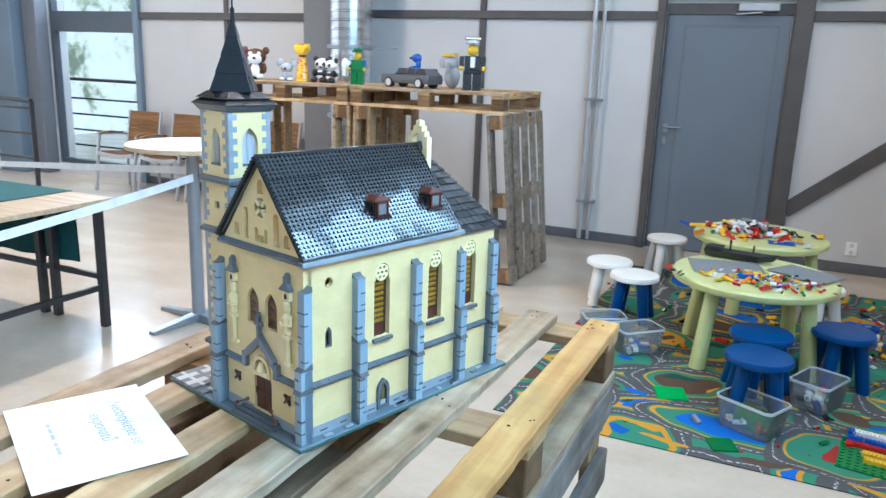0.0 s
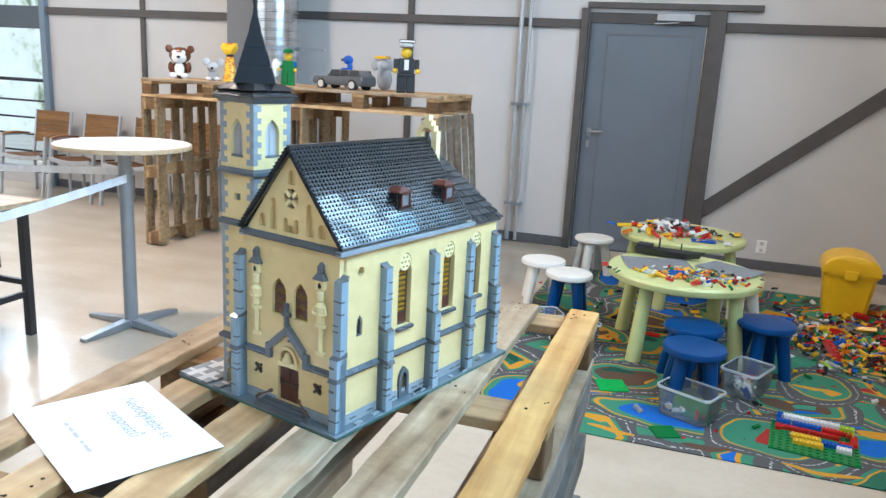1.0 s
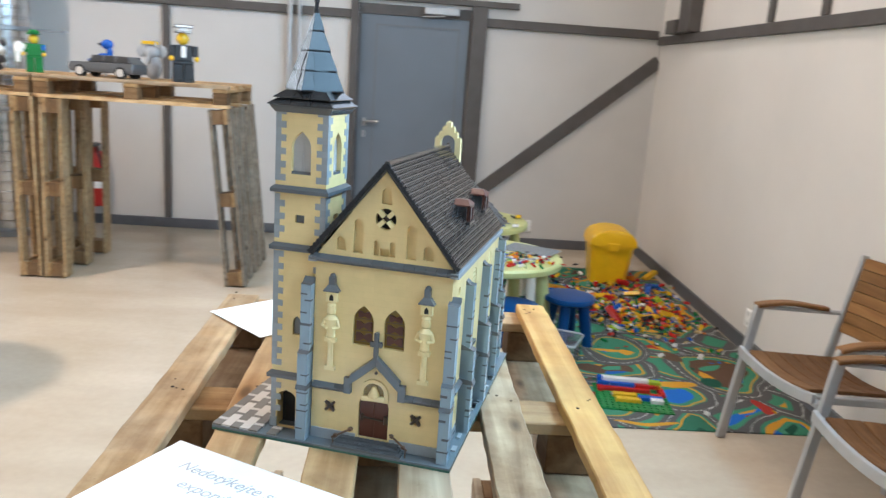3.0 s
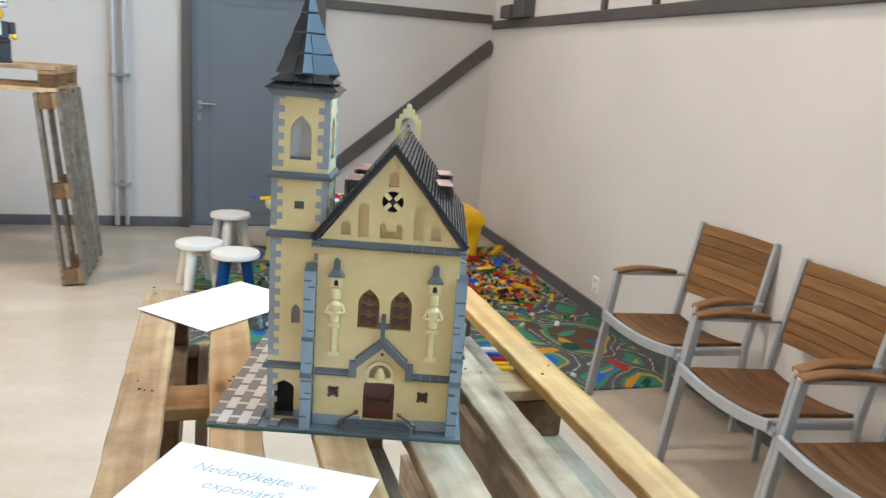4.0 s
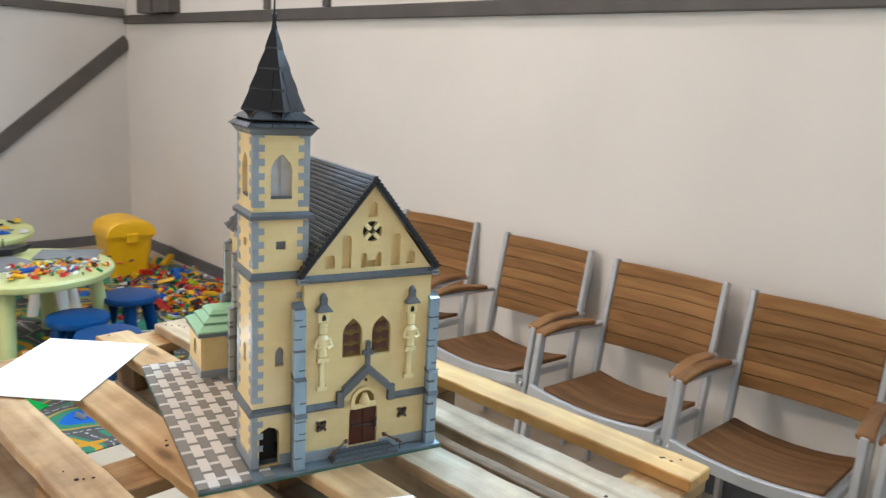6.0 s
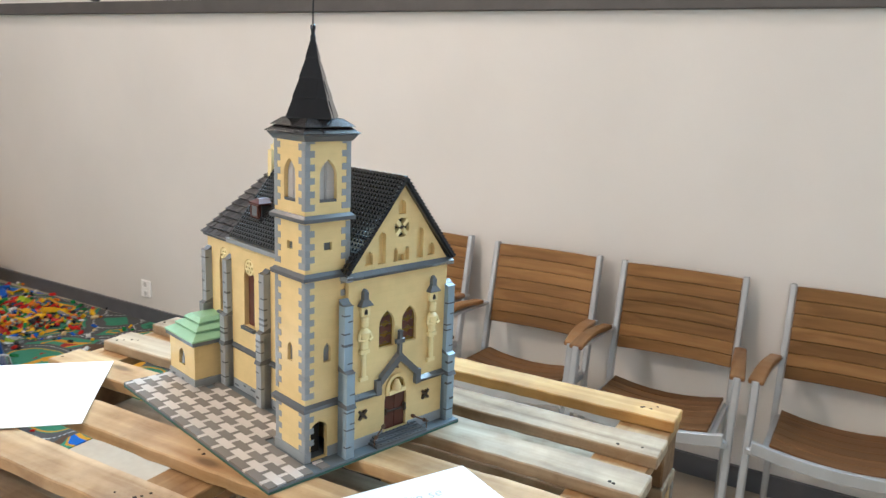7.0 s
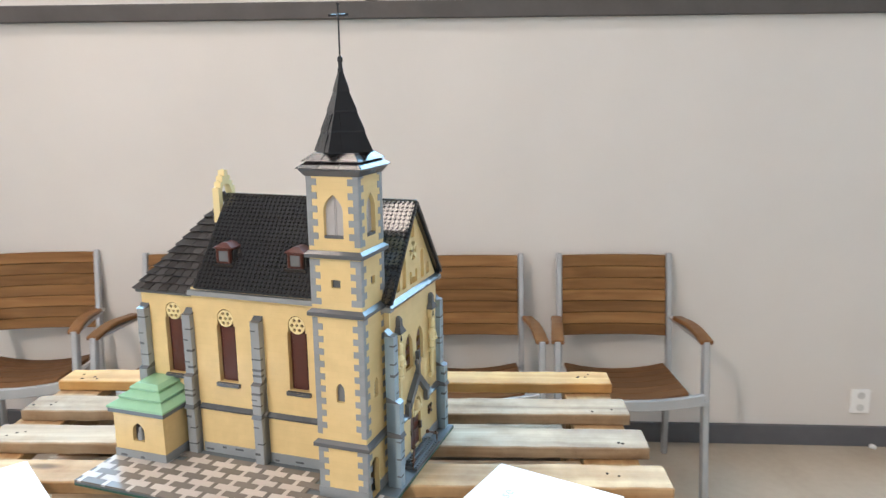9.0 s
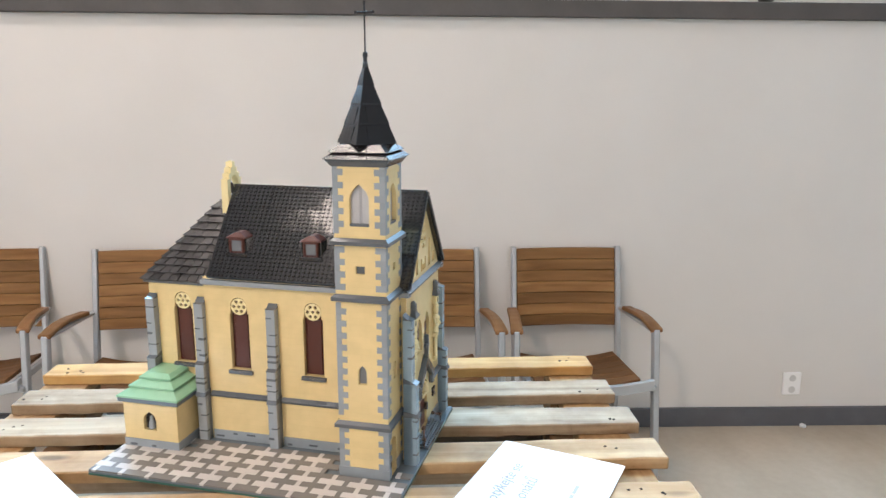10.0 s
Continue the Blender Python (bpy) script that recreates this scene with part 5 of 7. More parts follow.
# pointed windows in the front: olive panes with dark bow-tie shapes
for cx in (5.2, 11.2):
    w = cbox("window", (cx - 2.1, cx + 2.1, FY + 0.75, FY + 0.95, 20.6, 28.6), M["olive"], bevel=0.0, label="olive brown window with dark red-brown bow-tie shapes")
    for z in (22.3, 24.5, 26.6):
        h = 0.8 if z < 26 else 0.62
        for s in (-1, 1):
            wd = 1.5 if z < 26 else 1.2
            b = bmesh.new()
            slab(b, [(cx, z + 0.28), (cx + s * wd * 0.55, z + h), (cx + s * wd, z + h), (cx + s * wd, z - h), (cx + s * wd * 0.55, z - h), (cx, z - 0.28)][::s], [], 0.5, 0.75, on_front(FY))
            cp("ornament", b, M["brown"], w)
    for k in range(6):
        z = 21.3 + 1.1 * k
        cbox("pane_joint", (cx - 1.95, cx + 1.95, FY + 0.7, FY + 0.76, z, z + 0.08), M["bronze"], w, bevel=0.0)

# porch: door, tympanum, gable of grey slopes with a finial
d = cbox("door", (5.05, 10.95, FY + 0.6, FY + 0.9, 2.4, 10.6), M["brown"], label="dark brown arched church door")
cbox("door_leaf", (5.2, 7.92, FY + 0.45, FY + 0.62, 2.5, 10.3), M["brown"], d)
cbox("door_leaf", (8.08, 10.8, FY + 0.45, FY + 0.62, 2.5, 10.3), M["brown"], d)
b = bmesh.new()
rod(b, (5.5, FY + 0.3, 6.5), (10.3, FY + 0.3, 6.3), 0.2, 6)
rod(b, (5.7, FY + 0.25, 5.9), (5.7, FY + 0.25, 7.2), 0.3, 6)
rod(b, (10.5, FY + 0.0, 5.8), (10.5, FY + 0.0, 7.4), 0.42, 6)
cp("door_bolt", b, M["bronze"], d)
b = bmesh.new()
slab(b, round_arch(8.0, 5.7, 10.3, 14.6), [round_arch(8.0, 4.1, 11.2, 13.9)], -0.5, 0.3, on_front(FY))
b2 = bmesh.new()
slab(b2, round_arch(8.0, 4.0, 11.25, 13.85), [], -0.05, -0.01, on_front(FY))
tymp = cp("tympanum", b, M["tan"], label="tan arched hood over the door")
b = bmesh.new()
lathe(b, [(0.1, 11.2), (1.1, 11.2), (1.15, 11.7), (0.7, 12.6), (0.5, 13.2), (0.1, 13.4)], 10, 8.0, FY - 0.3)
cp("carving", b, M["tan"], tymp, smooth=True)
cp("recess", b2, M["olive"], tymp)
b = bmesh.new()
box(b, -2.3, 2.3, FY - 0.75, FY - 0.1, -0.45, 0.45)
bmesh.ops.transform(b, matrix=Matrix.Translation((8.0, 0, 10.85)) @ Matrix.Rotation(radians(-4), 4, 'Y'), verts=b.verts[:])
cp("lintel", b, M["cream"], tymp, "cream lintel set a little askew", bevel=0.06)
for s in (-1, 1):
    b = bmesh.new()
    ring(b, [[(8.3, FY - 1.1, 19.3), (8.3, FY - 1.1, 17.4), (8.3, FY + 0.0, 17.4), (8.3, FY + 0.0, 19.52)],
             [(8.15 + s * 4.9, FY - 1.1, 14.9), (8.15 + s * 4.9, FY - 1.1, 13.0), (8.15 + s * 4.9, FY, 13.0), (8.15 + s * 4.9, FY, 15.12)]])
    cp("porch_slope", b, M["dgrey"], bevel=0.05)
    x = 8.15 + s * 5.3
    cbox("porch_corbel", (x - 0.7, x + 0.7, FY - 1.0, FY, 11.2, 14.4), M["dgrey"])
b = bmesh.new()
box(b, 7.75, 8.55, FY - 1.2, FY - 0.3, 18.4, 24.0)
box(b, 7.0, 9.3, FY - 1.1, FY - 0.4, 21.2, 22.2)
cp("porch_finial", b, M["dgrey"], bevel=0.08)
b = bmesh.new()
lathe(b, [(0.3, 0), (0.3, 0.3)], 8)
bmesh.ops.transform(b, matrix=Matrix.Translation((8.2, FY, 15.9)) @ Matrix.Rotation(radians(90), 4, 'X'), verts=b.verts[:])
cp("porch_boss", b, M["bronze"])
# steps and their rails
for k in range(3):
    b = bmesh.new()
    y0 = -32 + 0.95 * k
    box(b, 0.8 + 0.5 * k, 14.4 - 0.5 * k, y0, FY - 0.2, 0.9 + 0.5 * k, 1.4 + 0.5 * k)
    for i in range(int(13.6 - k)):
        lathe(b, [(0.3, 1.4 + 0.5 * k), (0.3, 1.58 + 0.5 * k)], 7, 1.3 + 0.5 * k + i, y0 + 0.45)
    cp("step", b, M["dgrey"])
for s, x in ((-1, 4.4), (1, 11.7)):
    b = bmesh.new()
    rod(b, (x, FY - 1.0, 4.5), (x + s * 3.8, FY - 2.2, 2.5), 0.2, 6)
    rod(b, (x + s * 3.5, FY - 2.1, 2.65), (x + s * 3.5, FY - 2.1, 0.95), 0.14, 6)
    for u in (0.12, 0.8):
        rod(b, (x + s * 3.8 * (u - 0.07), FY - 1.0 - 1.2 * u, 4.5 - 2.0 * (u - 0.07)), (x + s * 3.8 * (u + 0.07), FY - 1.0 - 1.2 * u, 4.5 - 2.0 * (u + 0.07)), 0.42, 7)
    cp("handrail", b, M["rust_brown"], label="thin brown handrail beside the steps")
# round small openings with bronze crosses, and the rose in the gable
for cx in (-0.7, 16.3):
    b = bmesh.new()
    for a in (45, 135):
        c, s_ = math.cos(radians(a)), math.sin(radians(a))
        bar(b, (cx - c * 1.3, FY - 0.05, 7.8 - s_ * 1.3), (cx + c * 1.3, FY - 0.05, 7.8 + s_ * 1.3), 0.5, 0.62, up=(0, 1, 0))
    cp("round_window", b, M["bronze"])
rose = cbox("rose_backing", (6.0, 11.0, FY + 1.05, FY + 1.2, 42.6, 47.4), M["void"], bevel=0)
for a in (45, 135, 225, 315):
    c, s_ = math.cos(radians(a)), math.sin(radians(a))
    b = bmesh.new()
    bar(b, (RX + c * 0.55, FY + 0.4, 45 + s_ * 0.55), (RX + c * 1.95, FY + 0.4, 45 + s_ * 1.95), 0.8, 0.95, up=(0, 1, 0))
    cp("rose_petal", b, M["cream"])
b = bmesh.new()
bar(b, (RX - 0.3, FY + 0.4, 45), (RX + 0.3, FY + 0.4, 45), 0.6, 0.6)
cp("rose_hub", b, M["bronze"])

# carved saints between canopy and plinth, kept as plain shapes
for cx in (-0.9, 17.2):
    b = bmesh.new()
    box(b, cx - 0.75, cx + 0.75, FY - 0.7, FY, 15.2, 16.0)
    lathe(b, [(0.45, 16.0), (0.42, 20.5), (0.6, 20.8), (0.6, 21.4), (0.42, 21.6)], 10, cx, FY - 0.45)
    lathe(b, [(0.45, 21.6), (0.72, 22.0), (0.62, 22.8), (0.85, 24.4), (1.0, 25.3), (0.6, 26.0), (0.35, 26.2)], 10, cx, FY - 0.5)
    lathe(b, [(0.3, 26.1), (0.62, 26.4), (0.66, 27.3), (0.5, 27.8), (0.72, 27.9), (0.5, 28.4), (0.1, 28.5)], 9, cx, FY - 0.55)
    for s in (-1, 1):
        rod(b, (cx + s * 0.8, FY - 0.6, 25.3), (cx + s * 1.25, FY - 0.9, 23.9), 0.3, 6, 0.24)
        rod(b, (cx + s * 1.25, FY - 0.9, 23.9), (cx + s * 0.4, FY - 1.35, 23.7), 0.24, 6, 0.3)
    box(b, cx - 0.8, cx + 0.8, FY - 0.95, FY, 20.9, 21.7)
    for v in b.verts:
        v.co.x = cx + (v.co.x - cx) * 1.35
    cp("statue", b, M["cream"], label="small cream carved figure on a plinth", smooth=True)
    b = bmesh.new()
    box(b, cx - 1.1, cx + 1.1, FY - 0.9, FY, 28.6, 30.6)
    blk_ = cp("canopy_block", b, M["cream"], bevel=0.06)
    b = bmesh.new()
    slab(b, arch(cx, 0.8, 28.9, 29.5, 30.1, 3), [], -0.93, -0.88, on_front(FY))
    cp("opening", b, M["void"], blk_)
    b = bmesh.new()
    ring(b, [[(cx - 1.5, FY - 1.4, 30.6), (cx + 1.5, FY - 1.4, 30.6), (cx + 1.5, FY, 30.6), (cx - 1.5, FY, 30.6)], [(cx - 1.5, FY - 1.4, 30.8), (cx + 1.5, FY - 1.4, 30.8), (cx + 1.5, FY, 30.8), (cx - 1.5, FY, 30.8)], [(cx - 0.7, FY - 1.0, 31.9), (cx + 0.7, FY - 1.0, 31.9), (cx + 0.7, FY, 31.9), (cx - 0.7, FY, 31.9)]])
    box(b, cx - 0.6, cx + 0.6, FY - 1.0, FY, 31.4, 33.4)
    lathe(b, [(0.62, 33.0), (0.6, 33.6), (0.3, 34.0)], 8, cx, FY - 0.4)
    cp("canopy", b, M["dgrey"], bevel=0.05)

# side walls of the nave and choir with tall windows
RW, LW, WZ = (-8.8, 7.4), (7.6, -9.0), (17.4, 33.2)
def tallwin(c):
    """A tall opening that steps in under a round head."""
    zs = WZ[1] - 3.5
    head = [(c + 1.9 * math.cos(math.pi * i / 10), WZ[1] - 1.9 + 1.9 * math.sin(math.pi * i / 10)) for i in range(11)]
    return [(c - 2.2, WZ[0]), (c + 2.2, WZ[0]), (c + 2.2, zs), (c + 1.9, zs)] + head + [(c - 1.9, zs), (c - 2.2, zs)]


b = bmesh.new()
slab(b, rect2(FY + 1.0, 15.5, Z0, ZE), [tallwin(c) for c in RW] + [disc2(-22.9, 31.8, 1.0, 12), arch(-23.0, 1.7, 18.6, 21.4, 22.9, 3), arch(-8.4, 2.0, 2.2, 5.2, 7.0, 3)], 0, 1.2, on_right(XR))
cp("side_wall", b, M["tan"], label="tan nave wall with tall windows")
b = bmesh.new()
slab(b, rect2(15.5, CB, Z0, 35.6), [tallwin(21.0)], 0, 1.2, on_right(CR))
cp("choir_wall", b, M["tan"])
b = bmesh.new()
slab(b, rect2(FY + 1.0, 15.5, Z0, ZE), [tallwin(c) for c in LW], 0, 1.2, on_left(XL))
cp("side_wall", b, M["tan"], label="tan nave wall with tall windows")
b = bmesh.new()
slab(b, rect2(15.5, CB, Z0, 35.6), [tallwin(21.6)], 0, 1.2, on_left(CLX))
cp("choir_wall", b, M["tan"])
cbox("choir_wall", (CLX + 1.2, CR - 1.2, CB - 1.2, CB, Z0, 35.6), M["tan"])
b = bmesh.new()
slab(b, [(XL + 1.2, Z0), (XR - 1.2, Z0), (XR - 1.2, 35.2), (RX, 52.0), (XL + 1.2, 35.2)], [], 0, 1.2, on_front(14.2))
cp("nave_end_wall", b, M["tan"])
cbox("floor_inside", (XL + 1.3, XR - 1.3, FY + 2, 14, 0.92, 1.1), M["void"], bevel=0)


def tall_window(place, c, amber):
    """Glazing set back in the wall, wheel tracery and sill."""
    b = bmesh.new()
    slab(b, rect2(c - 2.3, c + 2.3, WZ[0] - 0.3, WZ[1]), [], 1.25, 1.45, place)
    w = cp("window", b, M["brown"] if not amber else M["bronze"], label="tall window with brown panels" if not amber else "tall window with amber bars")
    b = bmesh.new()
    ang = [2 * math.pi * i / 6 for i in range(6)]
    slab(b, disc2(c, WZ[1] - 2.0, 1.82, 18), [disc2(c + 1.14 * math.cos(a), WZ[1] - 2.0 + 1.14 * math.sin(a), 0.37, 8) for a in ang] + [disc2(c, WZ[1] - 2.0, 0.35, 8)], 0.1, 0.6, place)
    cp("tracery", b, M["cream"], w, "cream wheel tracery")
    b = bmesh.new()
    slab(b, rect2(c - 2.7, c + 2.7, WZ[0] - 0.9, WZ[0] - 0.1), [], -0.8, 0.6, place)
    cp("sill", b, M["dgrey"], w, bevel=0.05)
    if amber:
        for k in range(9):
            z = WZ[0] + 3.0 + k * 1.15
            b = bmesh.new()
            slab(b, rect2(c - 1.7, c + 1.2, z, z + 0.62), [], 0.85, 1.24, place)
            cp("amber_bar", b, M["amber"], w)
        b = bmesh.new()
        slab(b, rect2(c - 1.7, c + 1.4, WZ[0], WZ[0] + 2.4), [], 0.9, 1.24, place)
        cp("lower_panel", b, M["brown"], w)
    else:
        b = bmesh.new()
        slab(b, rect2(c - 1.5, c + 1.5, WZ[0] + 0.1, WZ[1] - 3.9), [], 0.8, 1.24, place)
        cp("shutter", b, M["brown"], w, bevel=0.05)


for c in RW:
    tall_window(on_right(XR), c, True)
tall_window(on_right(CR), 21.0, True)
for c in LW:
    tall_window(on_left(XL), c, False)
tall_window(on_left(CLX), 21.6, False)
# grey frame round the little side door, and small window backs
b = bmesh.new()
slab(b, arch(-8.4, 3.4, 1.2, 5.6, 8.0, 3), [arch(-8.4, 1.8, 2.0, 5.2, 6.8, 3)], -0.6, 0.2, on_right(XR))
cp("side_niche", b, M["dgrey"], bevel=0.04)
b = bmesh.new()
slab(b, arch(-23.0, 1.9, 18.5, 21.4, 23.0, 3), [arch(-23.0, 0.9, 19.0, 21.2, 22.2, 3)], 0.25, 0.6, on_right(XR))
cp("slit_window", b, M["dgrey"])

# string courses, base courses, eaves boards
for a0, a1 in ((-27.4, -17.4), (-14.5, -0.9), (2.0, 14.4)):
    ledge("string_course", a0, a1, 11.2, 12.5, 0.9, on_right(XR))
    b = bmesh.new()
    slab(b, rect2(a0, a1, Z0, 3.0), [], -0.22, 0, on_right(XR))
    cp("base_course", b, M["grey"])
ledge("string_course", 16.6, 27.6, 11.2, 12.5, 0.9, on_right(CR))
for a0, a1 in ((-17.7, -1.5), (0.9, 15.0)):
    ledge("string_course", a0, a1, 10.8, 12.0, 0.7, on_left(XL))
    b = bmesh.new()
    slab(b, rect2(a0, a1, Z0, 3.0), [], -0.22, 0, on_left(XL))
    cp("base_course", b, M["grey"])
for a0, hgt, wid in ((-15.6, 1.5, 1.9), (-9.2, 1.5, 1.9), (-3.4, 1.2, 1.0), (5.2, 2.2, 2.0), (9.4, 2.2, 1.0), (12.6, 1.4, 1.9)):
    b = bmesh.new()
    slab(b, rect2(a0, a0 + wid, hgt, hgt + 0.42), [], -0.235, 0.0, on_left(XL))
    cp("loose_plate", b, M["dgrey"])
ledge("string_course", 17.8, CB - 1, 10.8, 12.0, 0.7, on_left(CLX))
for x0, x1 in ((XR - 0.4, XR + 1.2), (XL - 1.2, XL + 0.4)):
    cbox("eaves_board", (x0, x1, FY - 0.9, 15.6, 35.9, 36.9), M["grey"])
for x0, x1 in ((CR - 0.4, CR + 0.7), (CLX - 0.7, CLX + 0.4)):
    cbox("eaves_board", (x0, x1, 15.62, CB + 0.4, 35.0, 35.8), M["dgrey"])
cbox("eaves_board", (CLX - 0.7, CR + 0.7, CB + 0.42, CB + 0.9, 35.0, 35.8), M["dgrey"])


# buttresses: stepped piers with thin dark joints
def buttress(cx, cy, ox, oy, seed, mid=18.4, top=31.6, low=11.8, stone="bluelit_grey"):
    """Stands against a wall at (cx, cy); (ox, oy) points away from the wall."""
    rnd = random.Random(seed)
    t = None
    px, py = abs(oy), abs(ox)
    def blk(d, z0, z1, mat, grow=0.0, slope=0.0):
        b = bmesh.new()
        w = 1.0 + grow
        def pt(s, dd, z):
            return (cx + px * s * w + ox * dd, cy + py * s * w + oy * dd, z)
        ring(b, [[pt(-1, -0.2, z0), pt(1, -0.2, z0), pt(1, d + grow, z0), pt(-1, d + grow, z0)],
                 [pt(-1, -0.2, z1), pt(1, -0.2, z1), pt(1, d + grow - slope, z1 - slope * 0.9), pt(-1, d + grow - slope, z1 - slope * 0.9)]])
        return b
    t = cp("buttress", blk(1.7, Z0, top, M[stone]), M[stone], label="stepped grey buttress with dark joints", bevel=0.05)
    cp("buttress_foot", blk(2.6, Z0, mid, M[stone]), M[stone], t, bevel=0.05)
    cp("coping", blk(1.75, top, top + 1.1, M["dgrey"], 0.05, 1.0), M["dgrey"], t)
    cp("coping", blk(2.65, mid, mid + 1.2, M["dgrey"], 0.06, 0.9), M["dgrey"], t)
    cp("band", blk(2.9, low - 0.5, low + 0.7, M["dgrey"], 0.12, 0.4), M["dgrey"], t)
    z = 3.2
    while z < top - 2:
        d = 2.6 if z < mid - 1 else 1.7
        if abs(z - low) > 1.4 and abs(z - mid) > 1.4:
            b = bmesh.new()
            s0 = rnd.choice((-1, -1, -0.2))
            s1 = 1 if s0 > -0.5 or rnd.random() < 0.5 else 0.3
            def pt(s, dd, zz):
                return (cx + px * s * 1.02 + ox * dd, cy + py * s * 1.02 + oy * dd, zz)
            h = rnd.choice((0.28, 0.28, 0.5))
            ring(b, [[pt(s0, d - 0.9, z), pt(s1, d - 0.9, z), pt(s1, d + 0.03, z), pt(s0, d + 0.03, z)], [pt(s0, d - 0.9, z + h), pt(s1, d - 0.9, z + h), pt(s1, d + 0.03, z + h), pt(s0, d + 0.03, z + h)]])
            cp("joint_plate", b, M["dgrey"], t)
        z += rnd.choice((2.4, 2.4, 3.6, 1.2))
    return t


buttress(-5.6, FY, 0, -1, 1)
buttress(XR + 0.6, FY + 0.6, 0, -1, 2, mid=16.0, top=31.2)
for k, y in enumerate((-16.0, 0.5, 15.4)):
    buttress(XR if y < 15 else XR - 0.4, y, 1, 0, 10 + k)
buttress(CR, CB - 0.9, 1, 0, 13)
buttress(XL, -0.3, -1, 0, 20, stone="grey")
buttress(XL + 0.4, 16.4, -1, 0, 21, stone="grey")
buttress(CLX, CB - 0.9, -1, 0, 22, stone="grey")

# nave roof: two slopes of studded plates
def roof_side(s):
    ex, ez = RX + s * 14.1, RZ - 18.0 * 14.1 / 14.6
    dx, dz = ex - RX, ez - RZ
    ln = math.hypot(dx, dz)
    ux, uz = dx / ln, dz / ln           # down the slope
    nx, nz = -uz * s, ux * s            # out of the slope
    y0, y1 = -29.8, 14.0
    b = bmesh.new()
    ring(b, [[(RX, y, RZ - 0.2), (ex, y, ez - 0.12), (ex - nx * 0.8, y, ez - nz * 0.8), (RX, y, RZ - 0.9 / max(nz, 0.1))] for y in (y0, y1)])
    r = cp("roof_slope", b, M["roof"], label="glossy black studded roof slope")
    # studded plates in courses, each lying a hair out of true
    rnd = random.Random(31 + s)
    rows, nb, K = 24, 4, 8
    down, out = Vector((ux, 0, uz)), Vector((nx, 0, nz))
    pitch = ln / rows
    for band in range(nb):
        y = y0
        while y < y1 - 0.5:
            wide = min(rnd.choice((4, 6, 8)), y1 - y)
            if y1 - (y + wide) < 3:
                wide = y1 - y
            per = rows // nb
            cy, a0 = y + wide / 2, band * per * pitch
            mid = Vector((RX, cy, RZ)) + down * (a0 + per * pitch / 2)
            fr = Matrix(((down.x, 0, out.x, mid.x), (0, s, 0, cy), (down.z, 0, out.z, mid.z), (0, 0, 0, 1)))
            fr = fr @ Euler((rnd.gauss(0, 0.009), ((-0.03, -0.022, 0.004, 0.008)[band] if s > 0 else 0.0) + rnd.gauss(0, 0.008 if s > 0 else 0.004), 0)).to_matrix().to_4x4()
            b = bmesh.new()
            hx, hy = per * pitch / 2 - 0.03, wide / 2 - 0.03
            box(b, -hx, hx, -hy, hy, -0.25, 0.12)
            n_y = max(1, round(wide))
            for p_ in range(per):
                for q_ in range(n_y):
                    sx, sy = -hx + (p_ + 0.5) * 2 * hx / per, -hy + (q_ + 0.5) * 2 * hy / n_y
                    lathe(b, [(0.31, 0.1), (0.31, 0.36), (0.28, 0.39)], K, sx, sy)
            bmesh.ops.transform(b, matrix=fr, verts=b.verts[:])
            cp("roof_plate", b, M["roof"], r)
            y += wide
    # verge: the ends of the roof courses, stepped along the gable
    for i in range(rows):
        b = bmesh.new()
        a0, a1 = i * pitch + 0.03, (i + 1) * pitch - 0.03
        p = [Vector((RX, 0, RZ)) + down * a for a in (a0, a1)]
        top, low = out * 0.48, out * -0.42
        prof = [p[0] + low, p[1] + low, p[1] + top, p[0] + top * 0.2]
        ring(b, [[(v.x, y, v.z) for v in prof] for y in (y0 - 0.42, y0 + 0.02)])
        cp("verge_tile", b, M["roofb"], r)


roof_side(1)
roof_side(-1)
cbox("ridge", (RX - 0.5, RX + 0.5, -29.9, 14.0, RZ - 0.2, RZ + 0.35), M["roof"], bevel=0.1)

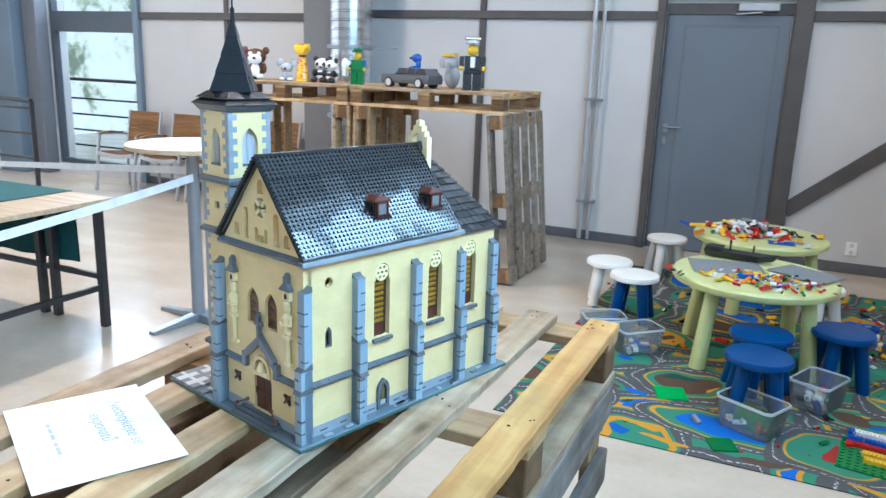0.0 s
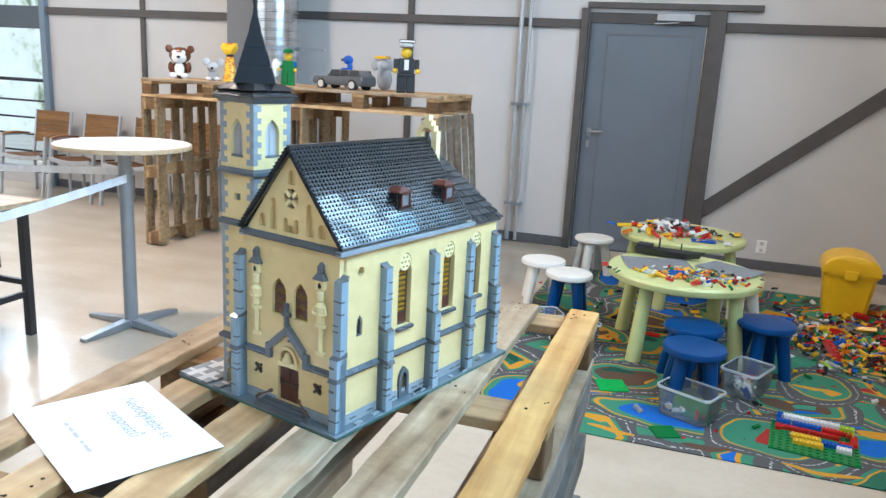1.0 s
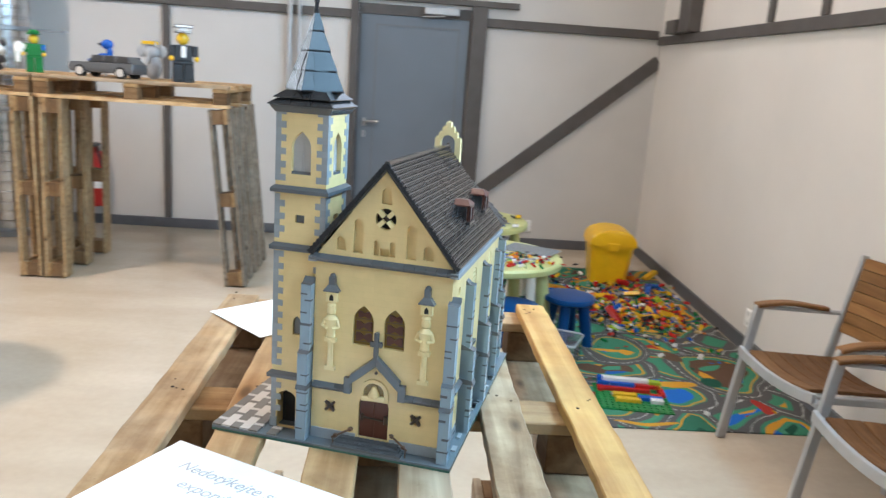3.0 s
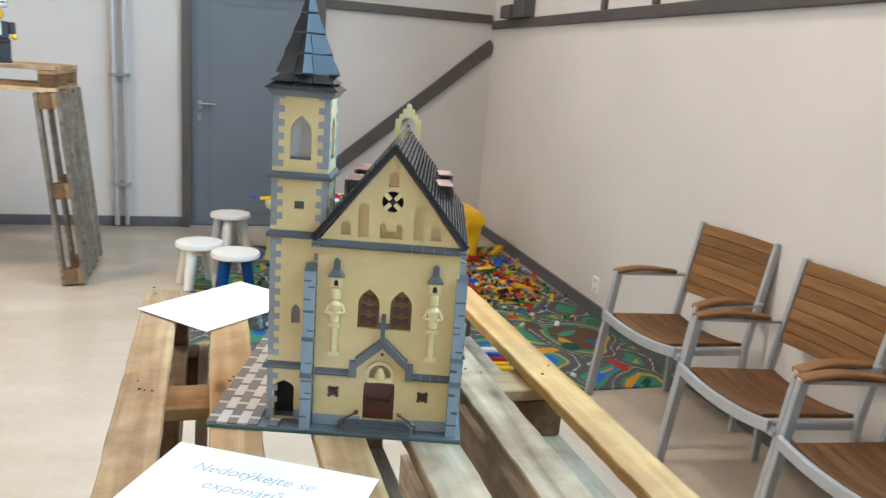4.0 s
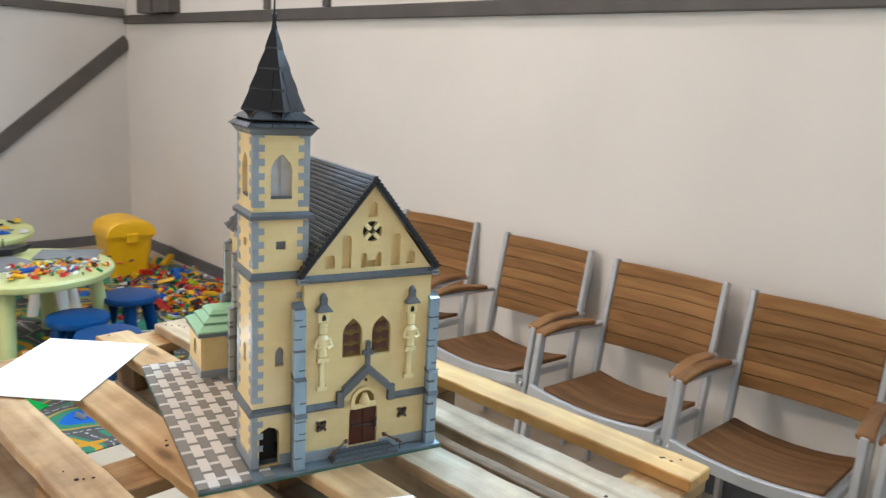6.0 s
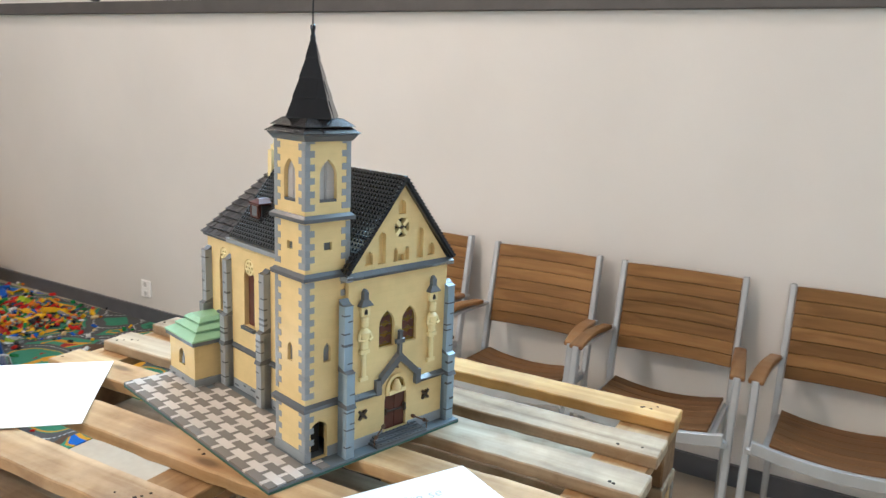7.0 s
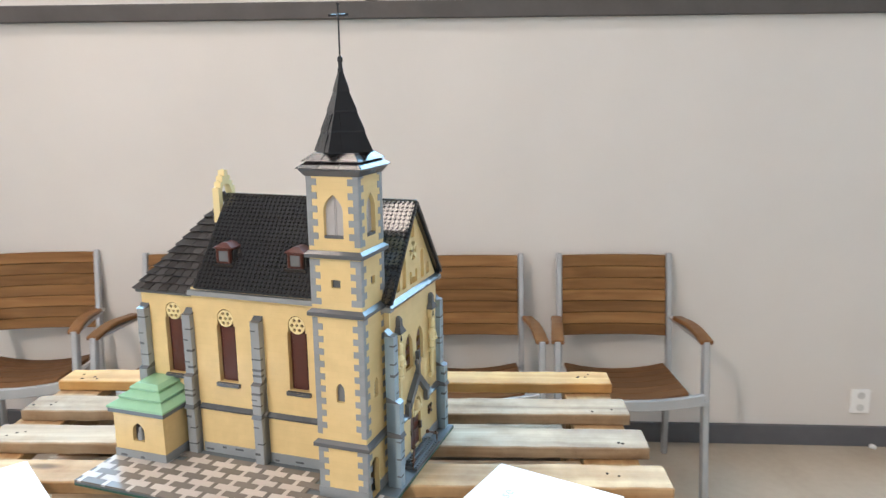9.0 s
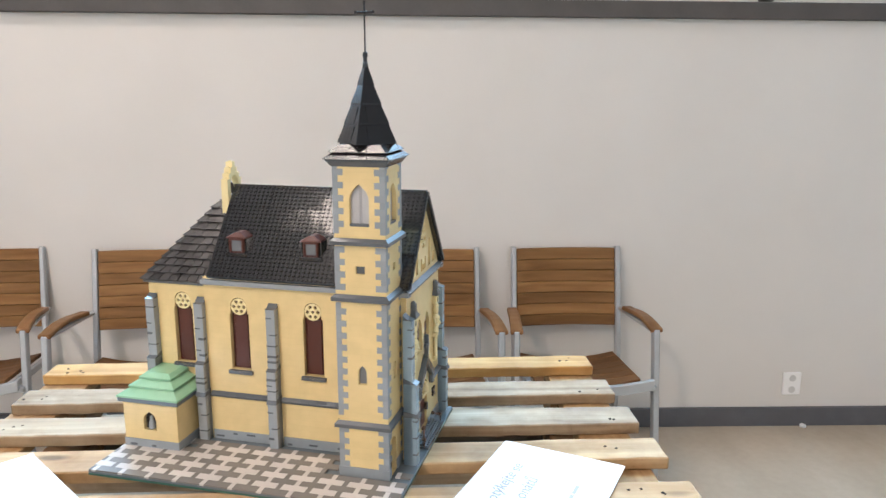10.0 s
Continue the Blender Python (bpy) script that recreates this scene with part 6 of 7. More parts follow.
# dormers
def dormer(cx, cy, s):
    """A small box dormer: brown front and cheeks, pale pane, low hipped cap."""
    slope = (RZ - 37.0) / 14.6
    z = RZ - abs(cx - RX) * slope
    fx, bx, tz, bz = cx + s * 2.0, cx - s * 1.4, z + 1.0, z - 2.1
    lo, hi = sorted((fx, bx))
    t = cbox("dormer", (lo, hi, cy - 1.62, cy + 1.62, bz, tz), M["brown"], label="small red-brown dormer on the roof")
    a, b_ = sorted((fx, fx + s * 0.22))
    cbox("dormer_pane", (a, b_, cy - 1.1, cy + 1.1, bz + 0.5, tz - 0.3), M["smoke"], t)
    for k in (-2.2, 1.64):
        a, b_ = sorted((fx - s * 0.3, bx))
        cbox("dormer_cheek", (a, b_, cy + k, cy + k + 0.56, bz - 0.2, tz + 0.05), M["roof"], t)
    a, b_ = sorted((fx + s * 0.35, bx - s * 0.6))
    b = bmesh.new()
    ring(b, [[(a, cy - 2.22, tz + 0.06), (b_, cy - 2.22, tz + 0.06), (b_, cy + 2.22, tz + 0.06), (a, cy + 2.22, tz + 0.06)],
             [(a, cy - 2.22, tz + 0.36), (b_, cy - 2.22, tz + 0.36), (b_, cy + 2.22, tz + 0.36), (a, cy + 2.22, tz + 0.36)],
             [(a + 0.9, cy - 0.5, tz + 1.3), (b_ - 0.9, cy - 0.5, tz + 1.3), (b_ - 0.9, cy + 0.5, tz + 1.3), (a + 0.9, cy + 0.5, tz + 1.3)]])
    cp("dormer_roof", b, M["brown"], t, bevel=0.04)
    for k in (-1, 1):
        a, b_ = sorted((fx + s * 0.2, fx + s * 0.42))
        cbox("dormer_post", (a, b_, cy + k * 1.4 - 0.2, cy + k * 1.4 + 0.2, bz + 0.2, tz), M["brown"], t)
    cbox("dormer_lintel", (a, b_, cy - 1.62, cy + 1.62, tz - 0.3, tz + 0.02), M["brown"], t)
    a, b_ = sorted((fx + s * 0.6, bx))
    cbox("dormer_sill", (a, b_, cy - 2.4, cy + 2.4, bz - 0.6, bz + 0.1), M["roof"], t)


for cy in (-7.0, 9.0):
    dormer(17.2, cy, 1)
for cy in (8.4, -8.2):
    dormer(-0.2, cy, -1)

# hipped choir roof in overlapping courses of flat shingles
rnd = random.Random(77)
N, ZA, ZB = 11, 35.8, 51.5
for k in range(N):
    u0, u1 = k / N, (k + 1) / N
    def rim(u, z, out):
        x0, x1 = CLX - 0.9 + (RX - CLX) * u - out, CR + 0.9 - (CR - RX) * u + out
        return x0, x1, CB + 1.0 - 13.2 * u + out, z
    xa0, xa1, yb0, za = rim(u0, ZA + (ZB - ZA) * u0, 0.22)
    xb0, xb1, yb1, zb = rim(u1, ZA + (ZB - ZA) * u1, 0.0)
    course = None
    for side in ("w", "e", "n"):
        span = (yb0 - 15.0) if side != "n" else (xa1 - xa0)
        m = max(2, round(span / 2.2))
        for i in range(m + k % 2):
            p, q = max(0.0, (i - 0.5 * (k % 2)) / m + 0.006), min(1.0, (i + 1 - 0.5 * (k % 2)) / m - 0.006)
            if side == "n":
                lo = [(xa0 + (xa1 - xa0) * t, yb0, za) for t in (p, q)]
                hi = [(xb0 + (xb1 - xb0) * t, yb1, zb) for t in (p, q)]
                n_ = Vector((0, 0.77, 0.64))
            else:
                xa, xb = (xa0, xb0) if side == "w" else (xa1, xb1)
                lo = [(xa, 15.0 + (yb0 - 15.0) * t, za) for t in (p, q)]
                hi = [(xb, 15.0 + (yb1 - 15.0) * t, zb) for t in (p, q)]
                n_ = Vector((-0.8 if side == "w" else 0.8, 0, 0.6))
            pts = [Vector(v) for v in (lo[0], lo[1], hi[1], hi[0])]
            b = bmesh.new()
            up_ = rnd.uniform(0.26, 0.4)
            lift = [n_ * up_, n_ * up_, n_ * 0.05, n_ * 0.05]
            ring(b, [[v - n_ * 0.3 for v in pts], [v + f for v, f in zip(pts, lift)]])
            cp("shingle", b, M["shingle"])
cbox("choir_ridge", (RX - 1.4, RX + 1.4, 14.6, 17.2, 50.6, 51.9), M["dgrey"])

# stepped bell gable
b = bmesh.new()
outer = [(5.5, 48.0), (11.5, 48.0), (11.5, 56.6), (10.7, 56.6), (10.7, 57.8), (9.9, 57.8), (9.9, 59.0), (9.1, 59.0), (9.1, 60.2), (7.9, 60.2), (7.9, 59.0), (7.1, 59.0), (7.1, 57.8), (6.3, 57.8), (6.3, 56.6), (5.5, 56.6)]
slab(b, outer, [round_arch(8.5, 3.4, 50.0, 57.3)], 0, 1.6, on_front(14.1))
cp("bell_gable", b, M["cream"], label="cream stepped bell gable on the ridge", bevel=0.05)
for x, z in ((5.9, 56.6), (11.1, 56.6), (6.7, 57.8), (10.3, 57.8), (7.5, 59.0), (9.5, 59.0), (8.5, 60.2)):
    b = bmesh.new()
    lathe(b, [(0.33, z - 0.05), (0.33, z + 0.22), (0.28, z + 0.26)], 8, x, 14.9)
    cp("stud", b, M["cream"])
b = bmesh.new()
lathe(b, [(0.9, 53.4), (0.7, 54.2), (0.5, 55.2), (0.2, 55.6)], 12, 8.5, 14.9)
cp("bell", b, M["bronze"], smooth=True)

# ---- tower ----
TCX, TCY = (TX0 + TX1) / 2, (TY0 + TY1) / 2
sides = {
    "south": (on_front(TY0), TX0, TX1, TCX),
    "west": (on_left(TX0), TY0 + 1, TY1 - 1, TCY),
    "east": (on_right(TX1), TY0 + 1, TY1 - 1, TCY),
    "north": ((lambda a, b_, d: (a, TY1 - d, b_)), TX0, TX1, TCX),
}
for key, (pl, a0, a1, c) in sides.items():
    hs = [arch(c, 3.8, 51.2, 56.0, 59.0), rect2(c - 0.9, c + 0.9, 42.2, 43.7), arch(c, 1.7, 20.4, 22.8, 24.2, 3)]
    if key == "south":
        hs.append(arch(-10.3, 3.8, Z0 + 0.01, 7.4, 8.8, 3))
    b = bmesh.new()
    slab(b, rect2(a0, a1, Z0, 62.6), hs, 0, 1.0, pl)
    t = cp("tower_wall", b, M["tan"])
    b = bmesh.new()
    slab(b, rect2(c - 2.1, c + 2.1, 51.0, 59.2), [], 0.9, 1.05, pl)
    g = cp("belfry_window", b, M["mesh"], label="pale translucent grille in a pointed opening")
    for i in range(9):
        b = bmesh.new()
        slab(b, rect2(c - 1.9, c + 1.9, 51.4 + i * 0.8, 51.58 + i * 0.8), [], 0.86, 0.9, pl)
        cp("glazing_bar", b, M["mesh"], g)
    for dx in (-0.16, 0.16):
        b = bmesh.new()
        slab(b, rect2(c + dx - 0.09, c + dx + 0.09, 51.6, 59.0), [], 0.72, 0.9, pl)
        cp("mullion", b, M["mesh"], g)
    b = bmesh.new()
    slab(b, rect2(c - 1.9, c + 1.9, 51.2, 51.7), [], 0.1, 0.9, pl)
    cp("sill", b, M["dgrey"], g)
    b = bmesh.new()
    slab(b, arch(c, 1.7, 20.4, 22.8, 24.2, 3), [], 0.7, 0.9, pl)
    cp("slit_window", b, M["smoke"])
    b = bmesh.new()
    slab(b, rect2(c - 0.95, c + 0.95, 42.1, 43.8), [], 0.6, 0.9, pl)
    cp("square_window", b, M["dgrey"])
cbox("tower_inside", (TX0 + 1.4, TX1 - 1.4, TY0 + 1.4, TY1 - 1.4, 9.5, 50), M["void"], bevel=0)
cbox("tower_door_back", (-12.4, -8.2, TY0 + 3, TY0 + 3.3, Z0, 9.4), M["void"], bevel=0)


def tower_band(z0, z1, out, mat="band"):
    b = bmesh.new()
    def lp(o, z):
        return [(TX0 - o, TY0 - o, z), (TX1 + o, TY0 - o, z), (TX1 + o, TY1 + o, z), (TX0 - o, TY1 + o, z)]
    ring(b, [lp(0.05, z0), lp(out, z0), lp(out, z0 + (z1 - z0) * 0.55), lp(0.05, z1)])
    cp("tower_band", b, M[mat], label="grey sloped moulding round the tower")


tower_band(11.4, 12.7, 0.75)
tower_band(36.9, 38.2, 0.75)
tower_band(47.7, 49.0, 0.75)
for d_ in ((TX0 - 0.25, TX0, TY0 - 0.25, TY1 + 0.25), (TX0, -12.25, TY0 - 0.25, TY0), (-8.35, TX1, TY0 - 0.25, TY0), (TX0, TX1, TY1, TY1 + 0.25)):
    cbox("tower_base", (*d_, Z0, 3.0), M["grey"], bevel=0.04)
b = bmesh.new()
def tl(o, z):
    return [(TCX - o, TCY - o, z), (TCX + o, TCY - o, z), (TCX + o, TCY + o, z), (TCX - o, TCY + o, z)]
ring(b, [tl(5.05, 62.2), tl(5.2, 62.2), tl(5.85, 63.15), tl(5.95, 63.2), tl(5.95, 63.5)])
cp("tower_cornice", b, M["dgrey"], label="flared dark grey cornice")
tile_rnd = random.Random(5)
for z0, z1, o0, o1 in ((63.52, 64.62, 6.35, 5.05), (64.75, 66.1, 5.55, 3.95)):
    b = bmesh.new()
    ring(b, [tl(o0 - 0.05, z0), tl(o0 - 0.05, z0 + 0.06), tl(o1, z1)])
    sk = cp("skirt_roof", b, M["under"])
    # flat tiles laid on each side, a hair apart
    for q in range(4):
        turn = Matrix.Translation((TCX, TCY, 0)) @ Matrix.Rotation(q * math.pi / 2, 4, 'Z')
        for e in range(3):
            u0, u1 = -1 + 2 * e / 3 + 0.012, -1 + 2 * (e + 1) / 3 - 0.012
            lo, hi = z0 + 0.1, z1 + 0.03
            j0, j1 = tile_rnd.uniform(-0.03, 0.03), tile_rnd.uniform(-0.03, 0.03)
            b = bmesh.new()
            ring(b, [[(u0 * o0, -o0 - 0.02, lo - 0.1), (u1 * o0, -o0 - 0.02, lo - 0.1), (u1 * o1, -o1 + 0.02, hi - 0.1), (u0 * o1, -o1 + 0.02, hi - 0.1)],
                     [(u0 * o0, -o0 - 0.04, lo + j0), (u1 * o0, -o0 - 0.04, lo + j1), (u1 * o1, -o1, hi + j1), (u0 * o1, -o1, hi + j0)]])
            bmesh.ops.transform(b, matrix=turn, verts=b.verts[:])
            cp("skirt_tile", b, M["skirtp"], sk)
b = bmesh.new()
steps = [(5.6, 66.3), (4.2, 69.8), (2.8, 73.3), (1.45, 76.8), (0.5, 80.0)]
def dia(o, z):
    return [(TCX, TCY - o, z), (TCX + o, TCY, z), (TCX, TCY + o, z), (TCX - o, TCY, z)]
for (o0, z0), (o1, z1) in zip(steps, steps[1:]):
    b = bmesh.new()
    ring(b, [dia(o0 * 0.97, z0 - 0.22), dia(o0 + 0.2, z0 - 0.2), dia(o0 + 0.18, z0 + 0.12), dia(o1 + 0.02, z1)])
    cp("spire_tier", b, M["roofb"], label="black spire tier", bevel=0.03)
for q in range(4):
    for (o0, z0), (o1, z1), f in ((steps[0], steps[1], 0.4), (steps[1], steps[2], 0.42)):
        turn = Matrix.Translation((TCX, TCY, 0)) @ Matrix.Rotation(radians(45) + q * math.pi / 2, 4, 'Z')
        b = bmesh.new()
        a0, a1 = o0 / math.sqrt(2), o1 / math.sqrt(2)
        za, zb = z0 - 0.1, z0 + (z1 - z0) * 0.86
        ab = a0 + (a1 - a0) * 0.86
        ring(b, [[(-f * a0, -a0 - 0.02, za), (f * a0, -a0 - 0.02, za), (f * a0, -ab + 0.02, zb), (-f * a0, -ab + 0.02, zb)],
                 [(-f * a0, -a0 - 0.24, za), (f * a0, -a0 - 0.24, za), (f * a0, -ab - 0.2, zb), (-f * a0, -ab - 0.2, zb)]])
        bmesh.ops.transform(b, matrix=turn, verts=b.verts[:])
        cp("spire_plate", b, M["roofb"])
b = bmesh.new()
ring(b, [dia(4.6, 65.3), dia(5.5, 66.1)])
cp("spire_foot", b, M["roof"])
b = bmesh.new()
lathe(b, [(0.5, 79.8), (0.5, 80.6), (0.36, 80.7), (0.36, 81.6), (0.5, 81.7), (0.45, 82.4), (0.2, 82.6)], 10, TCX, TCY)
cp("finial", b, M["roofb"], smooth=True)
b = bmesh.new()
rod(b, (TCX, TCY, 82.4), (TCX, TCY, 91.2), 0.16, 8)
rod(b, (TCX, TCY - 1.6, 89.4), (TCX, TCY + 1.6, 89.4), 0.2, 8)
rod(b, (TCX - 0.5, TCY, 89.4), (TCX + 0.5, TCY, 89.4), 0.2, 8)
for s in (-1, 1):
    lathe(b, [(0.3, 89.15), (0.3, 89.65)], 8, TCX, TCY + s * 1.6)
lathe(b, [(0.26, 91.0), (0.26, 91.4)], 8, TCX, TCY)
cp("cross", b, M["roofb"], label="thin black cross on the spire", smooth=True)

# quoins: alternating long and short grey bricks up each tower corner
quoin_mesh = {}
for ln in (1, 2):
    for ax in (0, 1):
        b = bmesh.new()
        hx, hy = ((ln, 0.09) if ax == 0 else (0.09, ln))
        box(b, 0, hx * U, 0, hy * U, 0, 1.19 * U)
        quoin_mesh[ln, ax] = mesh_of("quoin", b, M["grey"])
for x, y, sx, sy in ((TX0, TY0, 1, 1), (TX1, TY0, -1, 1), (TX0, TY1, 1, -1), (TX1, TY1, -1, -1)):
    z, k = 3.0, 0
    while z < 61.9:
        if not any(a - 1.0 < z < a_ for a, a_ in ((11.4, 12.6), (36.9, 38.1), (47.7, 48.9))):
            for ax in (0, 1):
                ln = 2 if (k + ax) % 2 else 1
                o = new("quoin", quoin_mesh[ln, ax])
                o.parent = church
                if ax == 0:
                    o.matrix_basis = Matrix.Translation(((x if sx > 0 else x - ln) * U, (y - 0.09 if sy > 0 else y) * U, z * U))
                else:
                    o.matrix_basis = Matrix.Translation(((x - 0.09 if sx > 0 else x) * U, (y if sy > 0 else y - ln) * U, z * U))
        z += 1.2
        k += 1

# ---- sacristy annex with green hipped roof ----
AX0, AX1, AY0, AY1 = -12.6, CLX - 1.5, 18.7, 31.3
b = bmesh.new()
slab(b, rect2(AY0, AY1, Z0, 11.6), [arch(25.2, 3.0, 5.2, 7.5, 9.3, 3)], 0, 1.0, on_left(AX0))
cp("annex_wall", b, M["tan"])
cbox("annex_wall", (AX0 + 1.0, AX1, AY0, AY0 + 1, Z0, 11.6), M["tan"])
cbox("annex_wall", (AX0 + 1.0, AX1, AY1 - 1, AY1, Z0, 11.6), M["tan"])
cbox("annex_plinth", (AX0 - 0.2, AX1, AY0 - 0.2, AY1 + 0.2, Z0, 3.0), M["grey"])
for f, wid in ((0.42, 1.0), (0.78, 1.6)):
    y = AY0 + (AY1 - AY0) * f
    cbox("loose_plate", (AX0 - 0.24, AX0 - 0.1, y, y + wid, 1.5, 2.0), M["dgrey"], bevel=0.02)
b = bmesh.new()
slab(b, arch(25.2, 3.2, 5.0, 7.6, 9.5, 3), [], 1.02, 1.2, on_left(AX0))
w = cp("annex_window", b, M["void"], label="dark little arched window")
b = bmesh.new()
lathe(b, [(0.75, 5.4), (0.7, 6.6), (0.4, 7.4), (0.42, 7.9), (0.2, 8.2)], 8, AX0 + 0.75, 25.2)
cp("carving", b, M["grey"], w, smooth=True)
cbox("annex_cornice", (AX0 - 0.75, AX1, AY0 - 0.75, AY1 + 0.75, 11.35, 12.3), M["basegrey"])
for z0, z1, i0, i1 in ((12.3, 14.2, -0.9, 1.6), (14.0, 15.7, 0.9, 3.2), (15.5, 16.7, 2.5, 3.6)):
    b = bmesh.new()
    def al(i, z):
        return [(AX0 + i, AY0 + i, z), (AX1 + 1.4, AY0 + i, z), (AX1 + 1.4, AY1 - i, z), (AX0 + i, AY1 - i, z)]
    ring(b, [al(i0, z0), al(i0, z0 + 0.42), al(i1, z1)])
    cp("annex_roof", b, M["green"], label="sand-green sloped roof course", bevel=0.04)

# ---- paving of the churchyard: pale and taupe tiles, a few set loose ----
tile_mesh = {}
TW = 1.93
for ln in (1, 5):
    for key in ("tlite", "tdark"):
        b = bmesh.new()
        def tl_(e, z):
            return [(e * U, e * U, z * U), ((TW - e) * U, e * U, z * U), ((TW - e) * U, (ln - e) * U, z * U), (e * U, (ln - e) * U, z * U)]
        ring(b, [tl_(0.015, 0), tl_(0.015, 0.33), tl_(0.05, 0.36)])
        tile_mesh[ln, key] = mesh_of("paving_tile", b, M[key])
rnd = random.Random(5)
for r in range(9):
    x = -24.0 + TW * r
    # long pale bars joined by short pale links; dark pieces the other way round
    start, seq = (-37.7, (("tlite", 5), ("tdark", 1))) if r % 2 else (-41.7 + 0.0, (("tlite", 1), ("tdark", 5)))
    y, i = start + (6 if r % 2 == 0 else 0), 0
    while y < 32:
        key, ln = seq[i % 2]
        i += 1
        y0, y1 = max(y, -31.9), min(y + ln, 31.9)
        y += ln
        if y1 - y0 < 0.2:
            continue
        if x + TW > TX0 - 0.1 and y1 > TY0 - 0.1 and y0 < TY1 + 0.1 or x + TW > AX0 + 1.0 and y1 > AY0 + 0.8:
            continue
        if x + TW > -7 and y0 < -26:
            continue
        o = new("paving_tile", tile_mesh[ln, key])
        o.parent = church
        o.matrix_basis = Matrix.Translation((x * U, y0 * U, 0.905 * U + rnd.random() * 0.04 * U)) @ Matrix.Rotation(rnd.gauss(0, 0.006), 4, 'X') @ Matrix.Diagonal((1, (y1 - y0) / ln, 1, 1))

# ---- figures and car on the shelf, brick-built and plain ----
SHELF = 1.344
M["btoy"] = toy("brick_brown", (0.13, 0.045, 0.02))
M["gtoy"] = toy("brick_pale_grey", (0.42, 0.45, 0.48))
M["flesh"] = toy("brick_bright_yellow", (0.80, 0.50, 0.03))


def ball(bm, x, y, z, rx, ry, rz, mi, k=12, rows=7):
    """A squashed ball in stepped courses, as brick-built figures have."""
    loops = []
    for i in range(rows + 1):
        a = math.pi * (i + 0.35) / (rows + 0.7)
        loops.append(circle(x, y, z - rz * math.cos(a), rx * math.sin(a), k, math.pi / k, ry / rx))
    ring(bm, loops, mi=mi)


def figure(name, label, cat, at, balls, boxes_, mats):
    b = bmesh.new()
    for x0, x1, y0, y1, z0, z1, mi in boxes_:
        box(b, x0, x1, y0, y1, z0, z1, mi)
    if boxes_:
        soften(b, 0.004)
    for v in balls:
        ball(b, *v)
    return tagged(part(name, b, [M[m] if m in M else BRICKS[m] for m in mats], None, at=at, smooth=True), label, cat, "shelf figures")


figure("toy_bear", "brown and white toy-brick bear sitting", "toy animal", pose(-4.240, 5.28, SHELF, 0, 0, 28), [
    (0, 0, 0.075, 0.062, 0.055, 0.08, 0), (0, -0.035, 0.075, 0.04, 0.03, 0.055, 1), (0, 0, 0.185, 0.088, 0.065, 0.068, 0), (0, -0.045, 0.165, 0.06, 0.035, 0.045, 1), (0, -0.078, 0.172, 0.016, 0.012, 0.012, 2),
    (-0.035, -0.055, 0.205, 0.018, 0.015, 0.02, 1), (0.035, -0.055, 0.205, 0.018, 0.015, 0.02, 1), (-0.085, 0, 0.235, 0.03, 0.02, 0.032, 0), (0.085, 0, 0.235, 0.03, 0.02, 0.032, 0),
    (-0.045, -0.07, 0.022, 0.032, 0.04, 0.025, 1), (0.045, -0.07, 0.022, 0.032, 0.04, 0.025, 1), (-0.07, -0.02, 0.09, 0.022, 0.03, 0.045, 0), (0.07, -0.02, 0.09, 0.022, 0.03, 0.045, 0)], [], ["btoy", "white", "black"])
figure("toy_mouse", "small grey toy-brick mouse", "toy animal", pose(-3.880, 5.22, SHELF, 0, 0, 22), [
    (0, 0, 0.045, 0.04, 0.035, 0.047, 0), (0, -0.01, 0.105, 0.05, 0.042, 0.04, 0), (-0.055, 0, 0.145, 0.03, 0.012, 0.032, 0), (0.055, 0, 0.145, 0.03, 0.012, 0.032, 0), (0, -0.05, 0.098, 0.012, 0.012, 0.012, 1), (-0.035, -0.03, 0.015, 0.022, 0.03, 0.015, 2), (0.035, -0.03, 0.015, 0.022, 0.03, 0.015, 2)], [], ["gtoy", "black", "white"])
rnd = random.Random(9)
gb = bmesh.new()
gr = lambda z: 0.058 - 0.030 * (z / 0.19) ** 0.8
lathe(gb, [(0.05, 0.0)] + [(gr(0.19 * i / 12), 0.19 * i / 12 + 0.002) for i in range(13)], 14)
lathe(gb, [(0.027, 0.192), (0.03, 0.197), (0.03, 0.205), (0.026, 0.21)], 12, mi=2)
ring(gb, [[(-w, -d - 0.01, z), (w, -d - 0.01, z), (w, d, z), (-w, d, z)] for w, d, z in ((0.02, 0.022, 0.21), (0.032, 0.03, 0.225), (0.05, 0.034, 0.25), (0.06, 0.03, 0.272), (0.045, 0.02, 0.284))])
for sx in (-0.047, 0.047):
    box(gb, sx - 0.016, sx + 0.016, -0.012, 0.012, 0.27, 0.298)
box(gb, -0.02, 0.02, -0.03, 0.02, 0.283, 0.296, 1)
for k in range(46):
    z, a = 0.008 + 0.0039 * k, rnd.uniform(0, 6.28)
    w = gr(z) - 0.003
    v0 = box(gb, -0.011, 0.011, -0.006, 0.006, z, z + 0.0095, 1)
    for v in v0:
        v.co = Matrix.Rotation(a, 3, 'Z') @ (v.co + Vector((0, -w, 0)))
tagged(part("toy_giraffe", gb, [M["flesh"], BRICKS[ORA], M["black"]], None, at=pose(-3.745, 5.25, SHELF)), "yellow toy-brick giraffe with orange spots", "toy animal", "shelf figures")
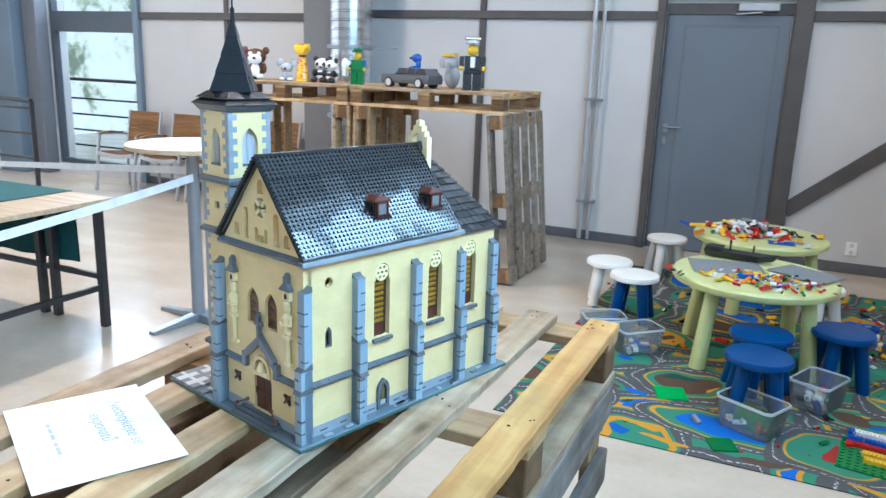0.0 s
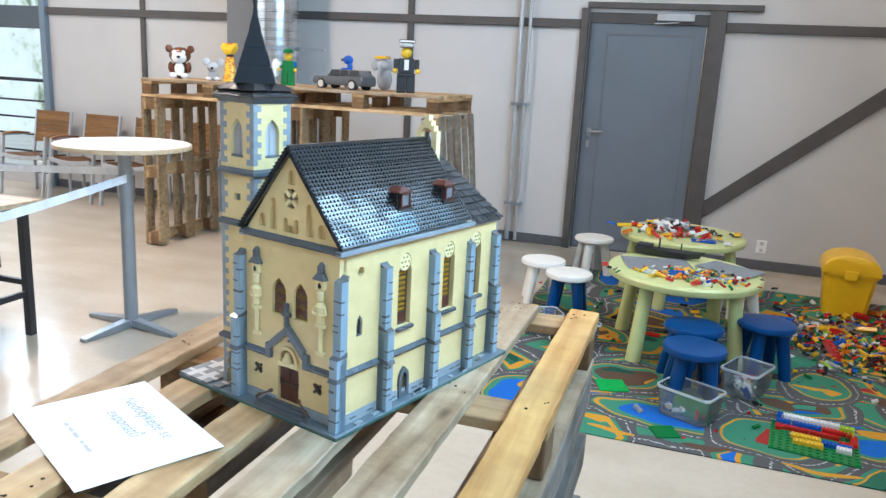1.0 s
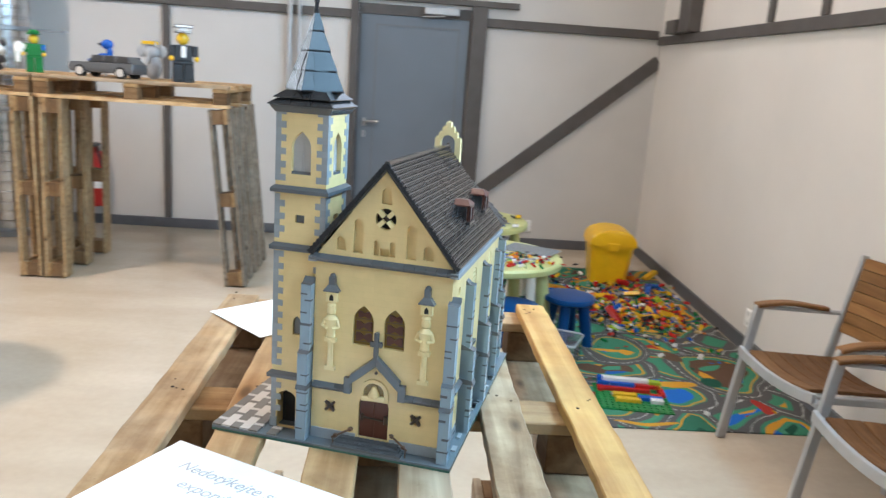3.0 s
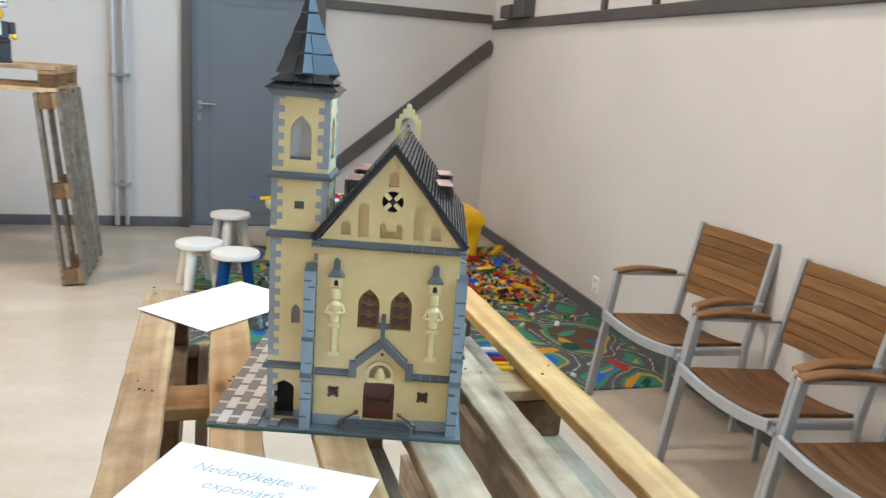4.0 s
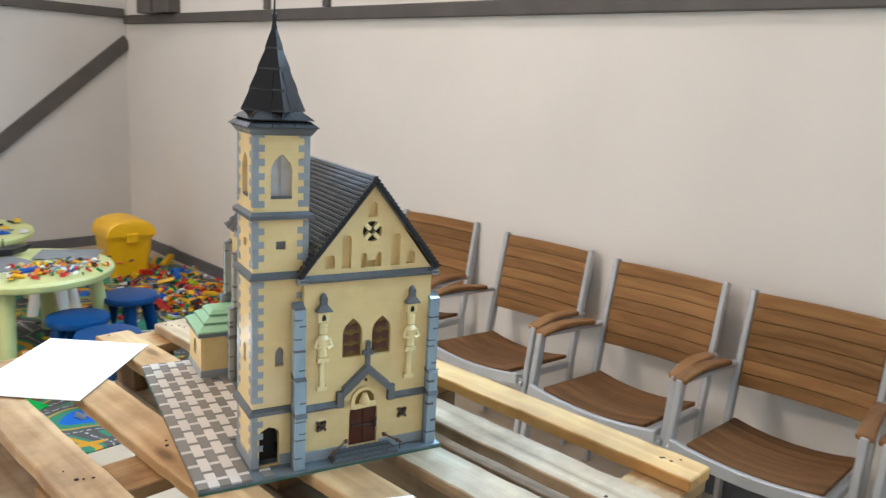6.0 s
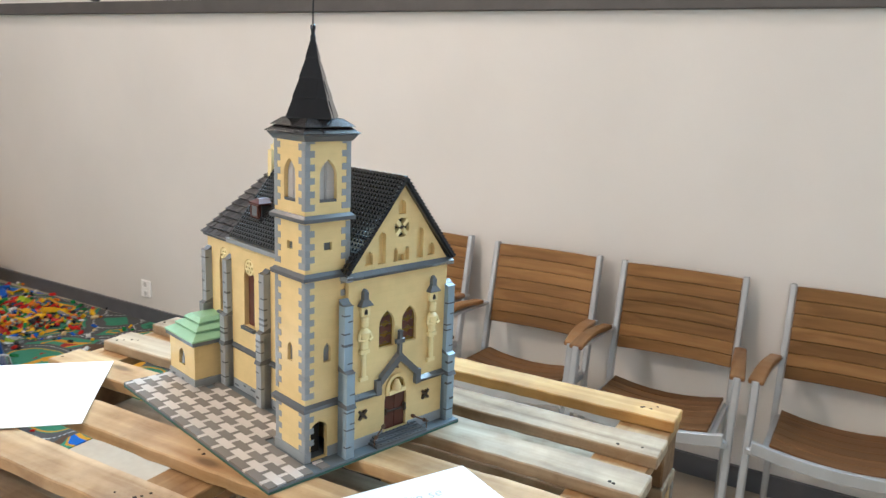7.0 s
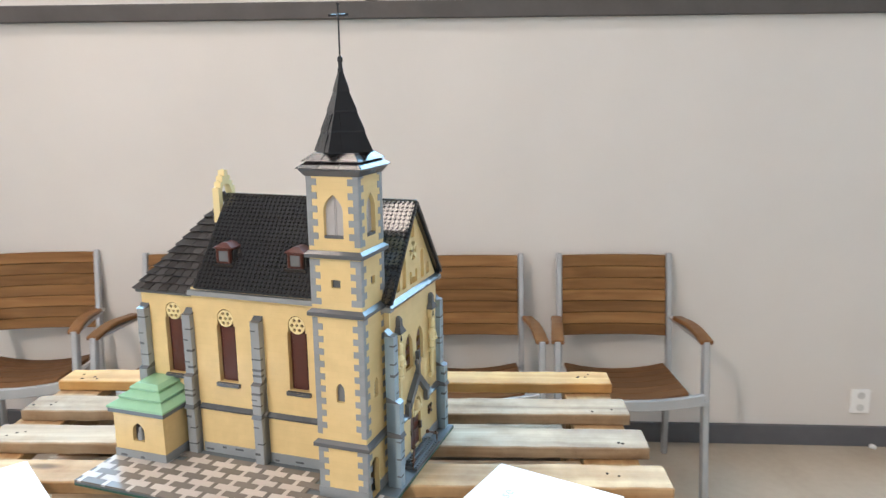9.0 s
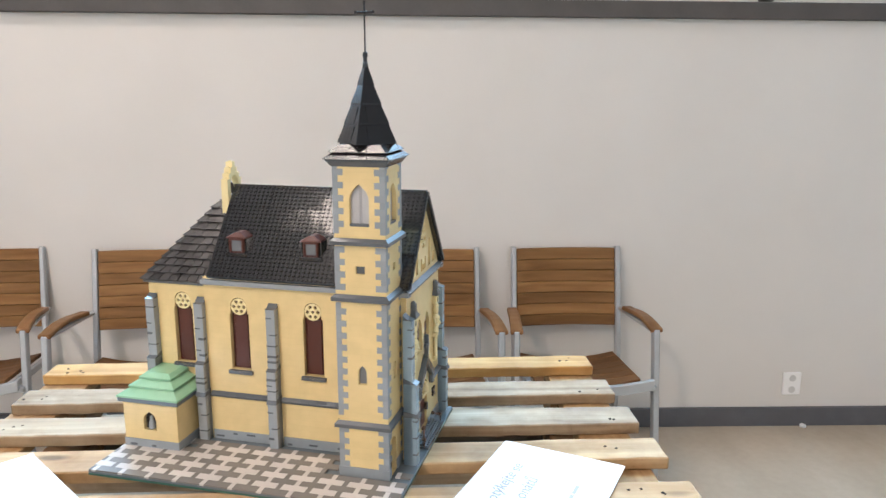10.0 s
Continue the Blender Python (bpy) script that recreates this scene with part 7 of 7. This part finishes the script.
for k, (dx, dy, sc) in enumerate(((0.0, 0, 1.0), (0.105, -0.03, 0.94))):
    figure("toy_panda", "black and white toy-brick panda sitting", "toy animal", pose(-3.57 + dx, 5.28 + dy, SHELF, 0, 0, 14 - 30 * k) @ Matrix.Scale(sc, 4), [
        (0, 0, 0.055, 0.055, 0.048, 0.058, 0), (0, 0, 0.065, 0.06, 0.05, 0.03, 1), (0, -0.005, 0.14, 0.065, 0.055, 0.052, 0), (-0.055, 0, 0.185, 0.025, 0.016, 0.025, 1), (0.055, 0, 0.185, 0.025, 0.016, 0.025, 1),
        (-0.027, -0.052, 0.143, 0.017, 0.01, 0.016, 1), (0.027, -0.052, 0.143, 0.017, 0.01, 0.016, 1), (0, -0.06, 0.12, 0.012, 0.008, 0.008, 1), (-0.055, -0.055, 0.022, 0.032, 0.035, 0.024, 1), (0.055, -0.055, 0.022, 0.032, 0.035, 0.024, 1), (-0.058, -0.03, 0.075, 0.02, 0.03, 0.03, 1), (0.058, -0.03, 0.075, 0.02, 0.03, 0.03, 1)], [], ["white", "black"])


def minifig(name, label, at, legs, torso, hat, brim, extra, balls=()):
    figure(name, label, "toy figure", at, [(0, 0, 0.25, 0.037, 0.037, 0.036, 2), (-0.072, -0.055, 0.137, 0.015, 0.02, 0.016, 2), (0.072, -0.055, 0.137, 0.015, 0.02, 0.016, 2), (0, 0, 0.302, 0.044, 0.046, 0.02, 3)] + list(balls), [
        (-0.058, -0.003, -0.03, 0.03, 0.0, 0.105, 0), (0.003, 0.058, -0.03, 0.03, 0.0, 0.105, 0), (-0.058, -0.003, -0.045, -0.03, 0.0, 0.022, 0), (0.003, 0.058, -0.045, -0.03, 0.0, 0.022, 0),
        (-0.058, 0.058, -0.032, 0.032, 0.105, 0.125, 0), (-0.05, 0.05, -0.032, 0.032, 0.125, 0.215, 1), (-0.082, -0.053, -0.04, 0.02, 0.15, 0.212, 1), (0.053, 0.082, -0.04, 0.02, 0.15, 0.212, 1), (-0.045, 0.045, -0.055, 0.042, 0.283, 0.293, 4)] + extra, [legs, torso, "flesh", hat, brim, "white", BLU])


minifig("toy_gardener", "toy-brick figure in green dungarees and cap", pose(-3.195, 5.20, SHELF, 0, 0, 18) @ Matrix.Scale(0.86, 4), GRN, GRN, GRN, GRN, [(-0.083, -0.052, -0.042, 0.022, 0.17, 0.214, 5), (0.052, 0.083, -0.042, 0.022, 0.165, 0.214, 6), (-0.125, -0.085, -0.075, 0.0, 0.07, 0.15, 5)], [(-0.1, -0.05, 0.17, 0.035, 0.03, 0.06, 5)])
minifig("toy_captain", "toy-brick figure in black uniform and white cap", pose(-2.220, 5.18, SHELF, 0, 0, 24) @ Matrix.Scale(1.13, 4), "black", "black", "white", "white", [(-0.018, 0.018, -0.037, -0.03, 0.14, 0.212, 5), (-0.052, 0.052, -0.05, 0.05, 0.312, 0.33, 5)])
figure("toy_bird", "blue toy-brick bird with a curved neck", "toy animal", pose(-2.840, 5.47, SHELF), [
    (0, 0, 0.12, 0.065, 0.035, 0.035, 0), (-0.07, 0, 0.10, 0.05, 0.022, 0.018, 0), (0.035, 0, 0.165, 0.022, 0.02, 0.05, 0), (0.02, 0, 0.215, 0.042, 0.03, 0.035, 0), (-0.025, 0, 0.215, 0.02, 0.012, 0.012, 1), (0.0, 0, 0.05, 0.02, 0.02, 0.055, 2)], [], [BLU, "black", "gtoy"])
figure("toy_elephant", "pale grey toy-brick elephant in a yellow cap", "toy animal", pose(-2.510, 5.45, SHELF), [
    (0.01, 0, 0.085, 0.06, 0.05, 0.09, 0), (0, -0.01, 0.185, 0.055, 0.05, 0.05, 0), (-0.07, 0, 0.19, 0.035, 0.012, 0.045, 0), (0.07, 0, 0.19, 0.035, 0.012, 0.045, 0), (0, -0.07, 0.15, 0.016, 0.018, 0.05, 0)], [(-0.055, 0.045, -0.055, 0.03, 0.232, 0.262, 1)], ["gtoy", YEL])

car = thing("toy_car", "dark grey toy-brick estate car", "toy car", pose(-2.710, 5.17, SHELF, 0, 0, -14))
b = bmesh.new()
ring(b, [[(-0.225, -0.085, 0.03), (0.235, -0.085, 0.03), (0.235, 0.085, 0.03), (-0.225, 0.085, 0.03)], [(-0.24, -0.088, 0.06), (0.24, -0.088, 0.06), (0.24, 0.088, 0.06), (-0.24, 0.088, 0.06)], [(-0.225, -0.082, 0.092), (0.235, -0.082, 0.1), (0.235, 0.082, 0.1), (-0.225, 0.082, 0.092)]])
ring(b, [[(-0.105, -0.08, 0.094), (0.23, -0.08, 0.098), (0.23, 0.08, 0.098), (-0.105, 0.08, 0.094)], [(-0.04, -0.066, 0.142), (0.18, -0.066, 0.142), (0.18, 0.066, 0.142), (-0.04, 0.066, 0.142)]])
M["carpaint"] = toy("brick_charcoal", (0.085, 0.086, 0.09), 0.3)
part("body", b, M["carpaint"], car, bevel=0.006)
for x0, x1 in ((-0.075, 0.015), (0.025, 0.1), (0.11, 0.2)):
    for s in (-1, 1):
        b = bmesh.new()
        ring(b, [[(x0, s * 0.0775, 0.103), (x1, s * 0.0775, 0.103), (x1 - 0.006, s * 0.068, 0.141), (x0 + 0.016, s * 0.068, 0.141)], [(x0, s * 0.081, 0.103), (x1, s * 0.081, 0.103), (x1 - 0.006, s * 0.0715, 0.141), (x0 + 0.016, s * 0.0715, 0.141)]])
        part("window", b, M["black"], car)
for x in (-0.145, 0.15):
    for s in (-1, 1):
        b = bmesh.new()
        rod(b, (x, s * 0.06, 0.036), (x, s * 0.092, 0.036), 0.039, 18)
        wh = part("wheel", b, M["rubber"], car, smooth=True)
        b = bmesh.new()
        rod(b, (x, s * 0.0925, 0.036), (x, s * 0.096, 0.036), 0.026, 14)
        part("rim", b, M["tlite"], wh)
for s in (-1, 1):
    boxpart("headlight", (-0.246, -0.238, s * 0.06 - 0.018, s * 0.06 + 0.018, 0.055, 0.072), M["white"], car)
